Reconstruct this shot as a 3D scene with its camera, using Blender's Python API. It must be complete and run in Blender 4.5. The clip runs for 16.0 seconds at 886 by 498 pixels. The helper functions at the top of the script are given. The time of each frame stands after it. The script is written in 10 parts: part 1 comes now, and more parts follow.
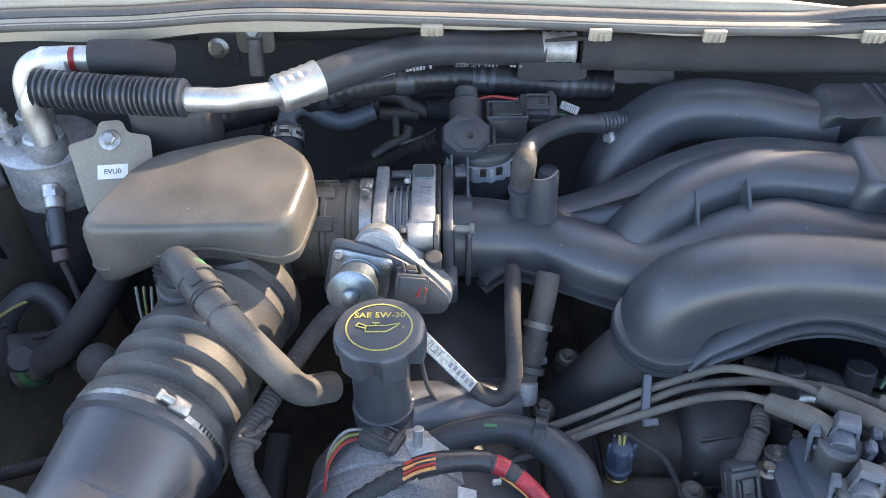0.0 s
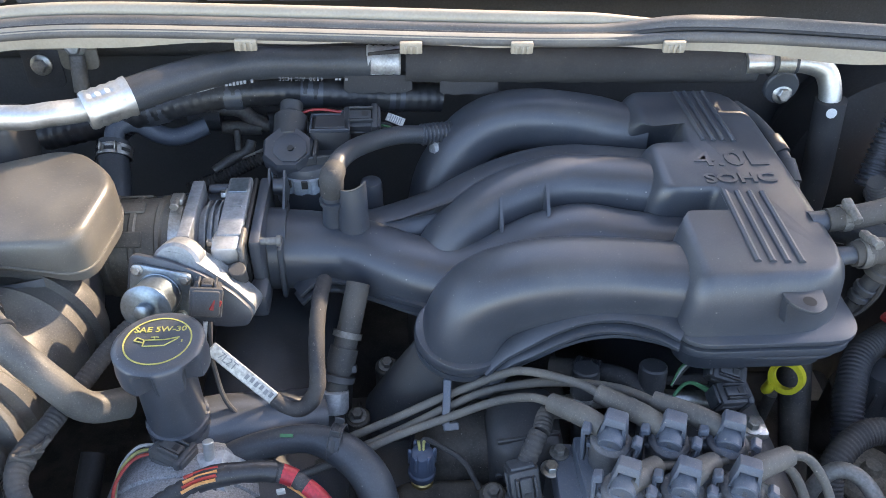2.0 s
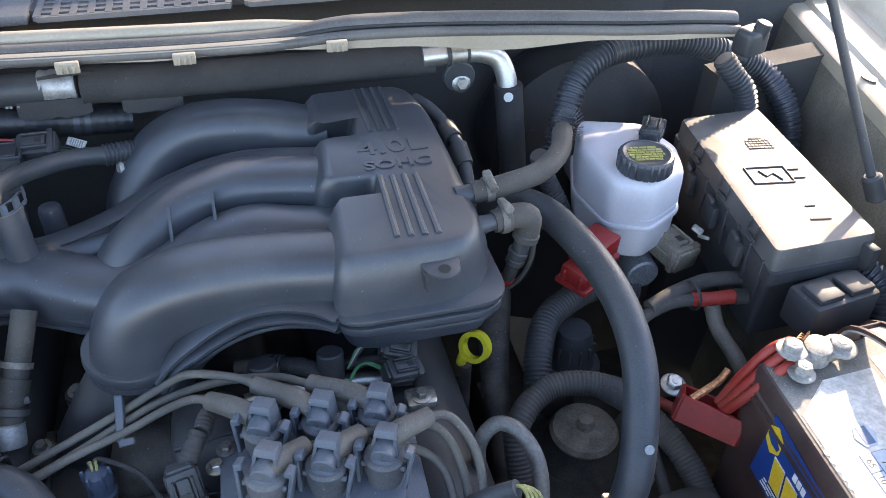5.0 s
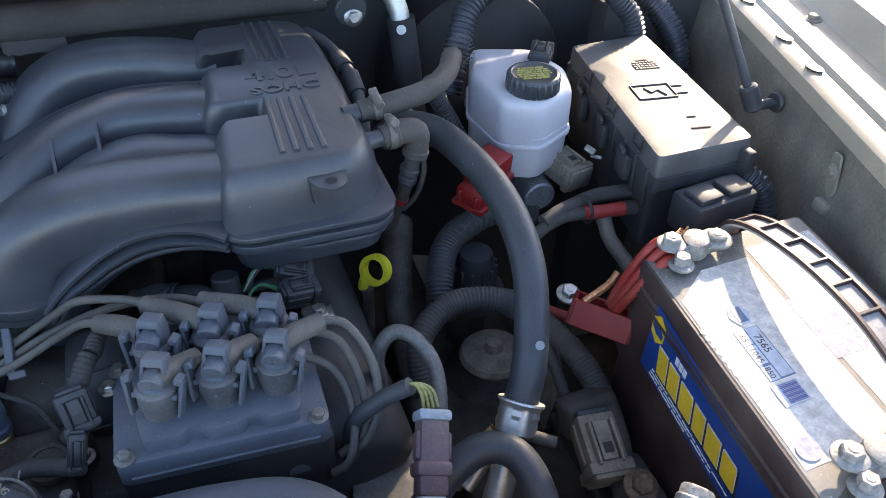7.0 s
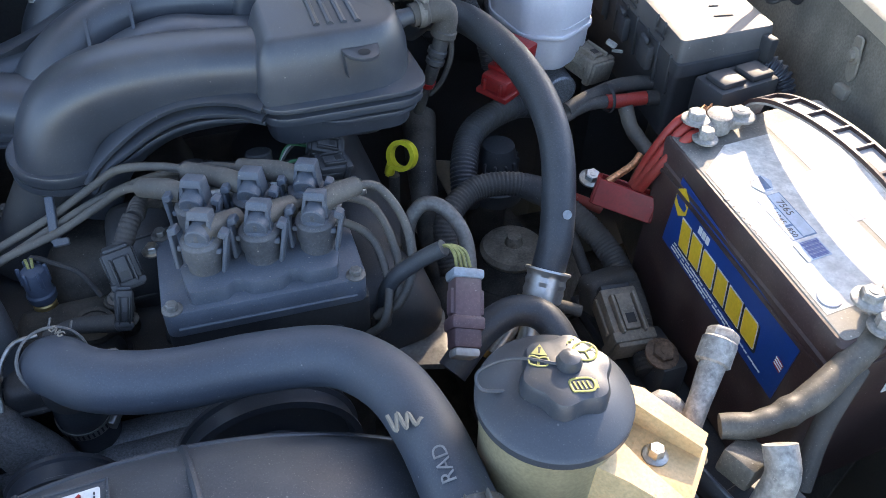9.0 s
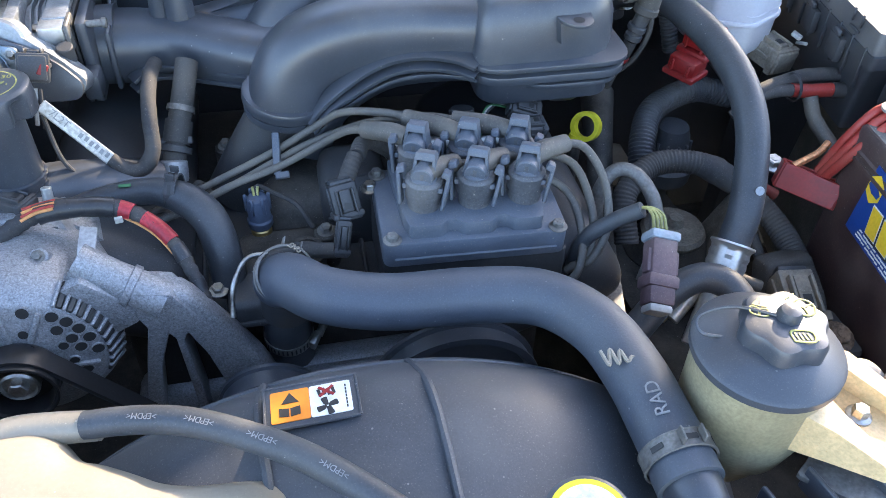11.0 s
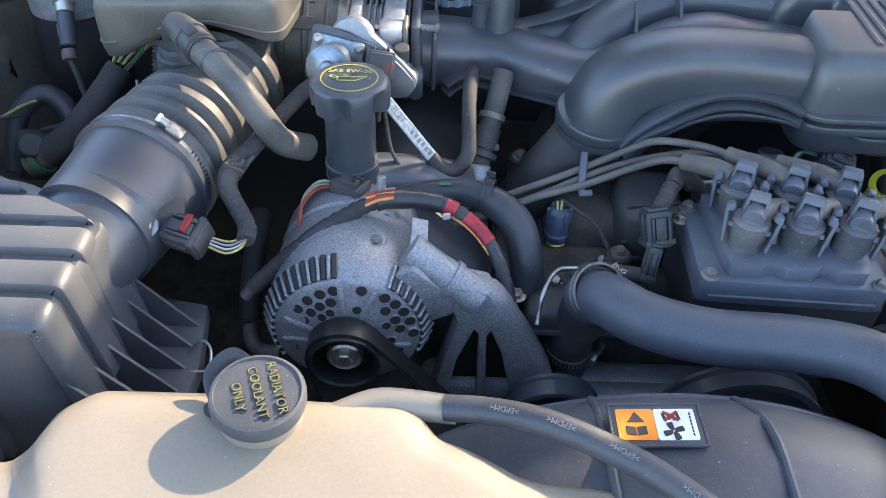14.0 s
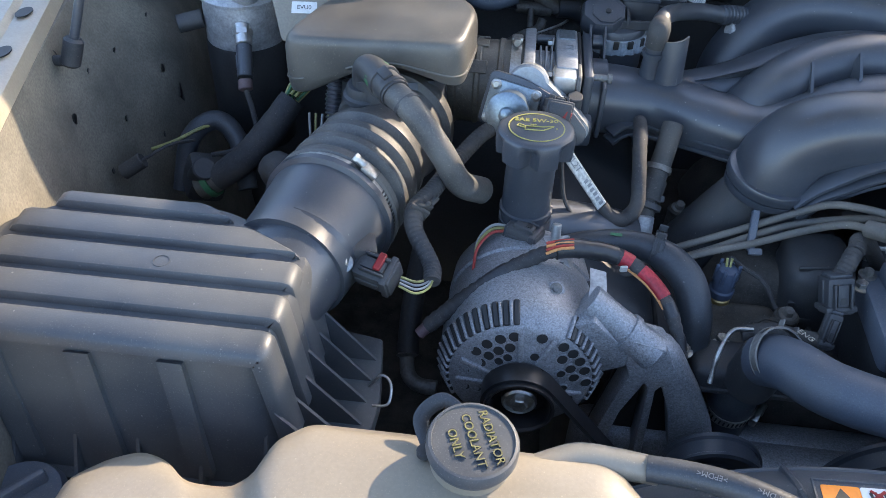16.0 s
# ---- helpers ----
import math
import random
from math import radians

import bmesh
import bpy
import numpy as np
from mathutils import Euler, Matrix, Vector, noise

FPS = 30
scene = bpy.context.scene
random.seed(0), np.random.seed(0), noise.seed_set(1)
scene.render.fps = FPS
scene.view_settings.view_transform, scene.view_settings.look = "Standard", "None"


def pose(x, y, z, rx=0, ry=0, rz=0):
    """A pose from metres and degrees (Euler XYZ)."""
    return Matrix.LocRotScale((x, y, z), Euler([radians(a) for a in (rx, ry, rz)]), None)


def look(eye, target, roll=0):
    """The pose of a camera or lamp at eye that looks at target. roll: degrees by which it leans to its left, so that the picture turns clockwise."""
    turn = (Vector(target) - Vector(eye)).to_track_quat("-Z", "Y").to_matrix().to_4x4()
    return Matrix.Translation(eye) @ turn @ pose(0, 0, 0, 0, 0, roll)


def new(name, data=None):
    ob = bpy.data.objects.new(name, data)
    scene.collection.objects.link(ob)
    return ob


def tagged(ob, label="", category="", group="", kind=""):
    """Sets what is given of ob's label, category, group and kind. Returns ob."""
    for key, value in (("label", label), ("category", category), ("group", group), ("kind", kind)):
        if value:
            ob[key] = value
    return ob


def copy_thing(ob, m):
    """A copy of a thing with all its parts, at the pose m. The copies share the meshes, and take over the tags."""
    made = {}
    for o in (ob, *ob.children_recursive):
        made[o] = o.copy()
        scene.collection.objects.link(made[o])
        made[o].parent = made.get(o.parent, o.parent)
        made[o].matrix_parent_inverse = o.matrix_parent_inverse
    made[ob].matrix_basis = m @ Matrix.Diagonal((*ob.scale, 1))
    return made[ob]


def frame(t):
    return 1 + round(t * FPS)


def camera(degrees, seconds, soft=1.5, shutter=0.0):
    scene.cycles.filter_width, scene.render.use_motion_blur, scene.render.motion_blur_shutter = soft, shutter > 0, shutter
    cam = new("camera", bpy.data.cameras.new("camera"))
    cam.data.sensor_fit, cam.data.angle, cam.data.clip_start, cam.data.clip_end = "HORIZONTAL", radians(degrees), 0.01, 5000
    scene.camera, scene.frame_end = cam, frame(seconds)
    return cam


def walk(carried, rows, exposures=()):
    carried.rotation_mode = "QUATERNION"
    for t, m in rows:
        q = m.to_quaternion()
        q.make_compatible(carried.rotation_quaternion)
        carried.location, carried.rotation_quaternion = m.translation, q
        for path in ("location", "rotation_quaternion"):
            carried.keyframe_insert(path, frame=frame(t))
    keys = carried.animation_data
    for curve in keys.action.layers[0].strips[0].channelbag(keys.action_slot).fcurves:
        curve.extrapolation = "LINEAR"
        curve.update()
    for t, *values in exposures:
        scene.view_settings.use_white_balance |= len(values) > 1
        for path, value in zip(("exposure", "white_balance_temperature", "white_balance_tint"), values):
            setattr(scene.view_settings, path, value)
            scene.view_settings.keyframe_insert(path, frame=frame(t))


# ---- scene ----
cam = camera(57.8, 16.0, soft=0.45)
METRES, EYE, TILT, LEAN, TURN = 0.95, 1.45, -41.0, 0.0, 0.0
ROWS = [
    (0.0, 0.0, 0.0, 0.0, 0.0, 0.0, -0.0),
    (0.5, 0.0372, -0.0004, -0.002, -0.3, 0.22, 0.11),
    (1.0, 0.0741, -0.0068, 0.0009, -0.92, 0.46, 0.47),
    (1.5, 0.113, -0.0107, -0.001, -1.82, 0.67, 0.93),
    (2.0, 0.1531, -0.0147, -0.0038, -3.18, 0.81, 1.48),
    (2.5, 0.1868, -0.025, -0.007, -4.29, 1.01, 2.22),
    (3.0, 0.2273, -0.0285, -0.0117, -5.89, 1.13, 3.55),
    (3.5, 0.2647, -0.0348, -0.0208, -7.58, 1.23, 4.67),
    (4.0, 0.3034, -0.0423, -0.0287, -9.52, 1.33, 5.95),
    (6.5, 0.3775, -0.0716, -0.1102, -15.52, 1.2, 11.05),
    (7.0, 0.3895, -0.0747, -0.1368, -16.32, 0.21, 11.94),
    (7.5, 0.3881, -0.0761, -0.1577, -16.52, -0.71, 12.13),
    (8.0, 0.3822, -0.0765, -0.1778, -16.3, -1.5, 12.4),
    (10.5, 0.253, -0.1064, -0.2409, -12.42, -2.79, 8.47),
    (11.0, 0.2131, -0.1073, -0.2349, -10.07, -2.12, 6.55),
    (11.5, 0.1815, -0.1036, -0.2312, -8.19, -1.69, 4.97),
    (12.0, 0.1489, -0.1037, -0.2288, -6.44, -1.45, 3.34),
    (12.5, 0.1232, -0.1022, -0.2282, -5.03, -1.32, 1.89),
    (13.0, 0.0924, -0.1032, -0.2252, -3.52, -1.27, 0.61),
    (13.5, 0.0629, -0.1025, -0.222, -2.14, -1.11, -0.67),
    (14.0, 0.0347, -0.1128, -0.2211, -0.63, -0.88, -1.92),
    (14.5, 0.003, -0.1179, -0.2205, 0.88, -0.56, -3.42),
    (15.0, -0.0223, -0.121, -0.2197, 2.36, -0.41, -4.67),
    (15.5, -0.0525, -0.126, -0.2151, 3.31, -0.23, -5.57),
    (16.0, -0.0848, -0.1297, -0.201, 3.66, 0.17, -5.63),
]
path = [(t, pose(0, 0, EYE, TILT, LEAN, TURN) @ pose(METRES * x, METRES * y, METRES * z, 90 + pitch, roll, yaw)) for t, x, y, z, yaw, pitch, roll in ROWS]
path += [(4.2, look((0.301, -0.052, 1.456), (0.664, 1.466, 0.205), 2.2)), (6.3, look((0.363, -0.116, 1.418), (0.878, 1.383, 0.199), 1.4)),
         (8.2, look((0.356, -0.170, 1.366), (0.909, 1.237, 0.057), 1.5)), (10.3, look((0.253, -0.225, 1.339), (0.712, 1.173, -0.015), 2.9))]
walk(cam, sorted(path, key=lambda row: row[0]),
     [(0.0, 2.7, 7100, 18), (4.0, 2.68, 7050, 18), (6.5, 2.2, 6700, 16), (8.2, 2.15, 6700, 16), (10.5, 2.9, 6400, 14), (12.0, 2.93, 6900, 15), (14.0, 2.66, 6700, 15), (16.0, 2.3, 6350, 14)])
# ---- light ----
SUN_DIR = Vector((0.63, 0.63, 0.455)).normalized()          # towards the sun: behind the car on its left side
sun_data = bpy.data.lights.new("sun", "SUN")
sun_data.energy, sun_data.angle, sun_data.color = 1.95, radians(0.6), (1.0, 0.83, 0.60)
sun = new("sun", sun_data)
sun.matrix_basis = look(SUN_DIR * 20, (0, 0, 0))
world = bpy.data.worlds.new("sky")
world.use_nodes = True
scene.world = world
sky = world.node_tree.nodes.new("ShaderNodeTexSky")
sky.sky_type, sky.sun_disc = "NISHITA", False
sky.sun_elevation = math.asin(SUN_DIR.z)
sky.sun_rotation = math.atan2(SUN_DIR.x, SUN_DIR.y)
world.node_tree.links.new(sky.outputs[0], world.node_tree.nodes["Background"].inputs[0])
world.node_tree.nodes["Background"].inputs[1].default_value = 0.15


# ---- materials ----
def mat(name, color, rough=0.5, metal=0.0, var=0.25, scale=25.0, bump=0.15, grain=350.0, dust=None, dust_amount=0.0,
        coat=0.0, spec=0.5, trans=0.0, island=0.0, emit=0.0):
    """A surface with grain, stains and uneven gloss."""
    m = bpy.data.materials.new(name)
    m.use_nodes = True
    nt, b = m.node_tree, m.node_tree.nodes["Principled BSDF"]
    link = nt.links.new
    geo = nt.nodes.new("ShaderNodeTexCoord")
    fine, big, stain = (nt.nodes.new("ShaderNodeTexNoise") for _ in range(3))
    for n, s, d in ((fine, grain, 3), (big, scale, 4), (stain, scale * 0.35 + 6, 6)):
        n.inputs["Scale"].default_value, n.inputs["Detail"].default_value = s, d
        link(geo.outputs["Object"], n.inputs["Vector"])
    ramp = nt.nodes.new("ShaderNodeMapRange")
    ramp.inputs["From Min"].default_value, ramp.inputs["From Max"].default_value = 0.3, 0.7
    ramp.inputs["To Min"].default_value, ramp.inputs["To Max"].default_value = 1 - var, 1 + var
    link(big.outputs["Fac"], ramp.inputs["Value"])
    tone = nt.nodes.new("ShaderNodeMix")
    tone.data_type, tone.blend_type = "RGBA", "MULTIPLY"
    tone.inputs[0].default_value = 1.0
    tone.inputs[6].default_value = (*color, 1)
    link(ramp.outputs[0], tone.inputs[7])
    gr = nt.nodes.new("ShaderNodeMapRange")
    gr.inputs["From Min"].default_value, gr.inputs["From Max"].default_value = 0.3, 0.7
    gr.inputs["To Min"].default_value, gr.inputs["To Max"].default_value = 1 - var * 0.7, 1 + var * 0.7
    link(fine.outputs["Fac"], gr.inputs["Value"])
    fleck = nt.nodes.new("ShaderNodeMix")
    fleck.data_type, fleck.blend_type = "RGBA", "MULTIPLY"
    fleck.inputs[0].default_value = 1.0
    link(tone.outputs[2], fleck.inputs[6]), link(gr.outputs[0], fleck.inputs[7])
    out = fleck.outputs[2]
    if island:
        gi = nt.nodes.new("ShaderNodeNewGeometry")
        r3 = nt.nodes.new("ShaderNodeMapRange")
        r3.inputs["To Min"].default_value, r3.inputs["To Max"].default_value = 1 - island, 1 + island
        link(gi.outputs["Random Per Island"], r3.inputs["Value"])
        t3 = nt.nodes.new("ShaderNodeMix")
        t3.data_type, t3.blend_type = "RGBA", "MULTIPLY"
        t3.inputs[0].default_value = 1.0
        link(out, t3.inputs[6]), link(r3.outputs[0], t3.inputs[7])
        out = t3.outputs[2]
    rr = nt.nodes.new("ShaderNodeMapRange")
    rr.inputs["To Min"].default_value, rr.inputs["To Max"].default_value = max(rough - 0.13, 0.03), min(rough + 0.13, 1)
    link(big.outputs["Fac"], rr.inputs["Value"])
    rough_out = rr.outputs[0]
    if dust_amount:
        mask = nt.nodes.new("ShaderNodeMapRange")
        mask.inputs["From Min"].default_value, mask.inputs["From Max"].default_value = 0.62 - 0.3 * dust_amount, 0.8
        mask.inputs["To Max"].default_value = min(1.0, 0.45 + dust_amount * 0.5)
        link(stain.outputs["Fac"], mask.inputs["Value"])
        dm = nt.nodes.new("ShaderNodeMix")
        dm.data_type = "RGBA"
        link(mask.outputs[0], dm.inputs[0]), link(out, dm.inputs[6])
        dm.inputs[7].default_value = (*(dust or (0.16, 0.14, 0.11)), 1)
        out = dm.outputs[2]
        speck = nt.nodes.new("ShaderNodeTexNoise")
        speck.inputs["Scale"].default_value, speck.inputs["Detail"].default_value = 800.0, 2.0
        link(geo.outputs["Object"], speck.inputs["Vector"])
        cut = nt.nodes.new("ShaderNodeMapRange")
        cut.inputs["From Min"].default_value, cut.inputs["From Max"].default_value = 0.62, 0.72
        cut.inputs["To Max"].default_value = 0.25 + 0.5 * dust_amount
        link(speck.outputs["Fac"], cut.inputs["Value"])
        sm = nt.nodes.new("ShaderNodeMix")
        sm.data_type = "RGBA"
        link(cut.outputs[0], sm.inputs[0]), link(out, sm.inputs[6])
        sm.inputs[7].default_value = (*[min(1.0, 1.25 * c) for c in (dust or (0.16, 0.14, 0.11))], 1)
        out = sm.outputs[2]
        grit = nt.nodes.new("ShaderNodeTexVoronoi")
        grit.inputs["Scale"].default_value = 170.0
        link(geo.outputs["Object"], grit.inputs["Vector"])
        size = nt.nodes.new("ShaderNodeSeparateColor")
        link(grit.outputs["Color"], size.inputs[0])
        rad = nt.nodes.new("ShaderNodeMapRange")
        rad.inputs["From Min"].default_value, rad.inputs["From Max"].default_value = 0.62, 1.0
        rad.inputs["To Max"].default_value = 0.15
        link(size.outputs[0], rad.inputs["Value"])
        dot = nt.nodes.new("ShaderNodeMath")
        dot.operation = "LESS_THAN"
        link(grit.outputs["Distance"], dot.inputs[0]), link(rad.outputs[0], dot.inputs[1])
        dw = nt.nodes.new("ShaderNodeMath")
        dw.operation = "MULTIPLY"
        link(dot.outputs[0], dw.inputs[0]), link(size.outputs[1], dw.inputs[1])
        gm = nt.nodes.new("ShaderNodeMix")
        gm.data_type = "RGBA"
        link(dw.outputs[0], gm.inputs[0]), link(out, gm.inputs[6])
        gm.inputs[7].default_value = (*[1.1 * c + 0.06 for c in (dust or (0.16, 0.14, 0.11))], 1)
        out = gm.outputs[2]
        add = nt.nodes.new("ShaderNodeMath")
        add.operation, add.use_clamp = "MULTIPLY_ADD", True
        link(mask.outputs[0], add.inputs[0])
        add.inputs[1].default_value = 0.3
        link(rough_out, add.inputs[2])
        rough_out = add.outputs[0]
    link(out, b.inputs["Base Color"])
    link(rough_out, b.inputs["Roughness"])
    b.inputs["Metallic"].default_value = metal
    b.inputs["Specular IOR Level"].default_value = spec
    b.inputs["Coat Weight"].default_value = coat
    b.inputs["Transmission Weight"].default_value = trans
    if emit:
        link(out, b.inputs["Emission Color"])
        b.inputs["Emission Strength"].default_value = emit
    if bump:
        bp = nt.nodes.new("ShaderNodeBump")
        bp.inputs["Strength"].default_value, bp.inputs["Distance"].default_value = bump, 0.0006
        link(fine.outputs["Fac"], bp.inputs["Height"])
        link(bp.outputs[0], b.inputs["Normal"])
    return m


PLASTIC = mat("black moulded plastic", (0.043, 0.049, 0.060), 0.37, var=0.16, scale=18, bump=0.08, grain=900, dust=(0.105, 0.105, 0.10), dust_amount=0.30, spec=0.7)
HOSE_BLUE = mat("blue-black coolant hose", (0.050, 0.061, 0.080), 0.50, var=0.16, scale=20, bump=0.2, grain=600, dust=(0.105, 0.11, 0.115), dust_amount=0.4, spec=0.6)
PLASTIC_DULL = mat("dull black plastic", (0.040, 0.042, 0.046), 0.52, var=0.25, bump=0.2, grain=700, dust=(0.10, 0.09, 0.075), dust_amount=0.4)
PLASTIC_GREY = mat("grey coil plastic", (0.078, 0.092, 0.115), 0.5, var=0.15, bump=0.1, grain=700, dust=(0.2, 0.18, 0.15), dust_amount=0.3)
TOWER = mat("dusty tower plastic", (0.080, 0.085, 0.096), 0.6, var=0.3, dust=(0.20, 0.18, 0.15), dust_amount=0.5)
THROTTLE = mat("machined aluminium", (0.27, 0.285, 0.30), 0.45, metal=0.55, var=0.18, scale=120, bump=0.2, dust=(0.24, 0.235, 0.22), dust_amount=0.3)
VINYL = mat("black vinyl tape", (0.022, 0.023, 0.026), 0.36, var=0.3, bump=0.4, grain=200, dust=(0.07, 0.065, 0.06), dust_amount=0.35)
GLOSS_BLACK = mat("glossy black rubber", (0.012, 0.012, 0.013), 0.32, var=0.3, bump=0.1, dust=(0.03, 0.03, 0.03), dust_amount=0.3)
RUBBER = mat("black rubber", (0.040, 0.045, 0.052), 0.45, var=0.2, bump=0.25, grain=500, dust=(0.095, 0.093, 0.088), dust_amount=0.35)
RUBBER_DUSTY = mat("dusty rubber", (0.04, 0.039, 0.038), 0.7, var=0.25, bump=0.3, grain=500, dust=(0.13, 0.115, 0.095), dust_amount=0.6)
RUBBER_BROWN = mat("brownish rubber duct", (0.085, 0.076, 0.062), 0.5, var=0.3, bump=0.2, dust=(0.20, 0.18, 0.145), dust_amount=0.55)
FOAM = mat("foam sleeve", (0.036, 0.036, 0.038), 0.85, var=0.2, bump=0.4, grain=600, dust=(0.09, 0.085, 0.08), dust_amount=0.4)
LOOM = mat("loom tape", (0.032, 0.032, 0.034), 0.75, var=0.3, bump=0.5, grain=260, dust=(0.12, 0.105, 0.085), dust_amount=0.55)
PLUG_WIRE = mat("grey plug wire", (0.085, 0.08, 0.072), 0.6, var=0.2, bump=0.15, dust=(0.2, 0.175, 0.14), dust_amount=0.5)
ALU = mat("cast aluminium", (0.245, 0.252, 0.265), 0.50, metal=0.45, var=0.32, scale=700, bump=0.9, grain=420, dust=(0.36, 0.365, 0.375), dust_amount=0.5)
ALU_TUBE = mat("drawn aluminium tube", (0.62, 0.62, 0.60), 0.42, metal=0.9, var=0.12, scale=40, bump=0.1, dust=(0.45, 0.42, 0.38), dust_amount=0.25)
STEEL = mat("zinc plated steel", (0.40, 0.40, 0.38), 0.38, metal=0.95, var=0.25, scale=80, bump=0.15, dust=(0.25, 0.2, 0.15), dust_amount=0.3)
ZINC = mat("bright zinc", (0.22, 0.26, 0.285), 0.33, metal=0.85, var=0.2, scale=70, bump=0.1)
RUST = mat("rusty steel", (0.19, 0.13, 0.09), 0.8, metal=0.3, var=0.5, scale=50, bump=0.6, dust=(0.12, 0.10, 0.085), dust_amount=0.5)
IRON = mat("oily iron", (0.045, 0.041, 0.036), 0.65, metal=0.1, var=0.4, scale=40, bump=0.6, dust=(0.15, 0.13, 0.105), dust_amount=0.65)
GRIMED = mat("road dust on steel", (0.30, 0.265, 0.215), 0.85, var=0.35, scale=45, bump=0.5, dust=(0.24, 0.205, 0.16), dust_amount=0.6)
PAINT = mat("gold beige paint", (0.36, 0.31, 0.235), 0.45, var=0.1, scale=15, bump=0.05, dust=(0.30, 0.27, 0.22), dust_amount=0.4, coat=0.25)
PAINT_DULL = mat("dusty beige primer", (0.24, 0.215, 0.17), 0.6, var=0.15, scale=12, bump=0.1, dust=(0.19, 0.17, 0.14), dust_amount=0.5)
FIREWALL = mat("grey deadening", (0.048, 0.048, 0.049), 0.75, var=0.2, scale=10, bump=0.3, dust=(0.075, 0.068, 0.06), dust_amount=0.5)
SEAL = mat("weatherstrip rubber", (0.095, 0.090, 0.085), 0.45, var=0.2, scale=12, bump=0.15, dust=(0.2, 0.18, 0.15), dust_amount=0.5)
COWL = mat("grey cowl plastic", (0.10, 0.105, 0.115), 0.6, var=0.2, scale=10, bump=0.3, dust=(0.22, 0.20, 0.17), dust_amount=0.5)
HDPE = mat("yellowed translucent bottle", (0.285, 0.246, 0.188), 0.38, var=0.07, scale=10, bump=0.08, dust=(0.33, 0.275, 0.19), dust_amount=0.35)
HDPE_WHITE = mat("milky white bottle", (0.50, 0.505, 0.55), 0.35, var=0.06, scale=12, bump=0.05, dust=(0.55, 0.50, 0.47), dust_amount=0.2)
HDPE_OLIVE = mat("oil stained bottle", (0.33, 0.29, 0.18), 0.4, var=0.25, scale=18, bump=0.08, dust=(0.20, 0.165, 0.11), dust_amount=0.55)
HDPE_AMBER = mat("amber stained bracket", (0.62, 0.45, 0.24), 0.42, var=0.2, scale=40, bump=0.15, dust=(0.42, 0.22, 0.07), dust_amount=0.5)
YELLOW = mat("yellow marking", (0.34, 0.315, 0.09), 0.55, var=0.15, scale=80, bump=0)
YELLOW_RING = mat("yellow plastic", (0.65, 0.58, 0.03), 0.4, var=0.1, bump=0.05)
RED = mat("red plastic", (0.23, 0.010, 0.010), 0.42, var=0.25, bump=0.1, dust=(0.16, 0.035, 0.03), dust_amount=0.3)
RED_WIRE = mat("red cable", (0.32, 0.03, 0.022), 0.5, var=0.2, bump=0.15, dust=(0.26, 0.10, 0.07), dust_amount=0.5)
MAROON = mat("mauve connector plastic", (0.10, 0.06, 0.065), 0.5, var=0.2, bump=0.1, dust=(0.2, 0.16, 0.14), dust_amount=0.4)
WHITE = mat("white label", (0.72, 0.72, 0.70), 0.5, var=0.08, scale=60, bump=0.05, dust=(0.45, 0.42, 0.36), dust_amount=0.25)
GREY_MARK = mat("grey print", (0.20, 0.205, 0.21), 0.6, var=0.2, scale=120, bump=0)
ORANGE = mat("orange label", (0.80, 0.24, 0.02), 0.45, var=0.06, bump=0.02)
# black for print, and for the dark of slots and holes drawn as inlays
INK = mat("black print and hole shade", (0.02, 0.02, 0.02), 0.5, var=0.1, bump=0)
BLUE = mat("deep blue label", (0.012, 0.05, 0.22), 0.35, var=0.08, bump=0.02, dust=(0.05, 0.08, 0.18), dust_amount=0.15)
GOLD = mat("gold lettering", (0.72, 0.47, 0.03), 0.4, var=0.1, bump=0.02)
GREEN = mat("green plastic", (0.05, 0.17, 0.075), 0.5, var=0.2, bump=0.05)
ASPHALT = mat("sunlit concrete", (0.42, 0.40, 0.36), 0.9, var=0.25, scale=8, bump=0.8, grain=160, dust=(0.30, 0.28, 0.25), dust_amount=0.5)
LEAF = mat("dry leaf", (0.45, 0.17, 0.05), 0.7, var=0.3, scale=60, bump=0.3)
BAT_CASE = mat("maroon black battery case", (0.045, 0.024, 0.022), 0.5, var=0.25, bump=0.15, dust=(0.12, 0.09, 0.07), dust_amount=0.5)
BAT_TOP = mat("dusty battery lid", (0.16, 0.15, 0.135), 0.6, var=0.3, scale=30, bump=0.2, dust=(0.42, 0.385, 0.33), dust_amount=0.8)
WORN_LABEL = mat("worn paper label", (0.60, 0.58, 0.54), 0.6, var=0.2, scale=120, bump=0.15, dust=(0.30, 0.275, 0.24), dust_amount=0.3)
YELLOW_WORN = mat("worn yellow paint", (0.17, 0.155, 0.055), 0.6, var=0.4, scale=200, bump=0.1, dust=(0.12, 0.11, 0.09), dust_amount=0.4)
FUSE_LID = mat("dusty fuse box lid", (0.075, 0.073, 0.07), 0.5, var=0.1, bump=0.25, grain=500, dust=(0.17, 0.16, 0.15), dust_amount=0.6)
DOME = mat("dusty brown-grey plastic", (0.085, 0.081, 0.073), 0.36, var=0.14, scale=14, bump=0.14, grain=700, dust=(0.19, 0.173, 0.14), dust_amount=0.6)
SHROUD = mat("dusty shroud plastic", (0.046, 0.052, 0.062), 0.50, var=0.2, scale=12, bump=0.12, grain=700, dust=(0.125, 0.125, 0.12), dust_amount=0.55, spec=0.45)
AIRBOX = mat("dusty grey-black plastic", (0.062, 0.068, 0.076), 0.40, var=0.12, scale=14, bump=0.15, grain=700, dust=(0.135, 0.135, 0.128), dust_amount=0.7)
BRASS = mat("brass", (0.45, 0.33, 0.14), 0.4, metal=0.9, var=0.2)
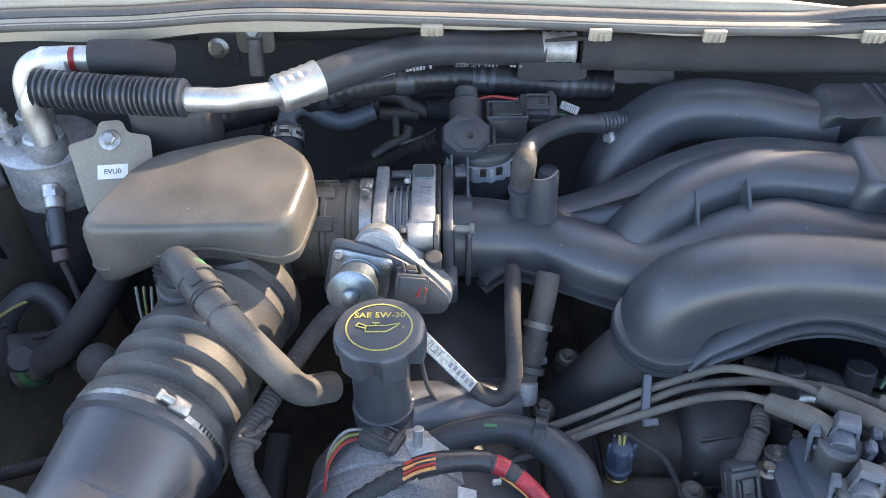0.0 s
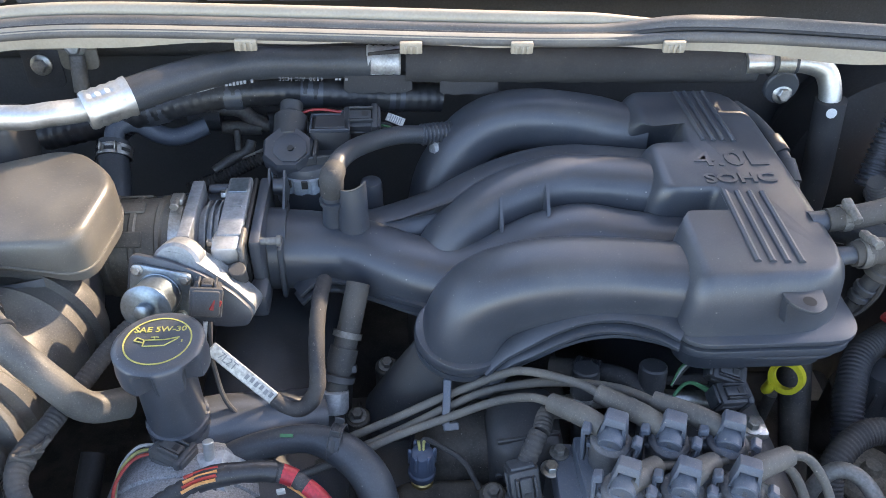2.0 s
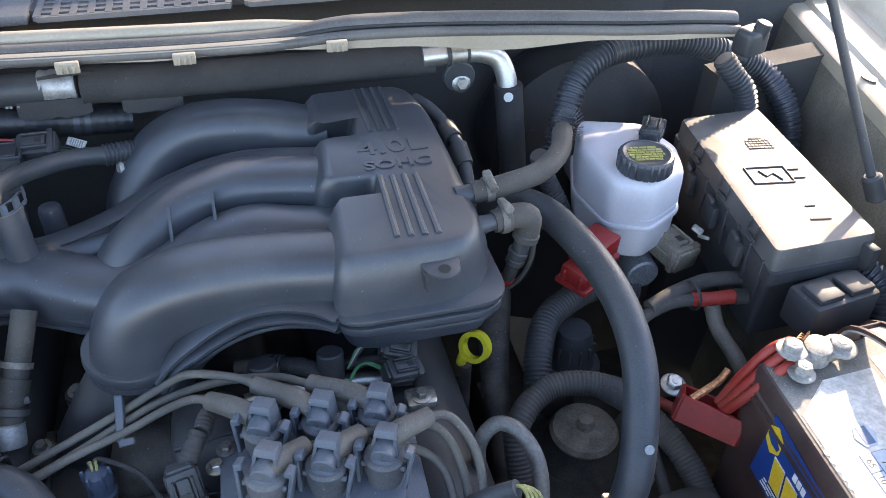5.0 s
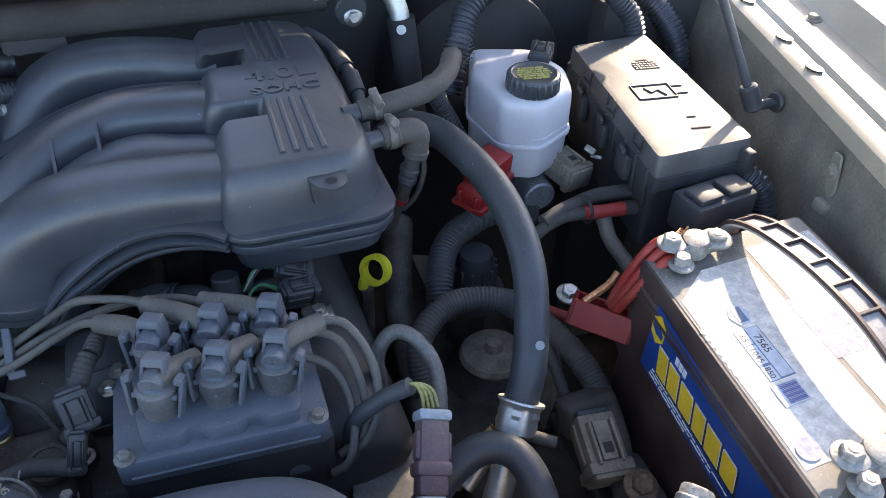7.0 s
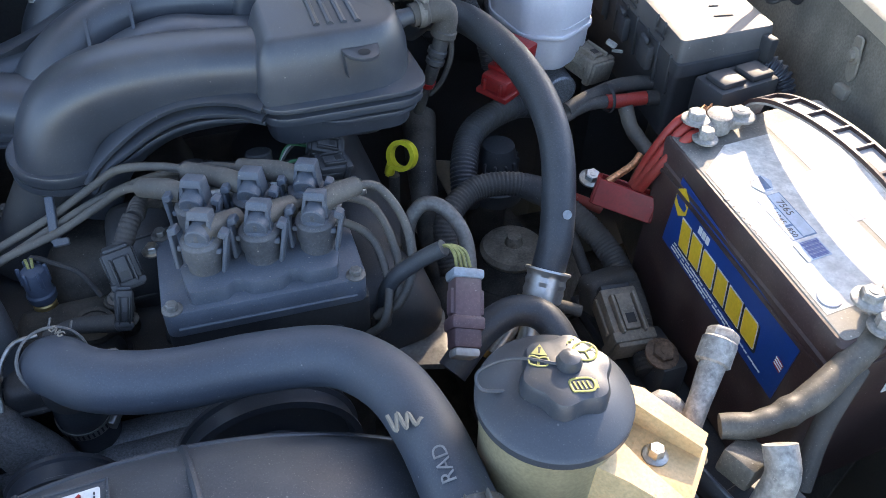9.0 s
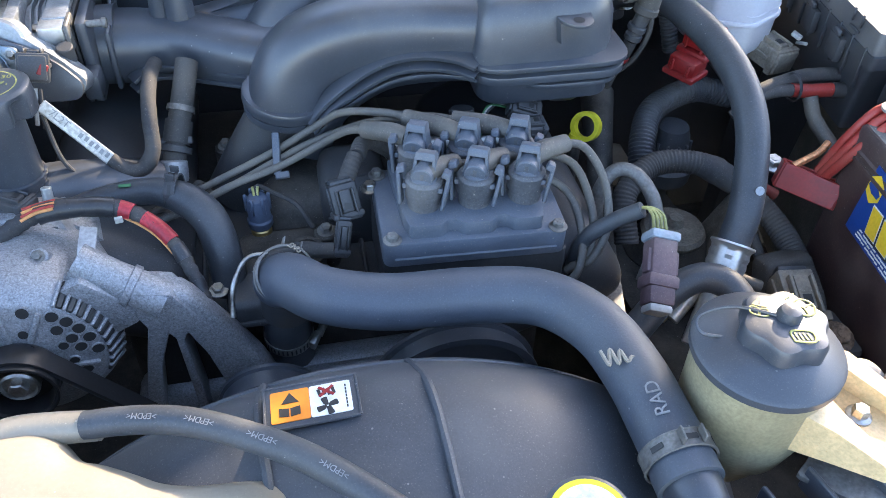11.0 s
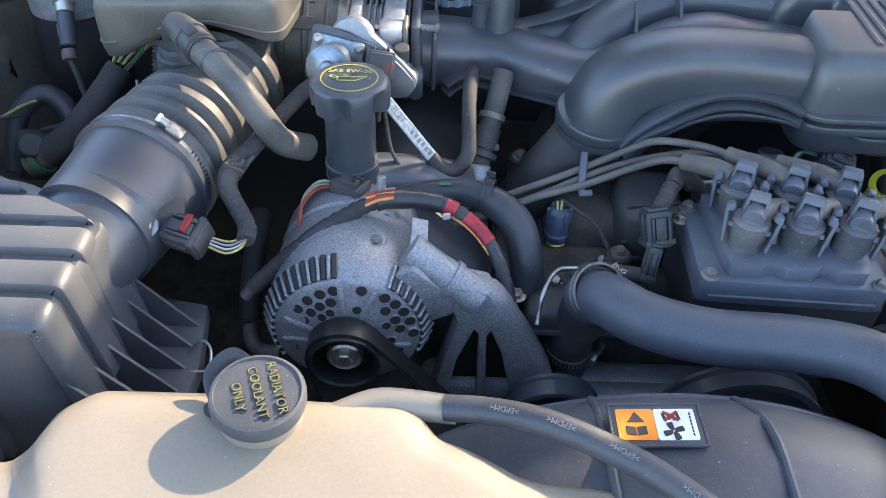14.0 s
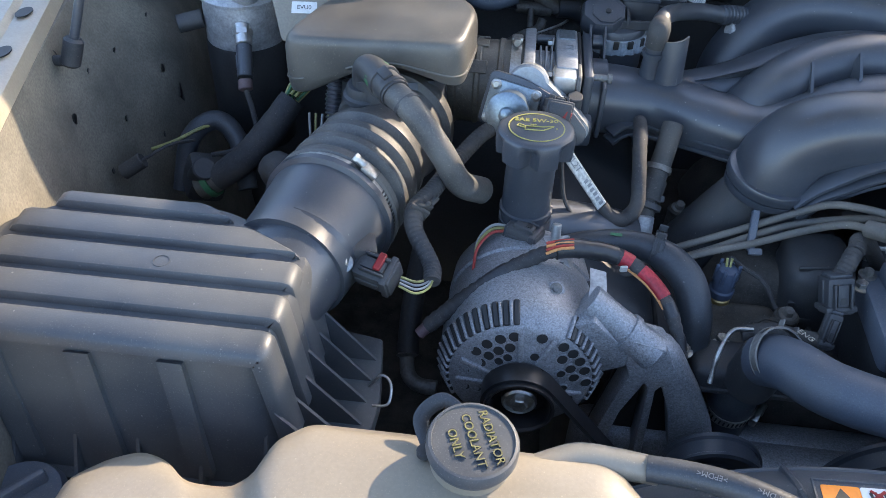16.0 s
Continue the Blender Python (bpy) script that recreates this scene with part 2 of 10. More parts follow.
SENSOR_BLUE = mat("blue-grey plug plastic", (0.065, 0.085, 0.125), 0.5, var=0.15, bump=0.1)
WHITE_WIRE = mat("pale wire", (0.34, 0.33, 0.31), 0.5, var=0.15)
YELLOW_WIRE = mat("yellow-green wire", (0.30, 0.28, 0.10), 0.5, var=0.3, scale=60)
DULL_METAL = mat("dull grey metal", (0.17, 0.165, 0.155), 0.58, metal=0.5, var=0.3, scale=60, bump=0.3, dust=(0.16, 0.14, 0.115), dust_amount=0.5)
LEAD = mat("oxidised lead", (0.30, 0.29, 0.27), 0.6, metal=0.4, var=0.35, scale=120, bump=0.6, dust=(0.42, 0.39, 0.34), dust_amount=0.5)
TAG = mat("speckled paper tag", (0.50, 0.49, 0.45), 0.6, var=0.25, scale=300, bump=0.1, dust=(0.22, 0.2, 0.17), dust_amount=0.45)
PALE_BLUE = mat("pale blue plastic", (0.26, 0.30, 0.34), 0.5, var=0.2, scale=60, bump=0.1, dust=(0.2, 0.19, 0.17), dust_amount=0.4)
# beige paint with dirt, and the shade of the bay put into its colour
FENDER_DIRT_SHADE = mat("dirty beige panel darkened for shade", (0.21, 0.192, 0.155), 0.65, var=0.3, scale=14, bump=0.2, dust=(0.085, 0.079, 0.068), dust_amount=0.65)
TAN_PLUG = mat("sun-bleached brown plug", (0.20, 0.172, 0.135), 0.6, var=0.3, scale=40, bump=0.25, dust=(0.30, 0.26, 0.205), dust_amount=0.5)
# dark rubber, also used where shade is put into the colour
RUBBER_AND_SHADE = mat("dark rubber and shade tone", (0.018, 0.019, 0.021), 0.6, var=0.3, bump=0.3, dust=(0.05, 0.047, 0.042), dust_amount=0.4)
LABEL_BLUE = mat("blue print and shade tint", (0.06, 0.12, 0.22), 0.5, var=0.2, scale=120, bump=0.02)
LABEL_PALE = mat("pale label cell", (0.40, 0.46, 0.54), 0.5, var=0.12, scale=120, bump=0.02)
LABEL_FADED = mat("faded blue print", (0.30, 0.32, 0.42), 0.6, var=0.35, scale=160, bump=0.05, dust=(0.42, 0.40, 0.37), dust_amount=0.6)
STRAP_GREY = mat("dusty strap plastic", (0.30, 0.285, 0.27), 0.6, var=0.25, scale=60, bump=0.2, dust=(0.42, 0.39, 0.35), dust_amount=0.6)
DULL_ALU = mat("weathered aluminium", (0.42, 0.43, 0.44), 0.5, metal=0.6, var=0.25, scale=70, bump=0.3, dust=(0.30, 0.28, 0.25), dust_amount=0.45)
# paler than the other rubber, for the sun on the intake and breather hoses
BELLOWS = mat("dusty rubber lightened for sun", (0.075, 0.074, 0.072), 0.5, var=0.25, scale=30, bump=0.3, grain=500, dust=(0.17, 0.158, 0.135), dust_amount=0.6)
TAPE_RED = mat("red tape", (0.33, 0.022, 0.030), 0.45, var=0.35, bump=0.2)
COPPER_WIRE = mat("orange wire", (0.50, 0.22, 0.07), 0.5, var=0.25, scale=60)
COPPER = mat("copper wire", (0.55, 0.28, 0.14), 0.5, metal=0.8, var=0.4, scale=200, bump=0.5)

WINDSCREEN = bpy.data.materials.new("tinted glass")
WINDSCREEN.use_nodes = True
wn = WINDSCREEN.node_tree
wn.nodes.clear()
clear, gloss, blend, wout = (wn.nodes.new("ShaderNode" + k) for k in ("BsdfTransparent", "BsdfGlossy", "MixShader", "OutputMaterial"))
clear.inputs[0].default_value = (0.72, 0.70, 0.64, 1)
gloss.inputs["Roughness"].default_value = 0.03
blend.inputs[0].default_value = 0.08
wn.links.new(clear.outputs[0], blend.inputs[1]), wn.links.new(gloss.outputs[0], blend.inputs[2]), wn.links.new(blend.outputs[0], wout.inputs[0])


# ---- building blocks ----
def world_of(ob):
    m = ob.matrix_basis.copy()
    while ob.parent:
        ob = ob.parent
        m = ob.matrix_basis @ m
    return m


def thing(name, label, category, at=(0, 0, 0), group="", kind=""):
    ob = new(name)
    ob.empty_display_size = 0.02
    ob.matrix_basis = Matrix.Translation(at)
    return tagged(ob, label, category, group, kind)


def part(name, bm, material, parent=None, label="", smooth=True, sharp=38):
    """Links a bmesh in world places as one mesh object under a thing or a part."""
    if parent:
        bm.transform(world_of(parent).inverted())
    bmesh.ops.recalc_face_normals(bm, faces=bm.faces)
    for f in bm.faces:
        f.smooth = smooth
    if smooth:
        for e in bm.edges:
            if len(e.link_faces) == 2 and e.calc_face_angle(0) > radians(sharp):
                e.smooth = False
    me = bpy.data.meshes.new(name)
    bm.to_mesh(me)
    bm.free()
    me.materials.append(material)
    ob = new(name, me)
    ob.parent = parent
    if label:
        ob["label"] = label
    return ob


def join(*bms):
    out = bms[0]
    for b in bms[1:]:
        me = bpy.data.meshes.new("tmp")
        b.to_mesh(me)
        b.free()
        out.from_mesh(me)
        bpy.data.meshes.remove(me)
    return out


def rbox(sx, sy, sz, bevel=0.004, seg=3, m=None, taper=0.0, taper_y=None):
    """A box with its bottom at 0, rounded edges, narrower on top by taper."""
    bm = bmesh.new()
    bmesh.ops.create_cube(bm, size=1)
    ty = taper if taper_y is None else taper_y
    for v in bm.verts:
        k = v.co.z + 0.5
        v.co = Vector((v.co.x * (sx - 2 * taper * k), v.co.y * (sy - 2 * ty * k), k * sz))
    if bevel:
        bmesh.ops.bevel(bm, geom=bm.edges[:], offset=min(bevel, 0.49 * min(sx, sy, sz)), segments=seg, affect="EDGES", profile=0.5)
    if m is not None:
        bm.transform(m)
    return bm


def lathe(profile, n=32, m=None, cap=True):
    """Turned about z: (radius, height) pairs, from below upwards."""
    bm = bmesh.new()
    rings = []
    for r, z in profile:
        rings.append([bm.verts.new((r * math.cos(2 * math.pi * i / n), r * math.sin(2 * math.pi * i / n), z)) for i in range(n)])
    for a, b in zip(rings, rings[1:]):
        for i in range(n):
            bm.faces.new((a[i], a[(i + 1) % n], b[(i + 1) % n], b[i]))
    if cap:
        bm.faces.new(rings[0][::-1])
        bm.faces.new(rings[-1])
    if m is not None:
        bm.transform(m)
    return bm


def along(a, b):
    """The pose at a whose z axis points to b."""
    a, b = Vector(a), Vector(b)
    return Matrix.Translation(a) @ (b - a).to_track_quat("Z", "Y").to_matrix().to_4x4()


def cyl(a, b, r, n=20, bevel=0.0, r2=None):
    h = (Vector(b) - Vector(a)).length
    r2 = r if r2 is None else r2
    e = bevel or min(r * 0.12, h * 0.2)
    return lathe([(r - e, 0), (r, e), (r2, h - e), (r2 - e, h)], n, along(a, b))


def spline(pts, step):
    """Points at even steps on a smooth curve through pts, with the parameter of each."""
    P = [Vector(p) for p in pts]
    P = [P[0] * 2 - P[1]] + P + [P[-1] * 2 - P[-2]]
    out = []
    for i in range(1, len(P) - 2):
        n = max(2, int((P[i + 1] - P[i]).length / step + 0.5))
        for k in range(n):
            t = k / n
            a, b, c, d = P[i - 1], P[i], P[i + 1], P[i + 2]
            out.append((0.5 * (2 * b + (c - a) * t + (2 * a - 5 * b + 4 * c - d) * t * t + (3 * b - a - 3 * c + d) * t ** 3), i - 1 + t))
    out.append((P[-2], len(P) - 3.0))
    return out


def tube(pts, r, n=16, ribs=0.0, rib_depth=0.0, flat=1.0, power=2.0, up=(0, 0, 1), step=None, cap=True, uneven=0.0, hollow=0.0):
    """A round or flattened tube through pts; r is one radius or one for each point; ribs: the pitch of a corrugated skin."""
    rs = list(r) if isinstance(r, (list, tuple)) else [r] * len(pts)
    st = step or (ribs / 4 if ribs else max(min(rs) * 0.45, 0.002))
    S = spline(pts, st)
    bm = bmesh.new()
    rings, side, dist = [], None, 0.0
    for i, (p, u) in enumerate(S):
        d = (S[min(i + 1, len(S) - 1)][0] - S[max(i - 1, 0)][0]).normalized()
        if side is None:
            side = d.cross(Vector(up))
            if side.length < 0.05:
                side = d.cross(Vector((1, 0, 0)))
        side = (side - d * side.dot(d)).normalized()
        top = side.cross(d).normalized()
        k = min(int(u), len(rs) - 2)
        rad = rs[k] + (rs[k + 1] - rs[k]) * (u - k)
        if i:
            dist += (p - S[i - 1][0]).length
        if ribs:
            rad += rib_depth * (0.5 if (i // 2) % 2 else -0.5)
        if uneven:
            rad *= 1 + uneven * noise.noise(p * 90)
        ring = []
        for j in range(n):
            a = 2 * math.pi * j / n
            c, s = math.cos(a), math.sin(a)
            e = 2 / power
            x = math.copysign(abs(c) ** e, c) * rad
            y = math.copysign(abs(s) ** e, s) * rad * flat
            ring.append(bm.verts.new(p + side * x + top * y))
        rings.append(ring)
    for a, b in zip(rings, rings[1:]):
        for j in range(n):
            bm.faces.new((a[j], a[(j + 1) % n], b[(j + 1) % n], b[j]))
    if cap:
        bm.faces.new(rings[0][::-1])
        bm.faces.new(rings[-1])
    return bm


def plate(outline, z0, z1, bevel=0.002, seg=2, m=None):
    """A flat shape given by its outline in plan, from z0 to z1, with rounded edges."""
    bm = bmesh.new()
    f = bm.faces.new([bm.verts.new((x, y, z0)) for x, y in outline])
    r = bmesh.ops.extrude_face_region(bm, geom=[f])
    for v in r["geom"]:
        if isinstance(v, bmesh.types.BMVert):
            v.co.z = z1
    if bevel:
        bmesh.ops.bevel(bm, geom=bm.edges[:], offset=bevel, segments=seg, affect="EDGES", profile=0.5, clamp_overlap=True)
    if m is not None:
        bm.transform(m)
    return bm


def rounded(pts, r, n=5):
    """The outline pts with its corners rounded by r (one or a list)."""
    out = []
    for i, p in enumerate(pts):
        a, b, c = Vector(pts[i - 1]), Vector(p), Vector(pts[(i + 1) % len(pts)])
        rad = r[i] if isinstance(r, (list, tuple)) else r
        da, dc = (a - b), (c - b)
        k = min(rad, 0.45 * da.length, 0.45 * dc.length)
        s, e = b + da.normalized() * k, b + dc.normalized() * k
        for j in range(n + 1):
            t = j / n
            out.append(tuple((1 - t) ** 2 * s + 2 * t * (1 - t) * b + t * t * e))
    return out


def loft(sections, cap=True, m=None):
    """Skin over closed rings of equal count."""
    bm = bmesh.new()
    rings = [[bm.verts.new(p) for p in s] for s in sections]
    n = len(rings[0])
    for a, b in zip(rings, rings[1:]):
        for j in range(n):
            bm.faces.new((a[j], a[(j + 1) % n], b[(j + 1) % n], b[j]))
    if cap:
        bm.faces.new(rings[0][::-1])
        bm.faces.new(rings[-1])
    if m is not None:
        bm.transform(m)
    return bm


def letters(text, size, m, depth=0.0006, bold=0.0, squeeze=1.0):
    """Words in the built-in font as a mesh that stands on the plane of m."""
    cu = bpy.data.curves.new("letters", "FONT")
    cu.body, cu.size, cu.extrude, cu.offset = text, size, depth, bold
    cu.align_x, cu.align_y, cu.resolution_u = "CENTER", "CENTER", 3
    ob = bpy.data.objects.new("letters", cu)
    scene.collection.objects.link(ob)
    bpy.context.view_layer.update()
    me = bpy.data.meshes.new_from_object(ob.evaluated_get(bpy.context.evaluated_depsgraph_get()))
    bm = bmesh.new()
    bm.from_mesh(me)
    bpy.data.objects.remove(ob)
    bpy.data.meshes.remove(me)
    bpy.data.curves.remove(cu)
    bm.transform(m @ Matrix.Diagonal((squeeze, 1, 1, 1)))
    return bm


def frame_at(origin, xdir, up):
    """A pose with its x axis along xdir and its z axis near up."""
    x = Vector(xdir).normalized()
    z = Vector(up)
    z = (z - x * z.dot(x)).normalized()
    y = z.cross(x)
    m = Matrix((x, y, z)).transposed().to_4x4()
    m.translation = origin
    return m


def hexagon(r, h, m):
    return lathe([(r, 0), (r, h * 0.85), (r * 0.85, h)], 6, m)


def bolt_bm(p, axis=(0, 0, 1), r=0.006, h=0.006):
    p, axis = Vector(p), Vector(axis)
    m = along(p, p + axis)
    return join(lathe([(r * 1.55, 0), (r * 1.55, r * 0.25), (r * 1.2, r * 0.4)], 16, m), hexagon(r, h, m @ pose(0, 0, r * 0.25)),
                lathe([(r * 0.5, 0), (r * 0.45, h + r * 0.3)], 10, m))


def clamp(parent, p, axis, r, w=0.011, name="hose_clamp", screw_dir=(0, -0.4, 1), slots=True, STEEL=STEEL):
    """A worm-drive band with its slots and screw housing, round a hose at p."""
    m = along(p, Vector(p) + Vector(axis))
    c = part(name, lathe([(r, -w / 2), (r + 0.0012, -w / 2), (r + 0.0012, w / 2), (r, w / 2)], 40, m, cap=False), STEEL, parent, "slotted steel band")
    sd = Vector(screw_dir)
    ax = Vector(axis).normalized()
    sd = (sd - ax * sd.dot(ax)).normalized()
    tang = ax.cross(sd)
    o = Vector(p) + sd * (r + 0.001)
    part("screw_housing", rbox(0.017, w * 1.1, 0.007, 0.002, 2, frame_at(o, tang, sd)), STEEL, c)
    part("screw", join(cyl(o + tang * 0.006 + sd * 0.005, o + tang * 0.018 + sd * 0.005, 0.0042, 12), hexagon(0.0048, 0.004, along(o + tang * 0.016 + sd * 0.005, o + tang * 0.03 + sd * 0.005))), STEEL, c)
    if slots:
        sl = []
        for k in range(14):
            a = 0.35 + k * (0.0042 / r)
            q = sd * math.cos(a) + tang * -math.sin(a)
            sl.append(rbox(0.0016, w * 0.62, 0.0006, 0, 1, frame_at(Vector(p) + q * (r + 0.0011), tang * math.cos(a) + sd * math.sin(a), q)))
        part("slot", join(*sl), INK, c, "row of dark slots", smooth=False)
    return c


def spring_clamp(parent, p, axis, r, w=0.012, tab_dir=(0, -0.3, 1), material=None):
    material = material or STEEL
    m = along(p, Vector(p) + Vector(axis))
    c = part("spring_clamp", lathe([(r, -w / 2), (r + 0.0014, -w / 2), (r + 0.0014, w / 2), (r, w / 2)], 36, m, cap=False), material, parent, "spring band clamp")
    ax = Vector(axis).normalized()
    sd = Vector(tab_dir)
    sd = (sd - ax * sd.dot(ax)).normalized()
    tang = ax.cross(sd)
    for s in (-1, 1):
        part("clamp_tab", rbox(0.0016, w * 0.8, 0.0075, 0.0006, 1, frame_at(Vector(p) + sd * (r + 0.0005) + tang * 0.008 * s, tang, sd)), material, c)
        part("band_rim", lathe([(r + 0.0012, -0.0008), (r + 0.0020, -0.0004), (r + 0.0020, 0.0004), (r + 0.0012, 0.0008)], 36, m @ pose(0, 0, s * w * 0.46), cap=False), material, c)
    part("band_slot", join(*[rbox(0.010, w * 0.30, 0.0005, 0, 1, frame_at(Vector(p) + (sd * math.cos(a) + tang * math.sin(a)) * (r + 0.0013), tang * math.cos(a) - sd * math.sin(a), sd * math.cos(a) + tang * math.sin(a))) for a in (0.0, 0.95, -0.95)]), INK, c, "dark slots in the band", smooth=False)
    return c


def wire(name, pts, r, material, parent, label="", n=8):
    return part(name, tube(pts, r, n, step=max(r * 2.2, 0.004)), material, parent, label)


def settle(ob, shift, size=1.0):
    """Shifts a thing along the camera's view and scales it about its base to fit."""
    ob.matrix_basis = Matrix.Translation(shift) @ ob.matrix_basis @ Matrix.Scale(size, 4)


def hose(name, label, category, pts, r, material, group="", **kw):
    """A hose as a thing of its own: a mesh at top level."""
    ob = part(name, tube(pts, r, **kw), material)
    return tagged(ob, label, category, group)


def connector(parent, p, axis, up, size=(0.03, 0.022, 0.02), material=None, name="connector", label=""):
    """A wiring plug: body, ribbed collar, latch."""
    material = material or PLASTIC_DULL
    sx, sy, sz = size
    m = frame_at(p, axis, up)
    body = part(name, join(rbox(sx, sy, sz, 0.0025, 2, m @ pose(0, 0, -sz / 2)), rbox(sx * 0.18, sy * 1.16, sz * 1.16, 0.002, 2, m @ pose(sx * 0.34, 0, -sz * 0.58))), material, parent, label)
    part("latch", rbox(sx * 0.6, sy * 0.42, sz * 0.22, 0.0015, 2, m @ pose(-sx * 0.05, 0, sz * 0.45)), material, body)
    part("lock_window", rbox(sx * 0.16, sy * 0.24, 0.0006, 0, 1, m @ pose(sx * 0.08, 0, sz * 0.67)), INK, body, "dark lock window", smooth=False)
    for s in (-1, 1):
        part("side_rib", rbox(sx * 0.62, sy * 0.10, sz * 0.20, 0.0008, 1, m @ pose(-sx * 0.12, s * sy * 0.51, -sz * 0.05)), material, body)
        part("latch_rail", rbox(sx * 0.66, sy * 0.09, sz * 0.28, 0.0008, 1, m @ pose(-sx * 0.02, s * sy * 0.30, sz * 0.45)), material, body)
    part("rear_seal", rbox(sx * 0.10, sy * 0.82, sz * 0.82, 0.002, 2, m @ pose(-sx * 0.54, 0, -sz * 0.41)), RUBBER, body)
    return body


# ---- the car's body round the bay ----
def left_x(y):
    return -0.596 + (0.556 - y) * 0.27


def right_x(y):
    return 1.062 - (0.556 - y) * 0.27


def structure(name, bm, material, label, category="car body", smooth=True):
    return tagged(part(name, bm, material, None, "", smooth), label, category, "", "structure")


def profile_run(profile, fx, y0, y1, sign, n=24):
    """A pressed panel: a section (outwards, z) led along a fender line."""
    secs = []
    for i in range(n + 1):
        y = y0 + (y1 - y0) * i / n
        secs.append([(fx(y) + sign * o, y, z) for o, z in profile])
    return loft(secs)


def sheet_profile(pts, t=0.003):
    return list(pts) + [(o + t * 0.7, z - t) for o, z in reversed(pts)]


structure("ground", rbox(400, 400, 0.3, 0, 1, pose(0, 0, -0.3)), ASPHALT, "pale sunlit concrete ground beside the car", "ground", False)

WALL_IN = [(0.03, 0.30), (0.015, 0.62), (0.0, 0.80), (0.0, 0.975), (0.004, 0.988), (0.012, 0.993), (0.030, 0.993), (0.036, 0.999), (0.066, 0.999), (0.072, 0.993),
           (0.094, 0.995), (0.102, 1.004), (0.106, 1.022), (0.114, 1.030), (0.135, 1.032), (0.175, 1.02), (0.21, 0.96), (0.235, 0.8), (0.24, 0.45)]
fender_right = structure("wall_fender_right", profile_run(sheet_profile(WALL_IN), right_x, -0.5, 1.0, 1), PAINT, "gold beige painted inner fender and its flange")
fender_left = structure("wall_fender_left", profile_run(sheet_profile(WALL_IN), left_x, -0.5, 1.0, -1), PAINT, "gold beige painted inner fender and its flange")
# firewall with its ribs
fw = structure("wall_firewall", rbox(1.80, 0.02, 0.82, 0.004, 2, pose(0.06, 0.965, 0.25)), FIREWALL, "dark grey firewall behind the engine")
part("stiffening_bead", tube([(-0.8, 0.953, 0.99), (0.95, 0.953, 0.99)], 0.012, 10, step=0.4), FIREWALL, fw)
structure("wall_firewall_corner", rbox(0.30, 0.02, 0.77, 0.004, 2, pose(1.105, 0.965, 0.25)), FIREWALL, "dark grey firewall corner beside the fender")
# sheet added to hide the ground below and keep the gaps dark
structure("floor_dark_sheet", rbox(1.75, 1.50, 0.01, 0, 1, pose(0.235, 0.295, 0.28)), IRON, "added dark sheet closing the bay below the engine", "car body", False)
structure("wall_radiator", rbox(1.3, 0.05, 0.42, 0.01, 2, pose(0.24, -0.10, 0.40)), PLASTIC_DULL, "black radiator behind the grille", "car body")

# cowl lip, weatherstrip and grille
LIP = [(-0.78, 0.772, 1.060), (-0.48, 0.790, 1.072), (-0.33, 0.796, 1.074), (-0.2, 0.804, 1.079), (0.0, 0.796, 1.078), (0.28, 0.785, 1.073), (0.5, 0.782, 1.072), (0.66, 0.768, 1.068), (0.8, 0.752, 1.062), (0.89, 0.750, 1.057), (0.95, 0.752, 1.05)]
lip_secs = []
for p, u in spline(LIP, 0.02):
    drop = -0.007 - 0.012 * max(0.0, min(1.0, (0.08 - p.x) / 0.30)) - 0.012 * math.exp(-((p.x - 0.62) / 0.13) ** 2) - 0.002 * math.sin(p.x * 31)
    lip_secs.append([p + Vector(v) for v in ((0, 0.0, drop), (0, 0.0, 0.001), (0, 0.004, 0.004), (0, 0.030, 0.005), (0, 0.030, -0.02), (0, 0.012, -0.004), (0, 0.004, drop))])
structure("trim_cowl_lip", loft(lip_secs), PAINT, "gold beige painted cowl lip along the firewall")
seal = thing("weatherstrip", "dusty grey rubber weatherstrip along the cowl lip", "seal", (0.2, 0.8, 1.08), kind="structure")
LIP_FINE = [p for p, u in spline(LIP, 0.03)]


def seal_rise(x):
    """The rubber sits low along most of the lip and rises over its bend."""
    k = max(0.0, min(1.0, (x - 0.38) / 0.09))
    return k * k * (3 - 2 * k)


part("bulb", tube([(p.x, p.y + 0.021, p.z - 0.0015 + 0.008 * seal_rise(p.x)) for p in LIP_FINE], [0.0105 + 0.002 * seal_rise(p.x) for p in LIP_FINE], 16, flat=1.0, step=0.02), SEAL, seal)
part("ridge", tube([(p.x, p.y + 0.005, p.z - 0.003 + 0.004 * seal_rise(p.x)) for p in LIP_FINE], 0.0064, 12, step=0.02), SEAL, seal)
part("rear_lip", tube([(x, y + 0.037, z + 0.0085) for x, y, z in LIP[:6]] + [(0.37, 0.820, 1.080), (0.46, 0.818, 1.074)], [0.0085] * 6 + [0.0080, 0.0050], 12, step=0.02), PAINT, seal, "beige painted edge behind the rubber")
# blacker strip in the crease, its shade put into the colour
part("groove", tube([(p.x, p.y + 0.0105, p.z + 0.002 + 0.0068 * seal_rise(p.x)) for p in LIP_FINE], 0.0030, 8, step=0.02), RUBBER_AND_SHADE, seal, "black strip for the shade between the ridges")
cowl = structure("trim_cowl_grille", rbox(1.85, 0.42, 0.012, 0.003, 1, pose(0.04, 1.095, 1.080)), PLASTIC_DULL, "grey plastic cowl grille under the windscreen", "cowl")


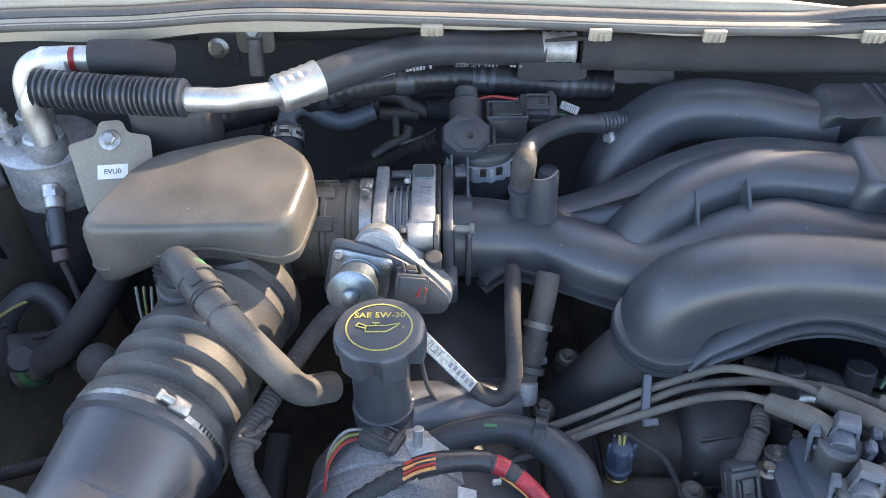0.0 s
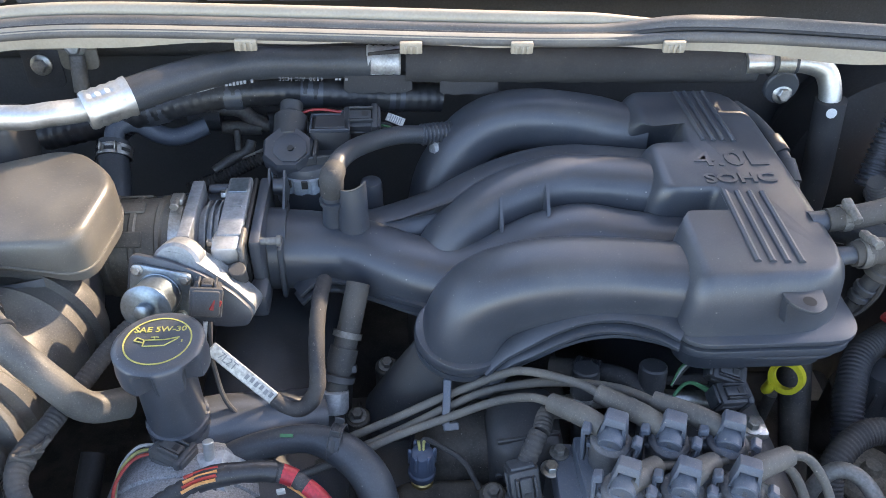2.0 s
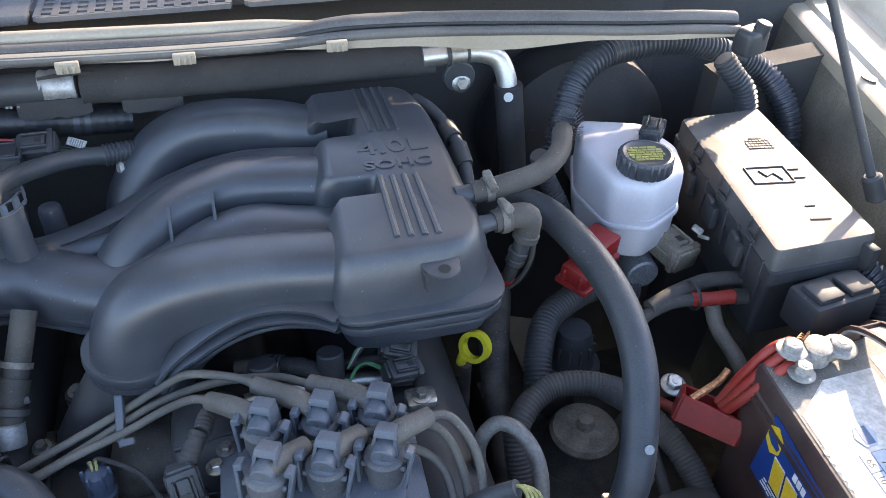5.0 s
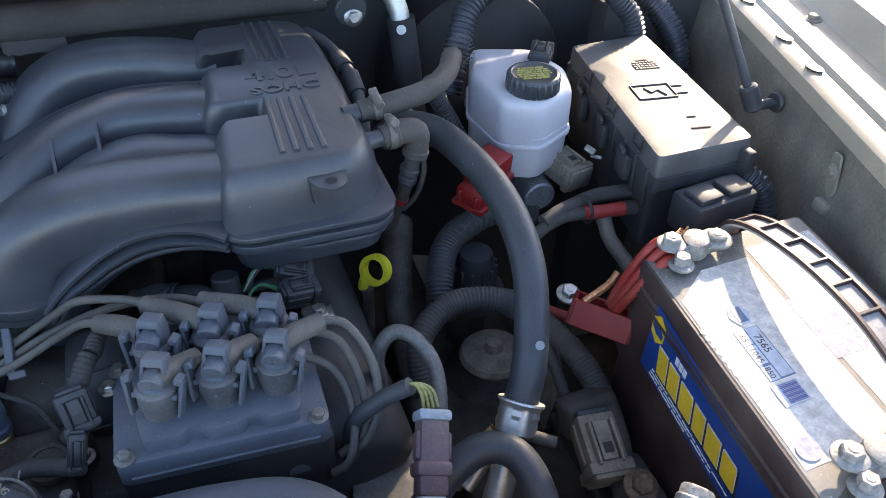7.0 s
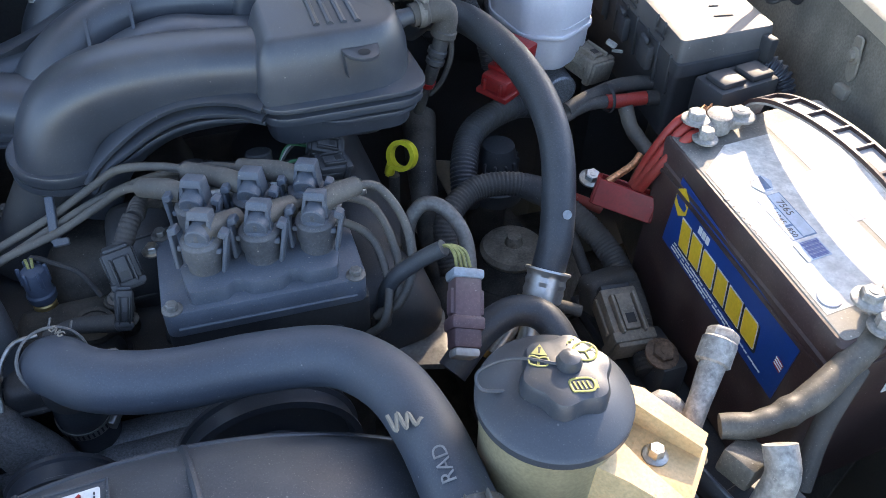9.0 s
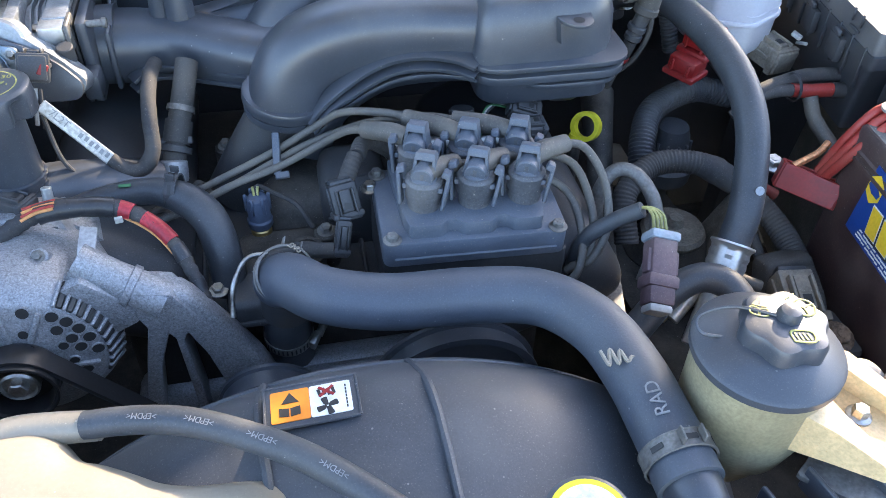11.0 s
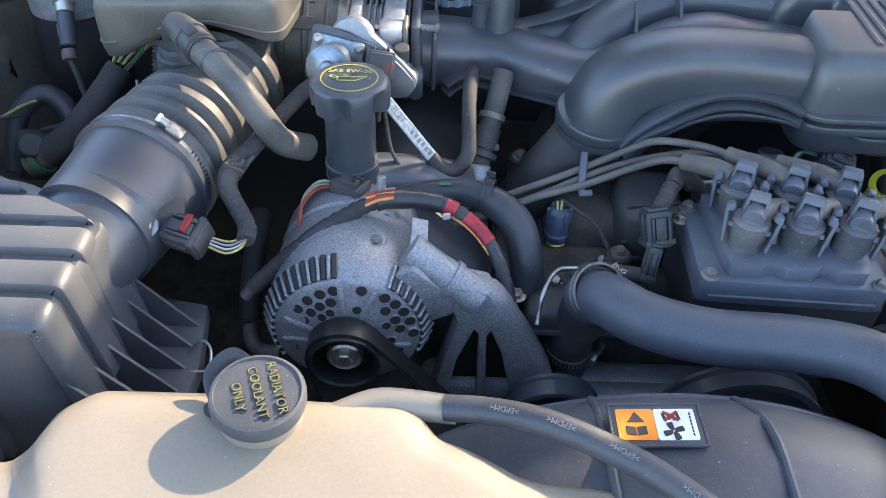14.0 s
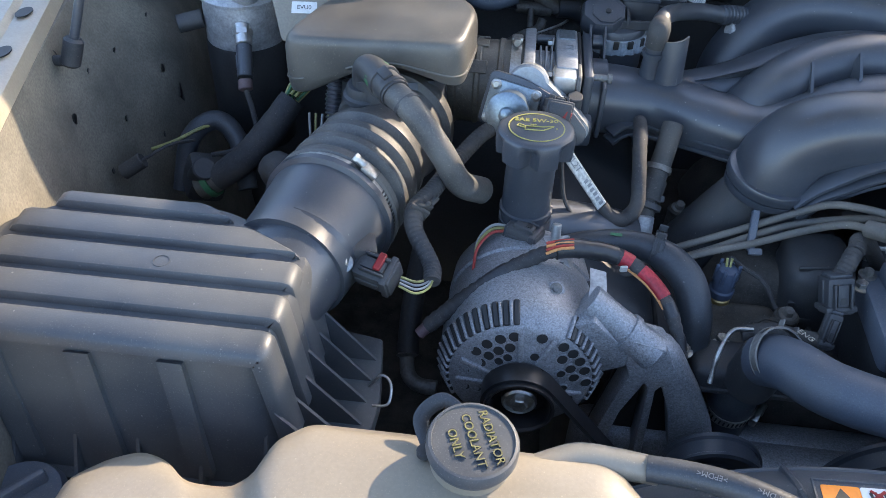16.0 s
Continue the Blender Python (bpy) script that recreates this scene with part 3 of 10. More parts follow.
def grille_panel(x0, x1, y0, y1, z, slot, bar):
    """A perforated panel: bars between rows of openings."""
    bm = bmesh.new()
    y = y0
    while y < y1:
        bmesh.ops.create_cube(bm, size=1, matrix=Matrix.LocRotScale(((x0 + x1) / 2, y, z), None, (x1 - x0, bar, 0.006)))
        y += slot + bar
    x = x0
    while x < x1:
        bmesh.ops.create_cube(bm, size=1, matrix=Matrix.LocRotScale((x, (y0 + y1) / 2, z + 0.0005), None, (bar * 1.1, y1 - y0, 0.006)))
        x += slot * 1.7 + bar
    return bm


for gx0, gx1 in ((-0.7, -0.28), (-0.06, 0.0), (0.13, 0.34), (0.36, 0.62)):
    part("mesh_panel", grille_panel(gx0, gx1, 0.866, 1.0, 1.090, 0.007, 0.007), COWL, cowl, "perforated grey panel", smooth=False)
for gx0, gx1 in ((-0.27, -0.07), (0.01, 0.12), (0.63, 0.95)):
    part("solid_panel", rbox(gx1 - gx0, 0.17, 0.012, 0.003, 2, pose((gx0 + gx1) / 2, 0.953, 1.083)), COWL, cowl)
for lx, ly, rz in ((-0.03, 0.885, 20), (0.045, 0.88, -15)):
    lf = loft([[(x * k, y + 0.0, 0.002 * math.sin(x * 90) + zz) for x, y in ((-0.035, 0), (-0.02, 0.009), (0.005, 0.012), (0.035, 0.001), (0.005, -0.009), (-0.02, -0.008))] for zz, k in ((0, 1), (0.0012, 0.98))], m=pose(lx, ly, 1.106, 8, 4, rz))
    tagged(part("dry_leaf", lf, LEAF), "dry orange brown leaf lying on the cowl grille", "leaf", "leaves on the cowl")
# unseen open bonnet and windscreen, then plates added only to shade the engine
bonnet = structure("ceiling_bonnet", loft([[(-0.60, 0.93, 1.57), (1.06, 0.93, 1.57), (1.06, 0.945, 1.58), (-0.60, 0.945, 1.58)], [(-0.52, 0.22, 2.42), (0.98, 0.22, 2.42), (0.98, 0.235, 2.43), (-0.52, 0.235, 2.43)]]), PAINT, "raised gold beige bonnet")
structure("window_1", loft([[(-0.56, 0.99, 1.09), (1.02, 0.99, 1.09), (1.02, 0.996, 1.09), (-0.56, 0.996, 1.09)], [(-0.44, 1.55, 1.60), (0.90, 1.55, 1.60), (0.90, 1.556, 1.60), (-0.44, 1.556, 1.60)]]), WINDSCREEN, "tinted windscreen behind the cowl", "windscreen", False)
# added box and plates, outlined to block the sun where the engine is unlit
structure("wall_shade_low", rbox(1.00, 0.03, 0.085, 0.01, 2, pose(0.52, 1.01, 1.085)), PLASTIC_DULL, "unseen box added low behind the windscreen to shade the engine", "car body")
structure("wall_shade_centre", plate([(0.50, 1.42), (0.50, 1.33), (0.56, 1.275), (0.70, 1.25), (1.07, 1.20), (1.07, 1.515), (0.60, 1.50)], -0.015, 0.015, 0.004, 2, frame_at((0, 1.0, 0), (1, 0, 0), (0, -1, 0))), PLASTIC_DULL, "unseen plate added to shade the middle of the bay", "car body")
structure("wall_shade_left", plate([(-0.55, 1.228), (0.03, 1.228), (0.05, 1.30), (0.02, 1.46), (-0.50, 1.50)], -0.015, 0.015, 0.004, 2, frame_at((0, 1.0, 0), (1, 0, 0), (0, -1, 0))), PLASTIC_DULL, "unseen plate added to shade the left fender", "car body")
structure("wall_shade_band", plate([(0.28, 1.388), (0.50, 1.385), (0.50, 1.425), (0.30, 1.43)], -0.015, 0.015, 0.004, 2, frame_at((0, 1.0, 0), (1, 0, 0), (0, -1, 0))), PLASTIC_DULL, "unseen strip added to shade the airflow housing", "mirror")
# unseen plate added beside the windscreen to keep sun off the shroud
structure("wall_shade_right", plate([(1.075, 1.20), (1.16, 1.19), (1.19, 1.30), (1.30, 1.335), (1.37, 1.40), (1.39, 1.68), (1.075, 1.68)], -0.015, 0.015, 0.004, 2, frame_at((0, 1.0, 0), (1, 0, 0), (0, -1, 0))), PAINT, "unseen plate added to shade the shroud and radiator hose", "car body")


# clips under the lip
def lip_clip(at):
    c = thing("lip_clip", "small cream plastic clip under the cowl lip", "clip", at, "clips under the cowl lip")
    x, y, z = at
    part("clip_body", rbox(0.024, 0.006, 0.013, 0.0015, 2, pose(x, y, z - 0.006)), PAINT, c)
    for k in (-1, 0, 1):
        part("tooth", rbox(0.003, 0.003, 0.009, 0.0008, 1, pose(x + k * 0.006, y - 0.004, z - 0.005)), PAINT, c)
    return c


first = lip_clip((-0.0116, 0.794, 1.067))
for cx, cy in ((0.1645, 0.7805), (0.2834, 0.7775), (0.449, 0.776)):
    copy_thing(first, Matrix.Translation((cx, cy, 1.068)))
structure("wall_cowl_side", loft([[(0.96, 0.80, 0.30), (1.20, 0.80, 0.30), (1.20, 0.84, 0.30), (0.96, 0.84, 0.30)], [(0.97, 0.80, 0.965), (1.16, 0.80, 0.985), (1.16, 0.84, 0.985), (0.97, 0.84, 0.965)]]), FIREWALL, "dark painted corner between firewall and fender")


# ---- intake manifold ----
man = thing("intake_manifold", "satin black moulded intake manifold with curved runners and raised lettering", "intake manifold", (0.4, 0.6, 0.93))
comb = [(0.546, 0.466), (0.549, 0.640), (0.548, 0.745), (0.536, 0.806), (0.404, 0.806), (0.402, 0.734), (0.456, 0.740), (0.446, 0.696), (0.400, 0.696), (0.396, 0.602), (0.456, 0.602), (0.452, 0.554), (0.397, 0.554), (0.396, 0.466)]
CORNER = [2.6, 1, 1, 2.2, 1, 0.5, 0.5, 0.5, 1.0, 0.8, 0.5, 0.5, 0.8, 0.6]


def plenum_ring(z, grow, cr):
    o = rounded(comb, [cr * k for k in CORNER], 4)
    cx, cy = 0.468, 0.63
    out = []
    for x, y in o:
        dx, dy = x - cx, y - cy
        out.append((x + grow * (1 if dx > 0 else -1) * min(1, abs(dx) / 0.05), y + grow * (1 if dy > 0 else -1) * min(1, abs(dy) / 0.09), z))
    return out


part("plenum", loft([plenum_ring(0.940, 0.003, 0.024), plenum_ring(0.952, 0.004, 0.024), plenum_ring(0.980, 0.001, 0.022), plenum_ring(0.992, -0.003, 0.020), plenum_ring(0.998, -0.0065, 0.018), plenum_ring(1.0020, -0.0095, 0.016), plenum_ring(1.0040, -0.013, 0.013), plenum_ring(1.005, -0.017, 0.010)]), PLASTIC, man)


def slab(z0, z1, x0, x1, y0, y1, r, g0=0.0, bevel=0.003):
    return plate(rounded([(x1 + g0, y0 - g0), (x1 + g0, y1 + g0), (x0 - g0, y1 + g0), (x0 - g0, y0 - g0)], r, 6), z0, z1, bevel)


# welded flanges round the plenum: an upper lip, a groove and a lower lip, then the pan
part("seam_flange", slab(0.9405, 0.946, 0.392, 0.554, 0.456, 0.806, 0.034, 0.004, 0.0012), PLASTIC, man)
part("seam_groove", slab(0.934, 0.941, 0.392, 0.554, 0.456, 0.806, 0.034, -0.005, 0.0006), PLASTIC, man)
part("seam_flange", slab(0.926, 0.935, 0.392, 0.554, 0.456, 0.806, 0.034, 0.0025, 0.0015), PLASTIC, man)
part("seam_flange", slab(0.915, 0.921, 0.440, 0.552, 0.458, 0.700, 0.034, 0.0, 0.002), PLASTIC, man)
part("lower_plenum", join(slab(0.895, 0.928, 0.40, 0.546, 0.468, 0.79, 0.03, 0, 0.006), loft([[(x, y, z) for x, y in rounded([(x1, y0), (x1, 0.66), (x0, 0.66), (x0, y0)], 0.03, 6)] for z, x0, x1, y0 in ((0.917, 0.446, 0.546, 0.464), (0.905, 0.452, 0.540, 0.470), (0.882, 0.478, 0.520, 0.486), (0.878, 0.485, 0.512, 0.495))])), PLASTIC, man)


def runner(pts, rs, flat=0.92, power=2.5):
    return part("runner", tube(pts, rs, 32, flat=flat, power=power, up=(0, 0, 1), step=0.007), PLASTIC, man)


runner([(0.43, 0.765, 0.966), (0.40, 0.770, 0.966), (0.370, 0.786, 0.966), (0.312, 0.800, 0.966), (0.270, 0.803, 0.960), (0.235, 0.797, 0.942), (0.203, 0.780, 0.902), (0.190, 0.762, 0.860)], [0.034, 0.034, 0.035, 0.036, 0.036, 0.036, 0.036, 0.035])
runner([(0.43, 0.645, 0.966), (0.405, 0.650, 0.968), (0.352, 0.661, 0.968), (0.309, 0.665, 0.965), (0.2585, 0.658, 0.951), (0.222, 0.640, 0.934), (0.198, 0.628, 0.912), (0.186, 0.618, 0.870)], [0.033, 0.033, 0.033, 0.033, 0.033, 0.033, 0.033, 0.032])
runner([(0.43, 0.700, 0.950), (0.330, 0.712, 0.950), (0.260, 0.704, 0.938), (0.190, 0.682, 0.914), (0.130, 0.668, 0.900), (0.08, 0.660, 0.896)], [0.030, 0.031, 0.031, 0.032, 0.033, 0.034])
runner([(0.43, 0.583, 0.944), (0.37, 0.597, 0.944), (0.33, 0.604, 0.946), (0.294, 0.601, 0.938), (0.250, 0.599, 0.916), (0.200, 0.596, 0.901), (0.150, 0.614, 0.901), (0.100, 0.645, 0.898), (0.050, 0.655, 0.897), (0.012, 0.656, 0.898)], [0.032, 0.033, 0.034, 0.035, 0.036, 0.037, 0.037, 0.038, 0.041, 0.042])
runner([(0.43, 0.512, 0.956), (0.400, 0.5165, 0.960), (0.331, 0.5255, 0.961), (0.282, 0.5265, 0.959), (0.249, 0.527, 0.951), (0.2235, 0.527, 0.936), (0.209, 0.525, 0.914), (0.2045, 0.523, 0.894)], [0.037, 0.037, 0.037, 0.038, 0.039, 0.040, 0.041, 0.0415], 0.94, 2.7)
# lower half shell of the front runner, set back under the flanges
runner([(0.43, 0.526, 0.930), (0.36, 0.532, 0.930), (0.31, 0.532, 0.926), (0.272, 0.530, 0.910), (0.245, 0.528, 0.886), (0.230, 0.528, 0.860), (0.218, 0.528, 0.83)], [0.034, 0.033, 0.033, 0.033, 0.032, 0.031, 0.030])


def ledge(name, pts, wide, thick):
    """A welded lip: a flat strip that stands out sideways along pts."""
    return part(name, tube(pts, wide, 12, flat=thick / wide, power=5, step=0.006), PLASTIC, man)


ledge("runner_seam", [(0.222, 0.486, 0.886), (0.231, 0.489, 0.896), (0.243, 0.490, 0.908), (0.262, 0.4885, 0.9245), (0.285, 0.4905, 0.9385), (0.312, 0.4925, 0.948), (0.345, 0.490, 0.9515), (0.376, 0.480, 0.9500), (0.396, 0.468, 0.9455)], 0.010, 0.0028)
ledge("runner_seam", [(0.226, 0.485, 0.877), (0.235, 0.487, 0.888), (0.246, 0.488, 0.900), (0.266, 0.4865, 0.9145), (0.290, 0.4885, 0.928), (0.316, 0.4905, 0.937), (0.347, 0.488, 0.940), (0.378, 0.478, 0.939), (0.396, 0.467, 0.936)], 0.0115, 0.0026)
ledge("runner_seam", [(0.230, 0.488, 0.868), (0.239, 0.488, 0.880), (0.250, 0.489, 0.893), (0.271, 0.489, 0.906), (0.294, 0.491, 0.918), (0.320, 0.492, 0.926), (0.349, 0.490, 0.929), (0.380, 0.480, 0.930), (0.398, 0.470, 0.9295)], 0.0095, 0.0024)
for dz, w in ((0.0, 0.010), (-0.011, 0.011)):
    ledge("trunk_seam", [(0.222, 0.562, 0.900 + dz), (0.190, 0.563, 0.896 + dz), (0.160, 0.575, 0.896 + dz), (0.130, 0.595, 0.892 + dz), (0.100, 0.612, 0.889 + dz), (0.075, 0.618, 0.890 + dz), (0.055, 0.614, 0.889 + dz), (0.040, 0.606, 0.880 + dz)], w, 0.0026)
part("runner_flange", lathe([(0.040, -0.006), (0.0455, -0.0045), (0.0465, 0.0), (0.0465, 0.005), (0.0455, 0.007), (0.0425, 0.008)], 44, along((0.2045, 0.522, 0.895), (0.209, 0.519, 0.930))), PLASTIC, man)
part("runner_flange", lathe([(0.0375, -0.004), (0.0435, -0.003), (0.0445, 0.0), (0.0445, 0.005), (0.041, 0.006)], 44, along((0.2035, 0.522, 0.883), (0.208, 0.519, 0.93))), PLASTIC, man)
part("lower_runner", tube([(0.204, 0.523, 0.890), (0.190, 0.525, 0.862), (0.165, 0.528, 0.820), (0.138, 0.53, 0.77)], [0.037, 0.0345, 0.034, 0.035], 24, step=0.012), PLASTIC_DULL, man)
# thin fins between the second runner and the trunk, and the web that joins the runners
for fx, y0, z0, y1, z1 in ((0.250, 0.600, 0.950, 0.633, 0.977), (0.295, 0.600, 0.972, 0.630, 0.994)):
    part("fin", loft([[(fx + d, y0, z0 - 0.015), (fx + d, y0 + 0.008, z0 + 0.004), (fx + d, y1, z1), (fx + d, y1 + 0.012, z1 - 0.03)] for d in (-0.0016, 0.0016)]), PLASTIC, man)
part("web", loft([[(0.120, 0.666, 0.918), (0.134, 0.655, 0.931), (0.172, 0.650, 0.945), (0.211, 0.654, 0.961), (0.214, 0.664, 0.94), (0.17, 0.670, 0.91)], [(0.120, 0.668, 0.915), (0.135, 0.658, 0.928), (0.173, 0.653, 0.942), (0.212, 0.657, 0.958), (0.214, 0.668, 0.936), (0.17, 0.674, 0.906)]]), PLASTIC, man)
# nipple with its ring, curved shield, round post and side blades on the trunk
part("nipple", lathe([(0.0125, 0.925), (0.0115, 0.945), (0.0105, 0.958), (0.0135, 0.9585), (0.0135, 0.9635), (0.0105, 0.964), (0.0105, 0.975)], 24, pose(0.0795, 0.655, 0)), PLASTIC, man)
shield = []
for z, r, lean in ((0.918, 0.0180, -0.004), (0.945, 0.0165, -0.002), (0.983, 0.0150, 0.003)):
    arc = [radians(a) for a in range(-72, 73, 16)]
    c = Vector((0.1005, 0.653 + lean, z))
    shield.append([tuple(c + Vector((r * math.sin(a), -r * math.cos(a), 0.004 * math.sin(a)))) for a in arc] + [tuple(c + Vector(((r - 0.0022) * math.sin(a), -(r - 0.0022) * math.cos(a), 0.004 * math.sin(a)))) for a in reversed(arc)])
part("shield", loft(shield), PLASTIC, man, "curved plastic shield")
part("gusset", loft([[(0.108 + d, 0.633, 0.925), (0.104 + d, 0.641, 0.972), (0.108 + d, 0.648, 0.925)] for d in (0, 0.0022)]), PLASTIC, man)
part("boss", lathe([(0.0135, 0.875), (0.0125, 0.922), (0.0125, 0.930), (0.011, 0.9345), (0.006, 0.936)], 22, pose(0.117, 0.726, 0)), PLASTIC, man)
part("bracket_blade", loft([[(0.025 + d, 0.650, 0.925), (0.025 + d, 0.664, 0.940), (0.025 + d, 0.705, 0.966), (0.025 + d, 0.720, 0.93)] for d in (0, 0.0025)]), PLASTIC, man)
part("bracket_blade", loft([[(0.008 + d, 0.660, 0.925), (0.008 + d, 0.680, 0.945), (0.008 + d, 0.712, 0.964), (0.008 + d, 0.720, 0.93)] for d in (0, 0.0025)]), PLASTIC, man)
# ribs, tab and lettering on the plenum
for k in range(4):
    part("stripe", tube([(0.4605 + k * 0.0120, 0.597 - 0.001 * k, 1.0045), (0.4565 + k * 0.0128, 0.494 - 0.001 * k, 1.0045)], 0.0034, 8, step=0.06), PLASTIC, man)
    part("stripe", tube([(0.4665 + k * 0.0105, 0.789, 1.0045), (0.4685 + k * 0.0105, 0.687 - 0.0008 * k, 1.0045)], 0.0032, 8, step=0.06), PLASTIC, man)
part("lettering", letters("SOHC", 0.0215, pose(0.4835, 0.617, 1.005), 0.0016, 0.0005, 1.22), PLASTIC, man, "raised moulded letters", smooth=False)
part("lettering", letters("4.0L", 0.036, pose(0.484, 0.651, 1.005), 0.0012, 0.0002, 1.22), PLASTIC, man, "raised moulded letters", smooth=False)
tab = part("mounting_tab", join(plate(rounded([(0.472, 0.482), (0.472, 0.462), (0.478, 0.450), (0.492, 0.442), (0.505, 0.450), (0.510, 0.482)], 0.008), 0.988, 0.9915, 0.001), loft([[(0.4725 + d, 0.480, 0.989), (0.4725 + d, 0.457, 0.989), (0.4755 + d, 0.455, 0.968), (0.4725 + d, 0.475, 0.965)] for d in (0, 0.0022)])), PLASTIC, man)
part("tab_hole", lathe([(0.0042, 0), (0.0058, 0.0006)], 16, pose(0.491, 0.4565, 0.9915)), INK, tab)


# ---- engine block, heads and covers under it ----
eng = thing("engine_block", "dark oily cast engine block with black covers", "engine", (0.25, 0.45, 0.45))
part("block", rbox(0.46, 0.42, 0.33, 0.03, 3, pose(0.24, 0.58, 0.40)), IRON, eng)
part("valve_cover", rbox(0.17, 0.42, 0.10, 0.03, 4, pose(0.0, 0.56, 0.735, 0, 22, 0), 0.02), PLASTIC_DULL, eng, "black plastic valve cover")
part("valve_cover", rbox(0.17, 0.40, 0.10, 0.03, 4, pose(0.46, 0.50, 0.725, 0, -22, 0), 0.02), PLASTIC_DULL, eng, "black plastic valve cover")
part("lower_intake", rbox(0.18, 0.28, 0.07, 0.02, 3, pose(0.24, 0.57, 0.745), 0.02), IRON, eng)
part("front_cover", rbox(0.40, 0.05, 0.27, 0.02, 3, pose(0.22, 0.34, 0.42)), ALU, eng, "cast aluminium front cover")

# ---- resonator box ----
res = thing("resonator_box", "rounded black plastic air intake resonator box, dusty on top", "air duct", (-0.24, 0.62, 0.92))
dome_o = [(-0.333, 0.548), (-0.298, 0.660), (-0.178, 0.698), (-0.122, 0.640), (-0.133, 0.538), (-0.228, 0.541)]


def dome_ring(z, k, r=0.03):
    o = rounded([(-0.225 + (x + 0.225) * k, 0.610 + (y - 0.610) * k) for x, y in dome_o], r, 8)
    out = []
    for x, y in o:
        u = (x + 0.215) / (0.085 if x > -0.215 else 0.070)
        rise = 0.048 * math.exp(-u * u)            # the underside arches over the intake hose
        zz = z if z > 0.99 else 0.99 - (0.99 - z) * (1 - rise / 0.062)
        out.append((x, y, zz + (x + 0.22) * 0.06))
    return out


part("dome", loft([dome_ring(0.928, 0.86), dome_ring(0.929, 0.95), dome_ring(0.933, 0.99), dome_ring(0.945, 1.01), dome_ring(0.970, 1.015), dome_ring(0.989, 1.012), dome_ring(0.996, 1.0), dome_ring(1.0008, 0.98), dome_ring(1.0035, 0.95), dome_ring(1.0048, 0.91), dome_ring(1.006, 0.7), dome_ring(1.0065, 0.45)]), DOME, res)
part("seam", tube([(x, y - 0.0005, z) for x, y, z in dome_ring(0.952, 1.0125)], 0.0012, 6, step=0.01), DOME, res, "moulded seam line")
part("outlet", tube([(-0.215, 0.60, 0.93), (-0.212, 0.585, 0.90), (-0.212, 0.56, 0.885)], [0.06, 0.062, 0.062], 24, step=0.012), PLASTIC, res)

# ---- ribbed intake hose from the air box ----
bel = thing("intake_hose", "ribbed black rubber intake hose with a steel clamp", "air duct", (-0.23, 0.46, 0.88))
A0, A1 = Vector((-0.203, 0.580, 0.892)), Vector((-0.246, 0.392, 0.892))
ax = (A1 - A0).normalized()
prof = [(0.060, -0.005)]
LEN = (A1 - A0).length
for i, (d, r) in enumerate(((0.0, 0.064), (0.010, 0.067), (0.018, 0.067), (0.022, 0.060), (0.034, 0.060), (0.040, 0.064), (0.046, 0.060), (0.085, 0.058), (0.092, 0.062), (0.100, 0.062), (0.106, 0.055), (0.113, 0.055), (0.119, 0.064),
                            (0.128, 0.064), (0.134, 0.056), (0.141, 0.056), (0.147, 0.066), (0.156, 0.066), (0.162, 0.057), (0.168, 0.057), (0.173, 0.067), (0.183, 0.068), (0.187, 0.063), (LEN, 0.063))):
    prof.append((r, d))
part("bellows", lathe(prof, 48, along(A0, A1)), BELLOWS, bel)
part("airflow_housing", lathe([(0.064, 0.0), (0.068, 0.001), (0.068, 0.008), (0.063, 0.010), (0.061, 0.03), (0.058, 0.055), (0.056, 0.09)], 48, along(A1 - ax * 0.002, A1 + ax)), PLASTIC, bel, "smooth black airflow housing")
clamp(bel, A1 - ax * 0.008, ax, 0.0645, 0.012, screw_dir=(0.75, 0, 1))
part("nipple", cyl((-0.222, 0.515, 0.93), (-0.232, 0.52, 0.975), 0.013, 18), RUBBER, bel)

# ---- air filter box ----
abx = thing("air_filter_box", "large ribbed black plastic air filter box", "air filter box", (-0.37, 0.25, 0.7))
ab_o = [(-0.252, 0.172), (-0.236, 0.300), (-0.335, 0.352), (-0.475, 0.352), (-0.540, 0.30), (-0.520, 0.167)]


def ab_ring(z, k, kf=0.0, r=0.025):
    o = rounded([(-0.38 + (x + 0.38) * k, 0.26 + (y - 0.26) * k - (kf if y < 0.25 else 0)) for x, y in ab_o], r, 5)
    return [(x, y, z) for x, y in o]


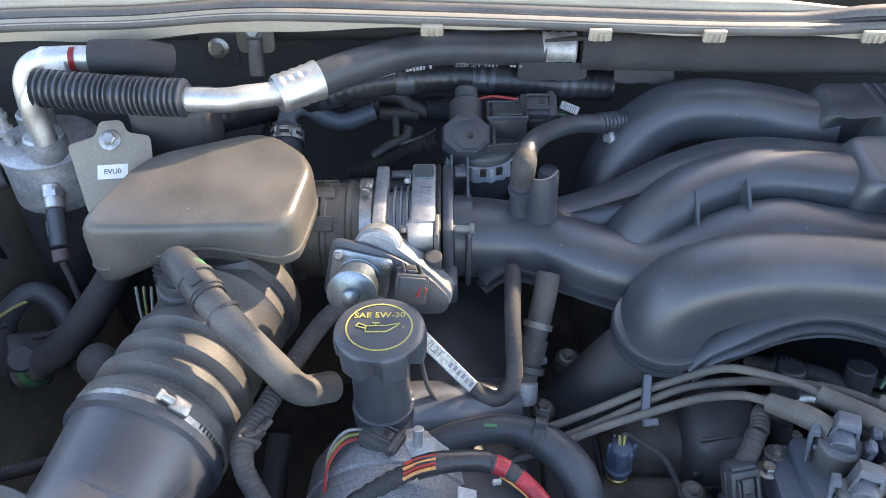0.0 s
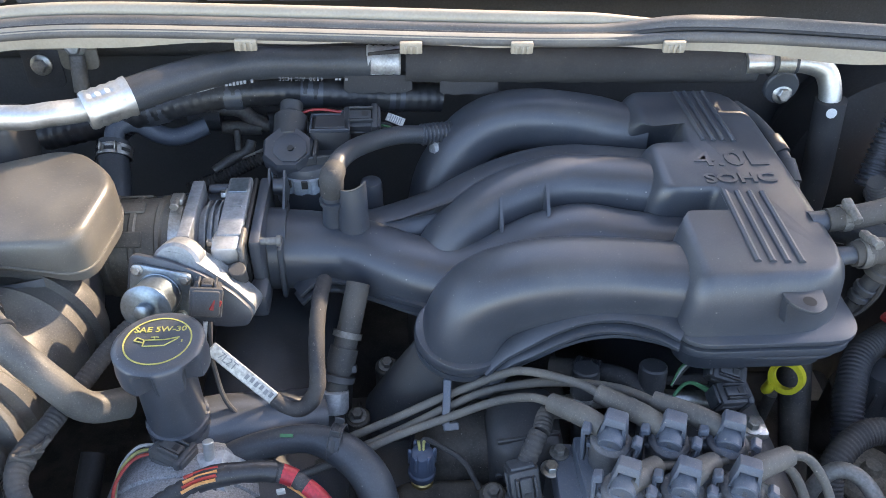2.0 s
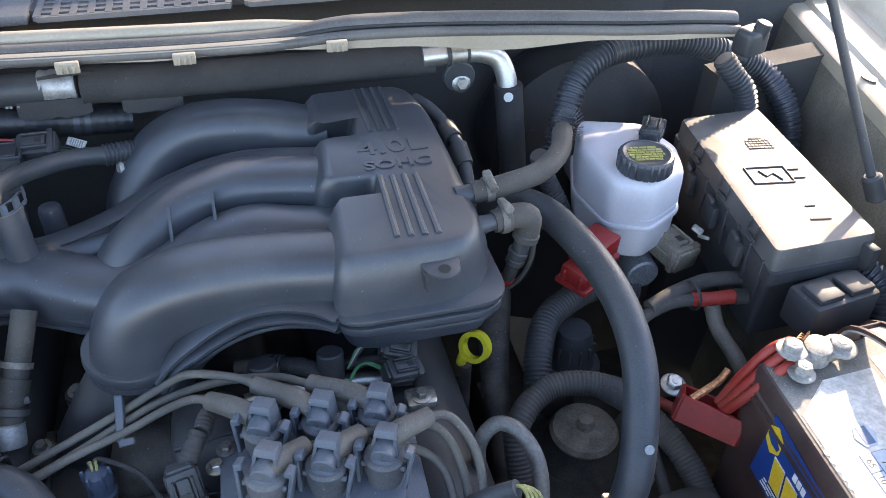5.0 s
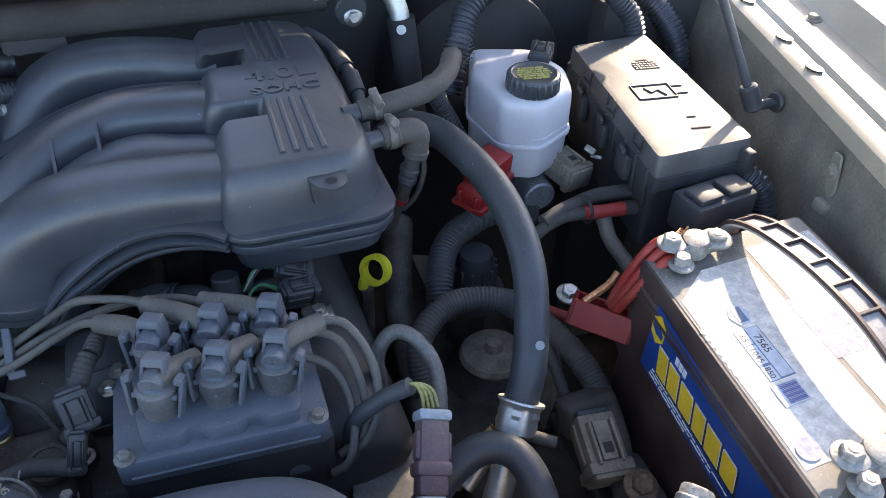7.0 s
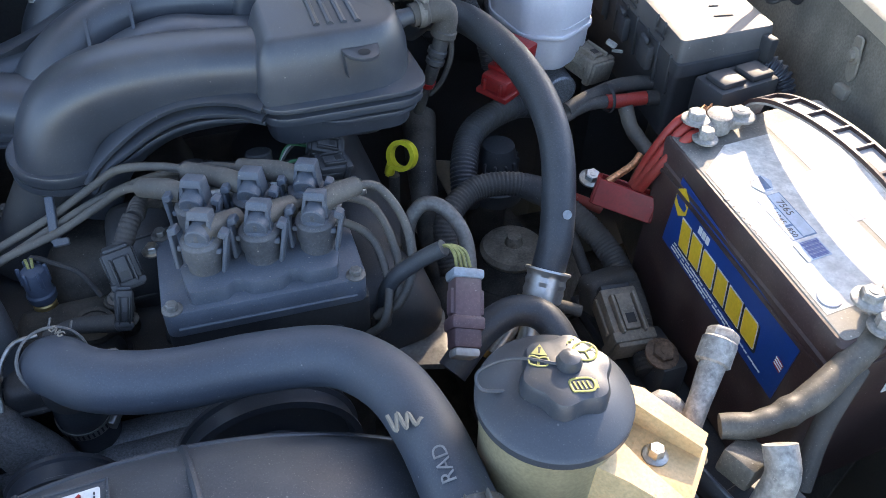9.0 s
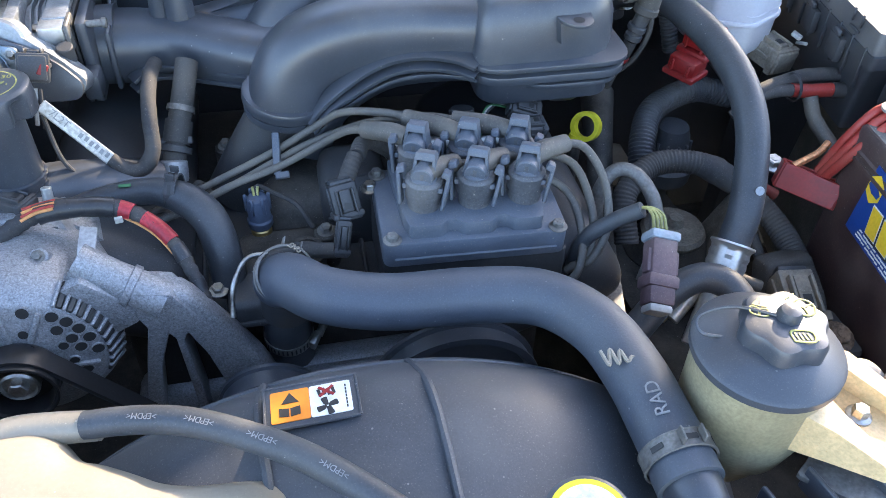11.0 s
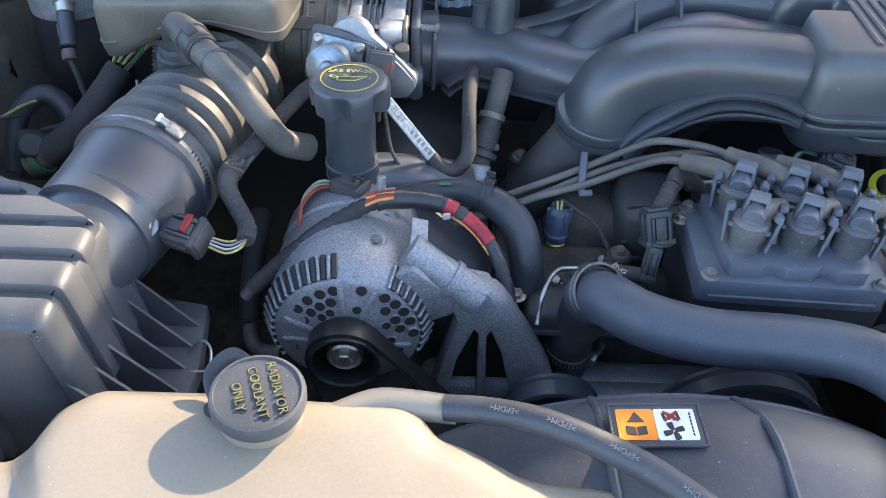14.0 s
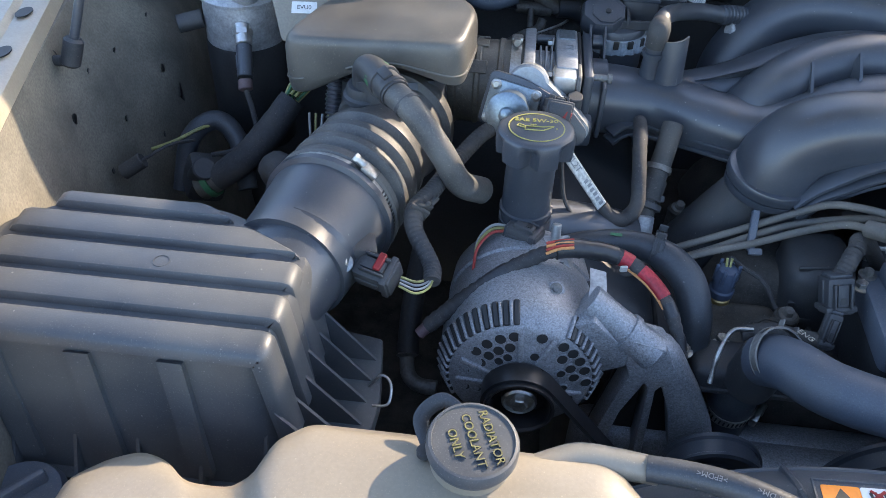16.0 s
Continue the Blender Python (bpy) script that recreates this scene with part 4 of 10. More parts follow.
def lid_band(y0, y1, roll=0.004):
    """A raised flat band over the lid with a crisp bend down at both ends."""
    xl, xr = -0.515 + max(0, y0 - 0.30) * 0.9, -0.2445
    path = [(xl - 0.016, 0.85), (xl - 0.005, 0.912), (xl - 0.001, 0.924), (xl + 0.004, 0.930), (xl + 0.011, 0.9325), (xr - 0.10, 0.9325), (xr - 0.011, 0.9325), (xr - 0.005, 0.9308), (xr - 0.0012, 0.9265), (xr, 0.920), (xr + 0.003, 0.90), (xr + 0.010, 0.850), (xr + 0.014, 0.825)]
    prof = [(y0 - 0.001, -0.014), (y0, -0.5 * roll - 0.001), (y0 + 0.3 * roll, -0.25 * roll), (y0 + roll, 0.0), (y1 - 0.004, 0.0), (y1 - 0.0012, -0.0012), (y1, -0.003), (y1 + 0.001, -0.012)]
    secs = []
    for i, (x, z) in enumerate(path):
        q0, q1 = path[max(i - 1, 0)], path[min(i + 1, len(path) - 1)]
        t = Vector((q1[0] - q0[0], q1[1] - q0[1])).normalized()
        n = Vector((-t.y, t.x))
        secs.append([(x + n.x * d - (1.8 * max(0.0, y - 0.285) if i > 4 else 0), y, z + n.y * d) for y, d in prof])
    return loft(secs)


part("lid", loft([ab_ring(0.775, 1.10, 0.01), ab_ring(0.80, 1.07, 0.008), ab_ring(0.86, 1.03, 0.004), ab_ring(0.900, 1.0), ab_ring(0.915, 0.985), ab_ring(0.9215, 0.955), ab_ring(0.9235, 0.91), ab_ring(0.924, 0.6)]), AIRBOX, abx)
for y0, y1, roll in ((0.1665, 0.194, 0.011), (0.2055, 0.2345, 0.004), (0.2465, 0.275, 0.004), (0.2865, 0.314, 0.004), (0.326, 0.343, 0.004)):
    part("rib", lid_band(y0, y1, roll), AIRBOX, abx)
part("mould_mark", lathe([(0.0065, 0), (0.0065, 0.0006), (0.0072, 0.0006), (0.0072, 0)], 24, pose(-0.362, 0.258, 0.9324), cap=False), AIRBOX, abx)
part("base", loft([ab_ring(0.55, 1.0, 0.01), ab_ring(0.76, 1.1, 0.012), ab_ring(0.765, 1.19, 0.012), ab_ring(0.778, 1.19, 0.012)]), AIRBOX, abx)
for k in range(3):
    x = -0.475 + k * 0.075
    part("front_rib", loft([[(x - 0.010, 0.1665, 0.912), (x + 0.010, 0.1665, 0.912), (x + 0.010, 0.182, 0.905), (x - 0.010, 0.182, 0.905)], [(x + 0.003, 0.1475, 0.79), (x + 0.023, 0.1475, 0.79), (x + 0.023, 0.17, 0.79), (x + 0.003, 0.17, 0.79)]]), AIRBOX, abx)
for k in range(5):
    x = -0.50 + k * 0.055
    part("gusset", loft([[(x + 0.022, 0.168, 0.775), (x + 0.022, 0.135, 0.775), (x + 0.022, 0.166, 0.835)], [(x + 0.025, 0.168, 0.775), (x + 0.025, 0.135, 0.775), (x + 0.025, 0.166, 0.835)]]), AIRBOX, abx, smooth=False)
for k in range(6):
    y = 0.165 + k * 0.026
    part("gusset", loft([[(-0.238, y, 0.79), (-0.186, y, 0.79), (-0.246, y, 0.865)], [(-0.238, y + 0.003, 0.79), (-0.186, y + 0.003, 0.79), (-0.246, y + 0.003, 0.865)]]), AIRBOX, abx, smooth=False)
part("side_flange", plate([(-0.245, 0.145), (-0.182, 0.150), (-0.176, 0.25), (-0.186, 0.325), (-0.24, 0.335)], 0.772, 0.792, 0.003), AIRBOX, abx)
part("outlet", tube([(-0.285, 0.28, 0.875), (-0.268, 0.325, 0.884), (-0.262, 0.345, 0.888)], [0.050, 0.052, 0.055], 28, step=0.02), PLASTIC, abx)
part("wire_clip", tube([(-0.19, 0.262, 0.79), (-0.178, 0.268, 0.803), (-0.168, 0.262, 0.80), (-0.168, 0.246, 0.79), (-0.182, 0.24, 0.792)], 0.0014, 8), STEEL, abx)

# ---- coolant overflow bottle ----
bot = thing("coolant_bottle", "yellowed translucent plastic coolant bottle with a black cap", "coolant bottle", (-0.1, 0.03, 0.75))
bo = [(-0.385, -0.10), (-0.375, 0.085), (-0.352, 0.106), (-0.330, 0.116), (-0.308, 0.110), (-0.290, 0.094), (-0.262, 0.093), (-0.238, 0.098), (-0.229, 0.129), (-0.206, 0.148), (-0.13, 0.1485), (-0.04, 0.1435), (0.020, 0.1435), (0.034, 0.128), (0.043, 0.1145), (0.060, 0.1095), (0.082, 0.098), (0.098, 0.088), (0.118, 0.083), (0.165, 0.081), (0.178, 0.066), (0.18, -0.10)]


def bot_ring(z, g, dz=0.0):
    o = rounded(bo, 0.009, 3)
    out = []
    for x, y in o:
        cx, cy = -0.1, 0.0
        out.append((cx + (x - cx) * (1 - g * 2.6), cy + (y - cy) * (1 - g * 7.0), z + (dz if x < -0.235 else 0) * max(0, min(1, (-0.235 - x) / 0.02)) - max(0, x - 0.01) * 0.06))
    return out


part("bottle", loft([bot_ring(0.62, 0.02), bot_ring(0.86, 0.004, -0.015), bot_ring(0.879, 0.0, -0.015), bot_ring(0.890, 0.006, -0.015), bot_ring(0.897, 0.018, -0.013), bot_ring(0.900, 0.04, -0.012), bot_ring(0.9015, 0.09, -0.012)]), HDPE, bot)
CAPN = Vector((0.03, -0.03, 1)).normalized()
cp = Vector((-0.083, 0.118, 0.907))
part("neck", lathe([(0.029, -0.03), (0.029, 0.006)], 32, along(cp, cp + CAPN)), HDPE, bot)
cap = part("cap", lathe([(0.029, 0.005), (0.0312, 0.0055), (0.0318, 0.0095), (0.0328, 0.010), (0.0328, 0.0165), (0.0315, 0.019), (0.0295, 0.0195), (0.029, 0.018), (0.0, 0.018)], 48, along(cp, cp + CAPN), cap=False), AIRBOX, bot, "round black cap with yellow lettering")
mcap = frame_at(cp + CAPN * 0.0185, (0.36, -0.93, 0), CAPN)
for i, (w, off) in enumerate((("RADIATOR", 0.013), ("COOLANT", 0.0), ("ONLY", -0.013))):
    part("lettering", letters(w, 0.0095, mcap @ pose(0, off, 0), 0.0008, 0.0002), PLASTIC_DULL, cap, "raised letters", smooth=False)
    part("lettering", letters(w, 0.0093, mcap @ pose(0.0004, off, 0.0003), 0.0007), YELLOW_WORN, cap, "worn yellow paint on the letters", smooth=False)
part("tether", tube([(-0.114, 0.125, 0.903), (-0.122, 0.145, 0.908), (-0.108, 0.155, 0.918), (-0.092, 0.146, 0.917)], 0.006, 8, flat=0.35), PLASTIC_DULL, bot)
part("tether_eye", lathe([(0.006, 0), (0.006, 0.004), (0.003, 0.0042)], 14, pose(-0.116, 0.118, 0.9025)), PLASTIC_DULL, bot)
part("outlet_spout", tube([(-0.035, 0.130, 0.882), (-0.005, 0.141, 0.885), (0.025, 0.140, 0.886), (0.054, 0.137, 0.886)], [0.011, 0.012, 0.0115, 0.0105], 16), HDPE, bot, "cream plastic spout")

# ---- fan shroud ----
shr = thing("fan_shroud", "black plastic fan shroud with a warning label", "fan shroud", (0.24, 0.08, 0.7))


def shroud_pt(a, y, R):
    return (0.235 + R * math.sin(a), y, 0.505 + R * math.cos(a))


secs = []
for i in range(33):
    a = radians(-52 + i * 104 / 32)
    R = 0.386
    back = 0.178 - 0.02 * abs(math.sin(a)) ** 2
    secs.append([shroud_pt(a, y, r) for y, r in ((-0.08, R - 0.03), (0.06, R - 0.008), (0.10, R + 0.001), (0.14, R - 0.002), (back - 0.012, R - 0.020), (back, R - 0.032), (back, R - 0.038), (back - 0.014, R - 0.028), (0.13, R - 0.012), (-0.08, R - 0.04))])
part("shroud", loft(secs), SHROUD, shr)
for a in (-11, 7):
    part("rib", tube([shroud_pt(radians(a - 1), 0.175, 0.357), shroud_pt(radians(a - 0.5), 0.13, 0.386), shroud_pt(radians(a), 0.08, 0.384), shroud_pt(radians(a + 0.5), -0.02, 0.366)], 0.0035, 8, step=0.02), SHROUD, shr)
lm = frame_at((0.1955, 0.1245, 0.8925), (1, 0.0, 0.06), (0.0, 0.03, 1))
plq = part("label_pad", rbox(0.066, 0.037, 0.002, 0.0008, 2, lm @ pose(0, 0, -0.0012)), SHROUD, shr)
part("label_frame", join(*[tube([lm @ Vector((x * 0.0325, y * 0.0180, 0.0008)) for x, y in side], 0.0011, 6, step=0.02) for side in (((-1, -1), (1, -1)), ((1, -1), (1, 1)), ((1, 1), (-1, 1)), ((-1, 1), (-1, -1)))]), SHROUD, plq, "raised rim round the label")
part("label_warning", plate(rounded([(-0.028, -0.0135), (-0.001, -0.0135), (-0.001, 0.0135), (-0.028, 0.0135)], 0.002), 0.0008, 0.0014, 0, 1, lm), ORANGE, plq, "orange warning label")
part("label_fan", plate(rounded([(-0.0008, -0.0135), (0.028, -0.0135), (0.028, 0.0135), (-0.0008, 0.0135)], 0.002), 0.0008, 0.0014, 0, 1, lm), WHITE, plq, "white label with fan symbol")
part("symbol", plate([(-0.0205, 0.002), (-0.0085, 0.002), (-0.0145, 0.011)], 0.0014, 0.0018, 0, 1, lm), INK, plq, "black triangle")
part("symbol", join(plate([(-0.0155 - 0.0068, -0.0085), (-0.0155, -0.0095), (-0.0155, -0.0025), (-0.0155 - 0.0068, -0.0015)], 0.0014, 0.0018, 0, 1, lm), plate([(-0.0145, -0.0095), (-0.0077, -0.0085), (-0.0077, -0.0015), (-0.0145, -0.0025)], 0.0014, 0.0018, 0, 1, lm)), INK, plq, "black open book")
fan = []
for k in range(4):
    fan.append(plate(rounded([(0, -0.001), (0.0075, -0.0028), (0.008, 0.0022), (0.002, 0.002)], 0.0015, 3), 0.0014, 0.0018, 0, 1, lm @ pose(0.011, -0.006, 0, 0, 0, 90 * k + 20)))
part("symbol", join(*fan), INK, plq, "black fan symbol")
part("symbol", join(*[rbox(0.013, 0.0022, 0.0005, 0, 1, lm @ pose(0.011, 0.007, 0.0014, 0, 0, r)) for r in (38, -38)]), RED, plq, "red cross")
part("symbol", join(*[rbox(0.0022, 0.0062, 0.0004, 0, 1, lm @ pose(0.006 + k * 0.0033, 0.0062 + 0.0008 * (k % 2), 0.0014, 0, 0, 12)) for k in range(4)]), INK, plq, "black strokes")
part("small_print", join(*[rbox(0.0011, 0.0022, 0.0003, 0, 1, lm @ pose(0.0245, -0.009 + k * 0.003, 0.0014)) for k in range(7)]), INK, plq)

# ---- radiator hose ----
rad = thing("radiator_hose", "thick black rubber radiator hose with chalk scuffs", "hose", (0.35, 0.22, 0.84))
RP = [(0.178, 0.312, 0.832), (0.190, 0.288, 0.853), (0.218, 0.260, 0.858), (0.27, 0.245, 0.856), (0.34, 0.240, 0.856), (0.396, 0.224, 0.859), (0.428, 0.182, 0.864), (0.440, 0.130, 0.866), (0.443, 0.075, 0.865), (0.444, 0.03, 0.862)]
part("hose", tube(RP, 0.0245, 32, step=0.008), HOSE_BLUE, rad)
SC = frame_at((0.4275, 0.128, 0.8893), (0.95, -0.1, -0.0), (-0.12, -0.1, 1))
part("scuff", tube([SC @ Vector(p) for p in ((-0.016, 0.006, -0.0022), (-0.012, -0.007, -0.0018), (-0.009, 0.006, -0.001), (-0.005, -0.007, -0.0005), (-0.002, 0.004, 0.0), (0.002, -0.006, 0.0), (0.006, -0.002, -0.0003), (0.012, -0.004, -0.0014), (0.019, -0.003, -0.004))], 0.0016, 6, step=0.002), PAINT_DULL, rad, "cream paint scuff")
part("lettering", letters("RAD", 0.015, frame_at((0.4365, 0.086, 0.8897), (0.05, 1, 0), (-0.24, 0, 1)), 0.0004), GREY_MARK, rad, "grey printed letters", smooth=False)
part("lettering", letters("ENG", 0.008, frame_at((0.196, 0.296, 0.884), (0.6, -0.8, 0.1), (0.1, -0.1, 1)), 0.0004), PAINT_DULL, rad, "grey printed letters", smooth=False)
spring_clamp(rad, (0.4435, 0.052, 0.864), (0, -1, -0.05), 0.0255, 0.014, (0.1, 0.3, 1), DULL_METAL)
spring_clamp(rad, (0.184, 0.302, 0.848), (0.3, -0.6, 0.7), 0.0255, 0.009, (0.3, 0.8, 0.5), DULL_METAL)
part("braided_sleeve", tube([(0.17, 0.34, 0.842), (0.150, 0.335, 0.842), (0.137, 0.315, 0.83), (0.133, 0.30, 0.805)], 0.0023, 10, uneven=0.3), STEEL, rad, "silver braided wire")
th = thing("thermostat_housing", "black thermostat housing with bolts", "engine part", (0.17, 0.33, 0.77))
part("housing", join(rbox(0.10, 0.050, 0.036, 0.010, 3, pose(0.175, 0.338, 0.770)), rbox(0.108, 0.056, 0.006, 0.002, 2, pose(0.175, 0.338, 0.778)), cyl((0.178, 0.318, 0.79), (0.182, 0.306, 0.842), 0.024, 24)), PLASTIC_DULL, th)
for q in ((0.137, 0.344, 0.785), (0.215, 0.335, 0.80)):
    part("bolt", bolt_bm(q, (0, 0, 1), 0.006, 0.006), STEEL, th)
rt = thing("radiator_neck", "black plastic radiator tank neck with pressure cap", "radiator", (0.45, 0.0, 0.8))
part("tank", rbox(0.75, 0.05, 0.10, 0.015, 3, pose(0.28, -0.04, 0.755)), PLASTIC, rt)
part("neck", tube([(0.444, 0.045, 0.862), (0.445, 0.015, 0.858), (0.445, -0.01, 0.835), (0.445, -0.04, 0.80)], 0.021, 20), PLASTIC, rt)
part("elbow", tube([(0.445, 0.0, 0.85), (0.49, -0.005, 0.845), (0.53, -0.01, 0.84)], 0.02, 20), PLASTIC, rt)
rc = part("pressure_cap", lathe([(0.026, 0), (0.030, 0.002), (0.030, 0.012), (0.027, 0.014)], 36, pose(0.357, 0.006, 0.878, 6, 0, 0)), PLASTIC, rt)
part("cap_label", lathe([(0.0265, 0), (0.0265, 0.0005)], 36, pose(0.357, 0.0045, 0.8921, 6, 0, 0)), YELLOW_RING, rc, "yellow ring label")
part("cap_label", lathe([(0.0225, 0), (0.0225, 0.0005)], 36, pose(0.357, 0.0045, 0.8926, 6, 0, 0)), WORN_LABEL, rc, "white label face")
clm = pose(0.357, 0.0045, 0.8932, 6, 0, 0)
part("triangle", plate([(-0.017, 0.001), (-0.006, 0.001), (-0.0115, 0.011)], 0, 0.0004, 0, 1, clm), ORANGE, rc, "red warning triangle")
part("book", plate([(0.0, 0.002), (0.013, 0.002), (0.013, 0.010), (0.0, 0.010)], 0, 0.0004, 0, 1, clm), GREY_MARK, rc, "grey book symbol")
part("print", plate([(-0.012, -0.008), (0.012, -0.008), (0.012, -0.006), (-0.012, -0.006)], 0, 0.0004, 0, 1, clm), GREY_MARK, rc, "small print line")


# ---- throttle body and valves ----
tb = thing("throttle_body", "ribbed aluminium throttle body lit by the sun", "throttle body", (-0.03, 0.655, 0.88))
TC = Vector((0, 0.656, 0.907))
X = Vector((1, 0, 0))
tp = lambda x: Vector((x, TC.y, TC.z))
duct = part("duct", lathe([(0.052, -0.02), (0.052, 0.012), (0.0535, 0.014), (0.0535, 0.019), (0.050, 0.022), (0.0495, 0.040), (0.0515, 0.042), (0.0515, 0.046), (0.0495, 0.048), (0.0495, 0.066), (0.052, 0.068), (0.052, 0.072), (0.050, 0.074), (0.050, 0.098), (0.047, 0.100)], 48, along(tp(-0.165), tp(0))), RUBBER_BROWN, tb, "brownish rubber duct")
for a in (20, 62, 104):
    part("duct_rib", rbox(0.040, 0.016, 0.003, 0.001, 1, pose(-0.130, TC.y, TC.z, a - 60, 0, 0) @ pose(0, 0, 0.0490)), RUBBER_BROWN, duct)
clamp(tb, tp(-0.078), X, 0.0505, 0.012, screw_dir=(0, 0.12, 1))
part("housing", lathe([(0.043, 0), (0.046, 0.002), (0.046, 0.010), (0.041, 0.012), (0.041, 0.055)], 44, along(tp(-0.068), tp(0))), THROTTLE, tb)
for k in range(4):
    part("cooling_rib", lathe([(0.0405, 0), (0.0465, 0.0008), (0.0465, 0.0026), (0.0405, 0.0034)], 44, along(tp(-0.0510 + 0.0065 * k), tp(0))), THROTTLE, tb)
part("side_block", join(rbox(0.013, 0.094, 0.060, 0.002, 2, pose(-0.0625, 0.648, 0.902)), rbox(0.013, 0.050, 0.036, 0.002, 2, pose(-0.0625, 0.620, 0.880))), THROTTLE, tb)
part("flange", join(rbox(0.025, 0.098, 0.055, 0.003, 2, pose(-0.0195, 0.654, 0.905)), rbox(0.025, 0.060, 0.050, 0.003, 2, pose(-0.0195, 0.632, 0.870))), THROTTLE, tb)
part("top_pocket", rbox(0.019, 0.024, 0.002, 0.0006, 1, pose(-0.0195, 0.686, 0.9595)), ZINC, tb, "machined pocket")
part("casting_mark", join(*[rbox(0.010, 0.0022, 0.0008, 0, 1, pose(-0.0175, 0.650 + 0.005 * k, 0.9600)) for k in range(3)]), THROTTLE, tb, "raised casting marks", smooth=False)
part("gasket_plate", rbox(0.0055, 0.112, 0.094, 0.003, 2, pose(-0.0045, 0.652, 0.862)), INK, tb, "dark gasket line")
part("manifold_flange", rbox(0.012, 0.112, 0.094, 0.004, 2, pose(0.005, 0.652, 0.862)), PLASTIC, tb)
part("manifold_flange", rbox(0.006, 0.086, 0.068, 0.003, 2, pose(0.026, 0.652, 0.868)), PLASTIC, tb)
part("neck", lathe([(0.037, 0.006), (0.037, 0.030)], 40, along(tp(0), tp(0.1))), PLASTIC, tb)
part("linkage_block", rbox(0.026, 0.030, 0.022, 0.003, 2, pose(-0.0215, 0.600, 0.936)), ALU_TUBE, tb, "bright lever block")
part("lever_plate", rbox(0.005, 0.034, 0.030, 0.0015, 1, pose(-0.006, 0.600, 0.930)), DULL_METAL, tb)
part("shaft", join(cyl((0.000, 0.604, 0.951), (0.030, 0.604, 0.951), 0.0038, 14), cyl((0.026, 0.604, 0.951), (0.031, 0.604, 0.951), 0.0055, 14)), DULL_METAL, tb, "dull pin")
part("lower_lug", rbox(0.018, 0.030, 0.028, 0.004, 2, pose(0.006, 0.585, 0.880)), PLASTIC, tb)
for q in ((-0.034, 0.604, 0.950), (-0.034, 0.690, 0.946)):
    part("bolt", bolt_bm(q, (-1, 0, 0), 0.0045, 0.006), STEEL, tb)
part("rear_pipe", cyl((-0.055, 0.702, 0.945), (-0.032, 0.702, 0.945), 0.0055, 14), PLASTIC, tb)
part("rear_pipe", cyl((0.012, 0.705, 0.945), (0.026, 0.705, 0.945), 0.009, 14), PLASTIC, tb)
part("sensor_pin", cyl((-0.009, 0.576, 0.926), (-0.009, 0.572, 0.944), 0.0085, 16), PLASTIC_DULL, tb, "black sensor pin")

iac = thing("idle_air_valve", "zinc plated idle air valve on a black plate", "valve", (-0.06, 0.56, 0.92))
IN = Vector((-0.12, -0.93, 0.30)).normalized()
ic = Vector((-0.0715, 0.552, 0.938))
im = frame_at(ic, (1, -0.16, -0.16), IN)
part("plate", plate(rounded([(-0.034, -0.028), (0.023, -0.028), (0.023, 0.022), (-0.034, 0.022)], 0.007), 0.0, 0.004, 0.001, 2, im), ZINC, iac, "square bright zinc plate")
part("gasket", plate(rounded([(-0.038, -0.031), (0.026, -0.031), (0.060, -0.028), (0.080, -0.022), (0.082, -0.006), (0.060, 0.010), (0.030, 0.022), (0.000, 0.029), (-0.038, 0.029)], 0.009), -0.006, -0.0005, 0.0015, 2, im), PLASTIC, iac)
part("solenoid", lathe([(0.0215, 0.003), (0.0215, 0.006), (0.0205, 0.0065), (0.0205, 0.031), (0.0232, 0.032), (0.0235, 0.034), (0.0232, 0.0365), (0.020, 0.038), (0.008, 0.0385), (0.0078, 0.046), (0.006, 0.047)], 44, im @ pose(-0.006, -0.004, 0)), ZINC, iac, "bright zinc solenoid can")
for u, v in ((-0.028, -0.022), (0.017, -0.022), (0.017, 0.016), (-0.028, 0.016)):
    part("bolt", bolt_bm(im @ Vector((u, v, 0.004)), IN, 0.0038, 0.003), STEEL, iac)
part("cast_base", join(loft([[tuple(im @ Vector((x, y, z))) for x, y in rounded([(-0.016, -0.026), (0.026, -0.03), (0.080, -0.02), (0.084, -0.004), (0.058, 0.014), (0.028, 0.028), (0.012, 0.036), (-0.010, 0.036), (-0.016, 0.020)], 0.009)] for z in (-0.034, -0.0065)]), cyl(im @ Vector((0.004, 0.020, -0.030)), im @ Vector((0.004, 0.022, -0.006)), 0.023, 28)), THROTTLE, iac, "sunlit cast aluminium base")
part("bolt", bolt_bm((-0.0035, 0.549, 0.920), (0.0, -0.85, 0.5), 0.0048, 0.004), DULL_METAL, iac)
cn = connector(iac, (-0.030, 0.530, 0.946), (0.12, -0.75, 0.35), (0.1, 0.45, 0.8), (0.034, 0.025, 0.024))
part("lock_tab", rbox(0.009, 0.009, 0.012, 0.0012, 1, frame_at((-0.0235, 0.516, 0.944), (0.3, -0.75, 0.3), (0.5, 0.3, 0.8))), RED, cn, "red locking tab")
part("wire", tube([(-0.031, 0.514, 0.932), (-0.033, 0.505, 0.918), (-0.036, 0.500, 0.900)], 0.0022, 8), WHITE_WIRE, cn)
part("wire", tube([(-0.027, 0.514, 0.931), (-0.028, 0.505, 0.915), (-0.030, 0.500, 0.895)], 0.0022, 8), LOOM, cn)

# ---- oil filler ----
oil = thing("oil_filler", "black oil filler tube and fluted cap with yellow marking", "oil filler", (-0.05, 0.44, 0.84))
ON = Vector((-0.02, 0.05, 1)).normalized()
oc = Vector((-0.0515, 0.450, 0.953))


